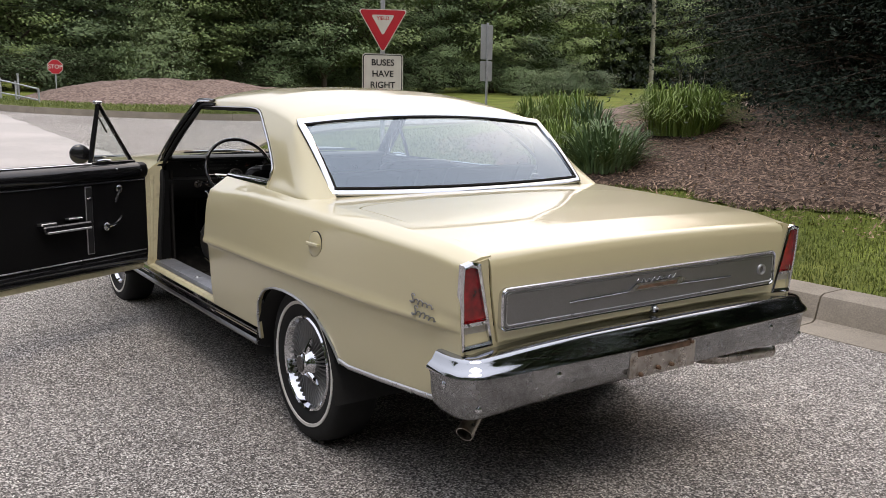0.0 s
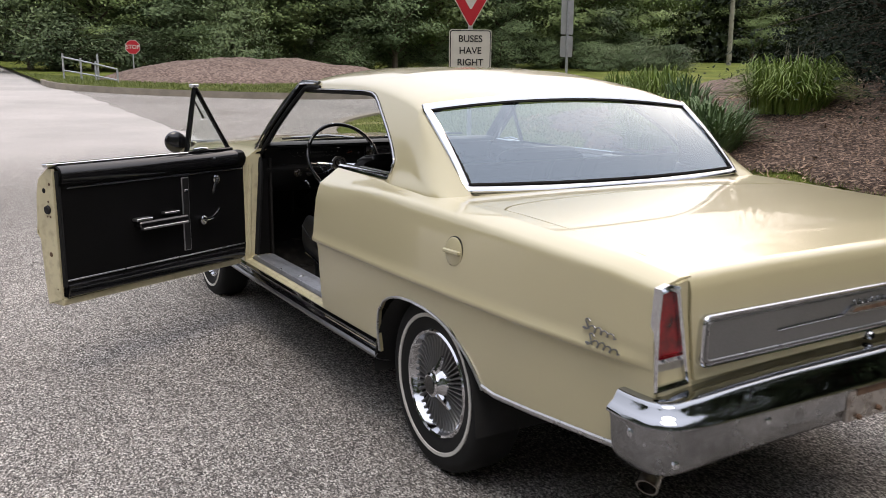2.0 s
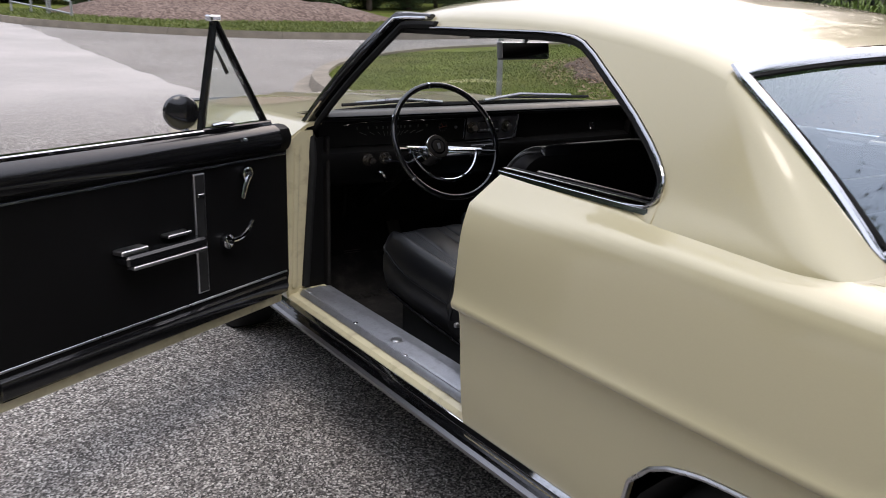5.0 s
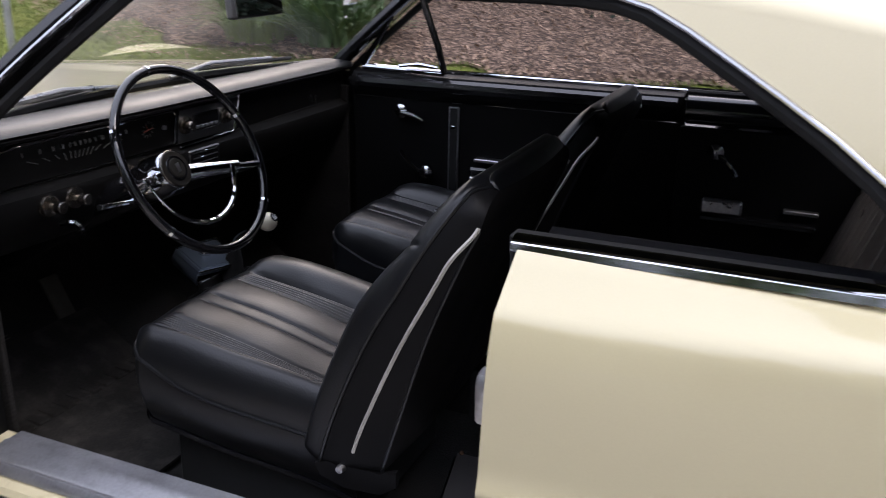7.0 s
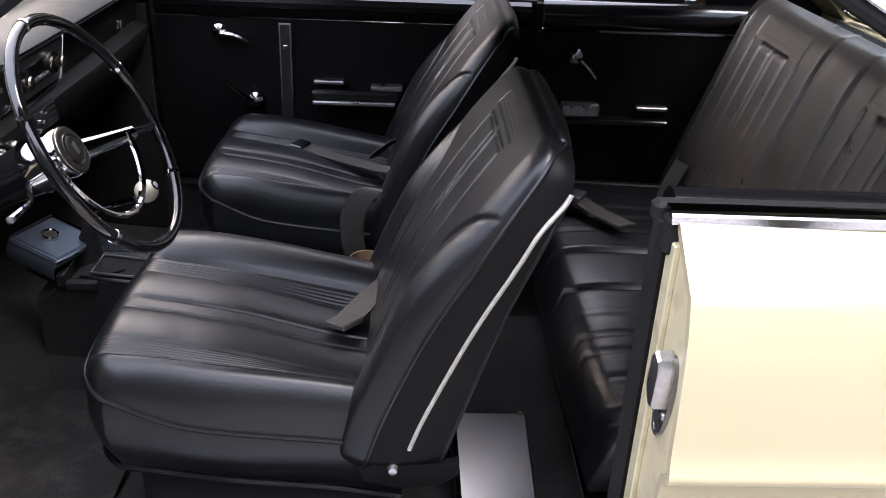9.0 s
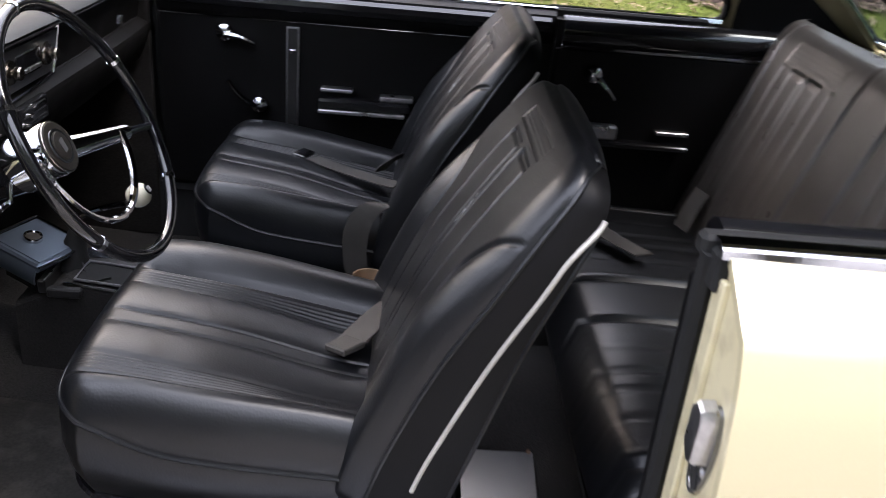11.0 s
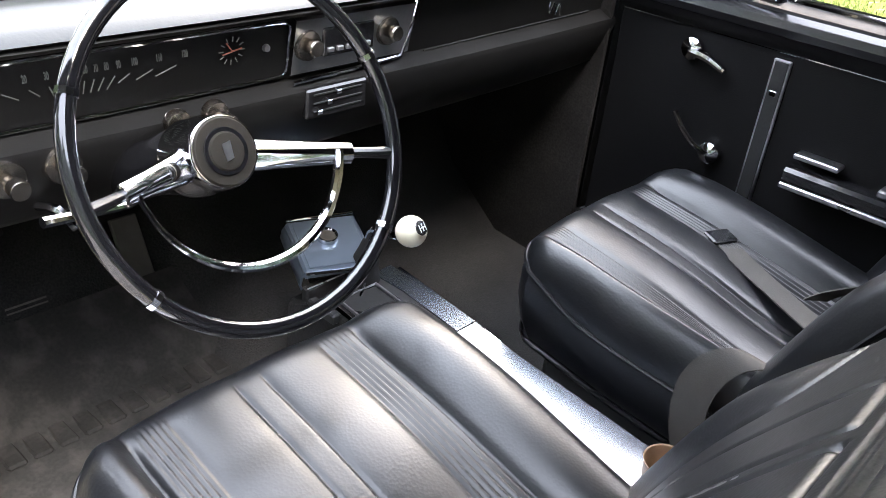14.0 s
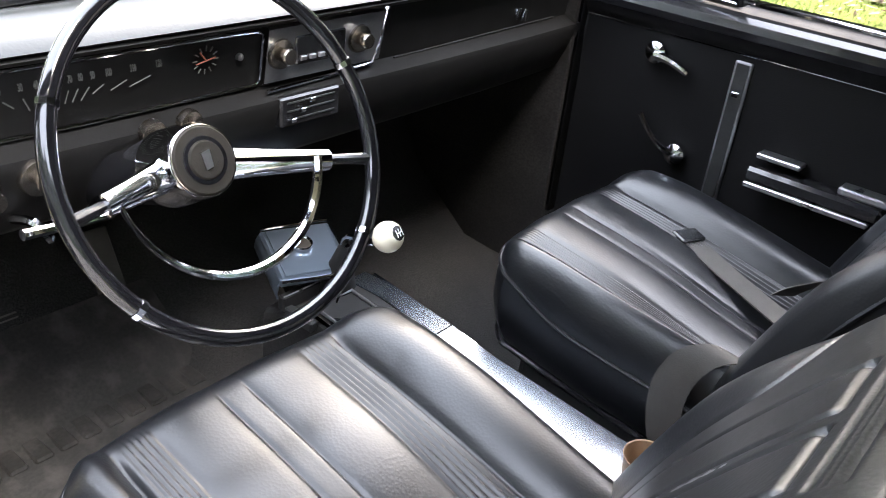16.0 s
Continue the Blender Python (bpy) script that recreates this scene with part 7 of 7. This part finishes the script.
kq = Matrix.Translation(KC) @ kd.to_track_quat("Z", "Y").to_matrix().to_4x4()
part("shift_knob", Shape().lathe([(0.0, 0.0240)] + [(0.0240 * math.sin(a), 0.0240 * math.cos(a)) for a in [math.pi * k / 16 for k in range(1, 17)]], kq, 32), IVORY, lever, "ivory ball knob")
part("knob_disc", Shape().lathe([(0, 0.0247), (0.0105, 0.0230), (0.0115, 0.0212)], kq, 24), SHINY, lever)
for pts in (((-0.006, -0.006), (-0.006, 0.006)), ((0.006, -0.006), (0.006, 0.006)), ((0, -0.006), (0, 0.006)), ((-0.006, 0), (0.006, 0))):
    part("shift_pattern", Shape().tube([kq @ Vector((x, y, 0.0244)) for x, y in pts], 0.0008, 4), WHITE, lever)

# ---- seats ----
def pillow(t, p=6.0):
    return max(0.0, 1 - abs(t) ** p) ** (1 / 2.6)


def notch(d, width, depth):
    return depth * math.exp(-((d / width) ** 2))


def ribs(a, lo, step, count, depth):
    return sum(notch(a - lo - step * k, 0.0020, depth) for k in range(count))


SEAM = 0.166  # from a seat's middle to the seam along its bolster


def pleats(v):
    """Depth of the stitched lines across a cushion; v in metres from its middle."""
    a = abs(v)
    return notch(a - SEAM, 0.0055, 0.013) + notch(a - 0.112, 0.003, 0.0030) + ribs(a, 0.120, 0.0080, 5, 0.0030) + notch(a - 0.019, 0.0030, 0.0038)


def across(hw):
    marks = [0.0, 0.007, 0.0125, 0.0155, 0.0175, 0.019, 0.0205, 0.0225, 0.026, 0.04, 0.06, 0.08, 0.10, 0.108, 0.1105, 0.113, 0.1155] + [0.1172 + 0.0016 * k for k in range(23)] + [0.155, 0.159, 0.1625, 0.166, 0.1695, 0.173, 0.178, 0.19, 0.205, 0.22, 0.232, 0.242, 0.250, 0.256, 0.260, 0.2625, hw]
    return [-q for q in reversed(marks[1:])] + marks


def roll(d, r):
    """Height from 0 at an edge to 1 at r inside it, rounded like a cushion's."""
    q = min(1.0, max(0.0, d / r))
    return math.sqrt(max(0.0, 1 - (1 - q) ** 2))


def bucket_seat(yc, label, shift):
    hw = 0.264
    vs = across(hw)
    us = [0, 0.04, 0.1, 0.18, 0.26, 0.34, 0.42, 0.5, 0.58, 0.65, 0.71, 0.76, 0.80, 0.835, 0.865, 0.89, 0.91, 0.93, 0.948, 0.963, 0.976, 0.986, 0.994, 1.0]
    rows = []
    for u in us:
        row = []
        for pv in vs:
            v = pv + shift * (1 - (pv / hw) ** 4)
            t = abs(v) / hw
            front = 1.700 - 0.014 * t * t - 0.040 * t**10
            x = lerp(1.19, front, u)
            w = 0.93 + 0.08 * smooth(u, 0.1, 0.7) - 0.025 * u
            side, ahead = (hw - abs(v)), (front - x)
            edge = roll(side, 0.048) * roll(ahead, 0.040)
            under = 0.505 + 0.075 * (x - 1.19) / 0.52
            seam = under + 0.040 * smooth(x, 1.52, 1.70)
            puff = 0.026 * smooth(abs(pv), SEAM, 0.205) * (1 - 0.4 * smooth(u, 0.75, 1))
            sag = 0.020 * math.exp(-((u - 0.22) / 0.28) ** 2) * (1 - smooth(abs(pv), 0.10, SEAM))
            swell = 0.004 * max(0.0, 1 - ((abs(pv) - 0.062) / 0.048) ** 2)
            z = seam + (under - seam + 0.064 + 0.008 * math.sin(u * 2.4) + puff + swell - sag) * edge
            z -= pleats(pv) * smooth(u, 0.0, 0.03) * (1 - smooth(u, 0.86, 0.975))
            row.append((x, yc + v * w, z))
        rows.append(row)
    seat = part("front_seat", Shape().grid(rows), VINYL, car, label, sharp=0)
    loop = [r[0] for r in rows] + rows[-1][1:-1] + [r[-1] for r in reversed(rows)]
    mid = Vector((1.42, yc, 0))

    def ring(drop, inset):
        out = []
        for p in loop:
            p = Vector(p)
            d = Vector((p.x - mid.x, p.y - mid.y, 0))
            d = d.normalized()
            if p.x < 1.22:
                d.x = 0
            out.append(p - d * inset - Vector((0, 0, drop * (1 + 0.38 * smooth(p.x, 1.52, 1.70)))))
        return out

    part("seat_side", Shape().grid([ring(0.0, 0.001), ring(0.02, -0.004), ring(0.05, -0.005), ring(0.08, 0.003), ring(0.105, 0.018)]), VINYL, seat, sharp=0)
    part("cushion_piping", Shape().tube(ring(0.001, -0.0015), 0.0038, 6), VINYL, seat)
    part("lower_piping", Shape().tube(ring(0.106, 0.013), 0.006, 6), SHINY, seat)
    part("seat_base", Shape().box((1.22, yc - 0.21, 0.27), (1.63, yc + 0.21, 0.44), 0.02), UNDER, seat)
    # the back
    n = 130
    front = curve_points([(x, 0, z) for x, z in ((1.292, 0.485), (1.256, 0.60), (1.187, 0.76), (1.104, 0.895), (1.036, 0.985), (0.993, 1.026))], n)
    rear = curve_points([(x, 0, z) for x, z in ((1.120, 0.485), (1.085, 0.60), (1.035, 0.76), (0.985, 0.885), (0.955, 0.955), (0.950, 0.998))], n)

    def width(s):
        return hw * (1 - 0.09 * smooth(s, 0.55, 1.0) - 0.20 * max(0, (s - 0.80) / 0.20) ** 2.4 - 0.04 * max(0, 1 - s / 0.06) ** 2)

    def bolster(s):
        """The seam beside the bolster, which turns out to the edge at the shoulder."""
        return SEAM + (hw + 0.06 - SEAM) * smooth(s, 0.48, 0.80)

    def relief(s, v):
        a, q = abs(v), bolster(s)
        d = notch(a - q, 0.005, 0.0055) * smooth(s, 0.02, 0.05)
        d -= 0.016 * smooth(a, q, q + 0.05) * (1 - smooth(s, 0.40, 0.66))
        # two raised panels with stepped tops, ribs above them
        low = smooth(s, 0.16, 0.30)
        for top, v0, v1 in ((0.735, 0.014, 0.098),):
            if s < top + 0.006:
                d += low * 0.0036 * (math.exp(-((a - v1) / 0.0036) ** 2) + math.exp(-((a - v0) / 0.0036) ** 2))
            if v0 - 0.003 < a < v1 + 0.003:
                d += 0.0042 * math.exp(-((s - top) / 0.008) ** 2)
        if a < 0.115:
            d += sum(0.0026 * math.exp(-((s - 0.785 - 0.018 * k) / 0.0058) ** 2) for k in range(4))
        return d

    frows, brows = [], []
    vb = [-hw + 2 * hw * k / 220 for k in range(221)]
    ss = [k / (n - 1) for k in range(n)]
    fine = ss

    def at(line, s):
        k = min(n - 2, int(s * (n - 1)))
        return line[k].lerp(line[k + 1], s * (n - 1) - k), (line[k + 1] - line[k]).normalized()

    for s in fine:
        f, tang = at(front, s)
        b, _ = at(rear, s)
        nrm = Vector((tang.z, 0, -tang.x))
        w = width(s)
        row = []
        for v in vb:
            t = v / hw
            d = -min(0.040, 0.30 * (f - b).length) * (1 - roll(hw - abs(v), 0.05)) - 0.010 * (1 - t * t) * (1 - s)
            d -= relief(s, v) * min(1.0, (hw - abs(v)) / 0.012)
            d -= 0.012 * smooth(s, 0.9, 1.0) ** 2
            row.append(f + nrm * d + Vector((0, yc + t * w, 0)))
        frows.append(row)
        brows.append([b + Vector((0.012 * t * t, yc + t * w * 0.985, 0)) for t in (-1, -0.9, -0.5, 0, 0.5, 0.9, 1)])
    part("backrest", Shape().grid(frows), VINYL, seat, sharp=0)
    part("back_shell", Shape().grid(brows), VINYL_FLAT, seat, thick=0.006)
    crown = []
    for j, v in enumerate(vb):
        t = v / hw
        a = frows[-1][j]
        b = rear[-1] + Vector((0.012 * t * t, yc + t * width(1.0) * 0.985, 0))
        crown.append([a, a.lerp(b, 0.25) + Vector((0, 0, 0.012 * pillow(t, 4))), a.lerp(b, 0.6) + Vector((0, 0, 0.014 * pillow(t, 4))), b])
    part("back_crown", Shape().grid(crown), VINYL, seat, sharp=0)
    last = len(fine) - 1
    for sg in (1, -1):
        j = -1 if sg > 0 else 0
        rows = [[frows[k][j], frows[k][j].lerp(brows[k][j], 0.33) + Vector((0, sg * 0.006, 0)), frows[k][j].lerp(brows[k][j], 0.66) + Vector((0, sg * 0.006, 0)), brows[k][j]] for k in range(last + 1)]
        part("back_side", Shape().grid(rows), VINYL_FLAT, seat)
        line = [frows[k][j].lerp(brows[k][j], min(0.97, 0.50 + 0.22 * smooth(fine[k], 0.1, 0.62) + 0.25 * smooth(fine[k], 0.60, 0.80))) + Vector((0, sg * 0.006, 0)) for k in range(last + 1) if 0.09 < fine[k] < 0.80]
        part("side_piping", Shape().tube(line, 0.0038, 6), PIPING, seat, "silver piping along the back's side")
        part("edge_welt", Shape().tube([r[0] + Vector((0, sg * 0.001, 0)) for r in rows], 0.0038, 6), VINYL, seat)
        part("rear_welt", Shape().tube([r[3] for r in rows if r[3].z < 0.95], 0.0034, 6), VINYL, seat)
        part("bottom_welt", Shape().tube([rows[0][k] for k in range(4)], 0.004, 6), VINYL, seat)
        hinge = [(1.10, 0.500), (1.13, 0.488), (1.23, 0.490), (1.262, 0.478), (1.25, 0.455), (1.20, 0.442), (1.13, 0.448), (1.10, 0.47)]
        part("hinge_cover", Shape().prism([(x, yc + sg * 0.252, z) for x, z in hinge], (0, sg * 0.012, 0)), VINYL_FLAT, seat)
        part("hinge_knob", Shape().lathe([(0, 0.014), (0.007, 0.012), (0.009, 0)], Matrix.Translation((1.205, yc + sg * 0.264, 0.484)) @ pose(0, 0, 0, -90 * sg, 0, 0), 10), STEEL, seat)
    badge = []
    for k in range(9):
        f, tang = at(front, 0.50 + 0.011 * k)
        badge.append(f + Vector((tang.z, 0, -tang.x)) * (-0.001 - 0.005 * (1 - fine[k])) + Vector((0, yc, 0)))
    part("back_badge", Shape().tube(badge, [0.0025, 0.004, 0.003, 0.0045, 0.003, 0.0045, 0.003, 0.004, 0.0025], 6, flat=0.5), STEEL, seat, "small bright script badge")
    return seat


bucket_seat(0.36, "black vinyl driver's bucket seat with pleats and silver piping", 0.034)
bucket_seat(-0.405, "black vinyl passenger bucket seat with pleats and silver piping", 0.046)

# rear bench
vs = [-0.60 + 1.2 * k / 120 for k in range(121)]


def bench_pleat(v):
    d = 0.0
    for c in (-0.31, 0.31):
        a = abs(v - c)
        d += 0.012 * math.exp(-((a - 0.22) / 0.008) ** 2) + 0.004 * math.exp(-((a - 0.115) / 0.006) ** 2) + 0.004 * math.exp(-((a - 0.03) / 0.006) ** 2)
        for k in range(3):
            d += 0.003 * math.exp(-((a - 0.14 - 0.02 * k) / 0.005) ** 2)
    return d


rows = []
for i in range(15):
    u = i / 14
    rows.append([(lerp(0.40, 0.885, u) - 0.012 * (abs(v) / 0.6) ** 4, YC + v, 0.40 + (0.125 - 0.015 * (1 - u)) * pillow(max(0, (u - 0.45) / 0.55), 5) ** 0.7 * pillow(v / 0.6, 14) ** 0.5 - bench_pleat(v) * (1 - smooth(u, 0.9, 1))) for v in vs])
bench = part("rear_seat", Shape().grid(rows), VINYL, car, "black pleated vinyl rear bench", sharp=70)
part("bench_front", Shape().grid([[(0.885 - o, YC + v, z) for v in (-0.6, -0.3, 0, 0.3, 0.6)] for o, z in ((0.0, 0.402), (0.01, 0.36), (0.05, 0.26))]), CARPET, bench)
def bench_relief(u, v):
    """Stitched lines of the bench back: two stepped panels with ribs above, and the long seams."""
    d = 0.0
    for c in (-0.30, 0.30):
        a = abs(v - c)
        d += 0.009 * math.exp(-((a - 0.22) / 0.006) ** 2)
        low = smooth(u, 0.12, 0.3)
        if u < 0.846:
            d += low * 0.0042 * (math.exp(-((a - 0.012) / 0.005) ** 2) + math.exp(-((a - 0.078) / 0.005) ** 2) + math.exp(-((a - 0.135) / 0.005) ** 2))
        if 0.009 < a < 0.081:
            d += 0.0055 * math.exp(-((u - 0.842) / 0.008) ** 2)
        if a < 0.135:
            d += sum(0.0034 * math.exp(-((u - 0.875 - 0.020 * k) / 0.006) ** 2) for k in range(4))
    return d


rows = []
vs = [-0.60 + 1.2 * k / 260 for k in range(261)]
for i in range(111):
    u = i / 110
    x, z = lerp(0.505, 0.312, u), lerp(0.46, 1.04, u)
    rows.append([(x + 0.035 * (pillow(v / 0.6, 12) - 1) + 0.05 * (pillow(max(0, (u - 0.6) * 2.5), 6) - 1) - bench_relief(u, v), YC + v, z) for v in vs])
# highlights on the back come from the lightened vinyl colour
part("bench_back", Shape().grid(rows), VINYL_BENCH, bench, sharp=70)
part("parcel_shelf", Shape().box((-0.02, YC - 0.66, 0.945), (0.27, YC + 0.66, 0.962), 0.006), VINYL_FLAT, car)
part("shelf_back", Shape().box((-0.03, YC - 0.70, 0.40), (0.05, YC + 0.70, 0.945), 0.01), UNDER, car)


# belts: flat webbing ribbons
def webbing(pts, width, side, name="seat_belt", n=24):
    line = curve_points(pts, n)
    side = Vector(side).normalized() * width / 2
    return part(name, Shape().grid([[p - side, p, p + side] for p in line]), BELT, car, "dark grey lap belt webbing", thick=0.0025)


webbing([(1.235, -0.21, 0.60), (1.27, -0.175, 0.628), (1.305, -0.145, 0.618), (1.325, -0.130, 0.57), (1.322, -0.128, 0.50), (1.305, -0.132, 0.44)], 0.055, (1.0, 0.1, 0.15))
webbing([(1.225, 0.22, 0.60), (1.255, 0.27, 0.597), (1.285, 0.325, 0.590), (1.30, 0.355, 0.587)], 0.048, (0.75, -0.55, 0.0))
webbing([(1.245, -0.37, 0.60), (1.30, -0.41, 0.594), (1.40, -0.455, 0.602), (1.485, -0.495, 0.612)], 0.046, (0.4, 0.9, 0.0))
webbing([(1.235, -0.50, 0.64), (1.275, -0.485, 0.615), (1.295, -0.46, 0.600)], 0.046, (0.6, 0.8, 0.1))
part("belt_buckle", Shape().box((-0.022, -0.028, -0.006), (0.022, 0.028, 0.006), 0.004, Matrix.Translation((1.302, 0.362, 0.592)) @ pose(0, 0, 0, 6, 4, -35)), BELT, car)
part("belt_buckle", Shape().box((-0.018, -0.026, -0.006), (0.018, 0.026, 0.006), 0.004, Matrix.Translation((1.49, -0.497, 0.617)) @ pose(0, 0, 0, 0, -6, -25)), SHINY, car)
webbing([(1.18, 0.66, 0.30), (1.32, 0.665, 0.33), (1.42, 0.655, 0.29), (1.50, 0.63, 0.275)], 0.048, (0.3, 1.0, 0.3))
webbing([(0.80, -0.40, 0.535), (0.765, -0.34, 0.55), (0.72, -0.27, 0.545), (0.66, -0.2, 0.54)], 0.05, (1.0, 0.4, 0.0))
webbing([(0.52, -0.40, 0.53), (0.50, -0.42, 0.57), (0.47, -0.44, 0.62)], 0.048, (0.5, -1.0, 0.1))
part("belt_buckle", Shape().box((-0.03, -0.024, -0.007), (0.03, 0.024, 0.007), 0.004, Matrix.Translation((0.77, -0.345, 0.557)) @ pose(0, 0, 0, 0, 0, 60)), SATIN, car)

# loose things in the car
cup = thing("paper_cup", "tan brown paper cup standing on the console", "cup", (1.285, 0.0, 0.4730))
part("cup_wall", Shape().lathe([(0.027, 0.0), (0.033, 0.064), (0.0345, 0.066), (0.0325, 0.065), (0.021, 0.004), (0.0, 0.004)], Matrix.Translation((1.285, 0.0, 0.4730)), 28), TAN, cup)
case_m = Matrix.Translation((1.022, 0.42, 0.308)) @ pose(0, 0, 0, -28, -4, 6)
box_o = thing("metal_box", "flat silver metal box on the rear floor", "box", (1.022, 0.41, 0.255))
part("box_body", Shape().box((-0.075, -0.105, -0.01), (0.075, 0.105, 0.03), 0.010, case_m), CASE, box_o)
part("box_lid", Shape().box((-0.069, -0.099, 0.030), (0.069, 0.099, 0.034), 0.003, case_m), CASE, box_o)
for x, y in ((-0.06, -0.10), (0.06, -0.10)):
    part("box_rivet", Shape().lathe([(0, 0.003), (0.004, 0.002), (0.005, 0)], case_m @ Matrix.Translation((x, y, 0.034)), 8), RUST, box_o)
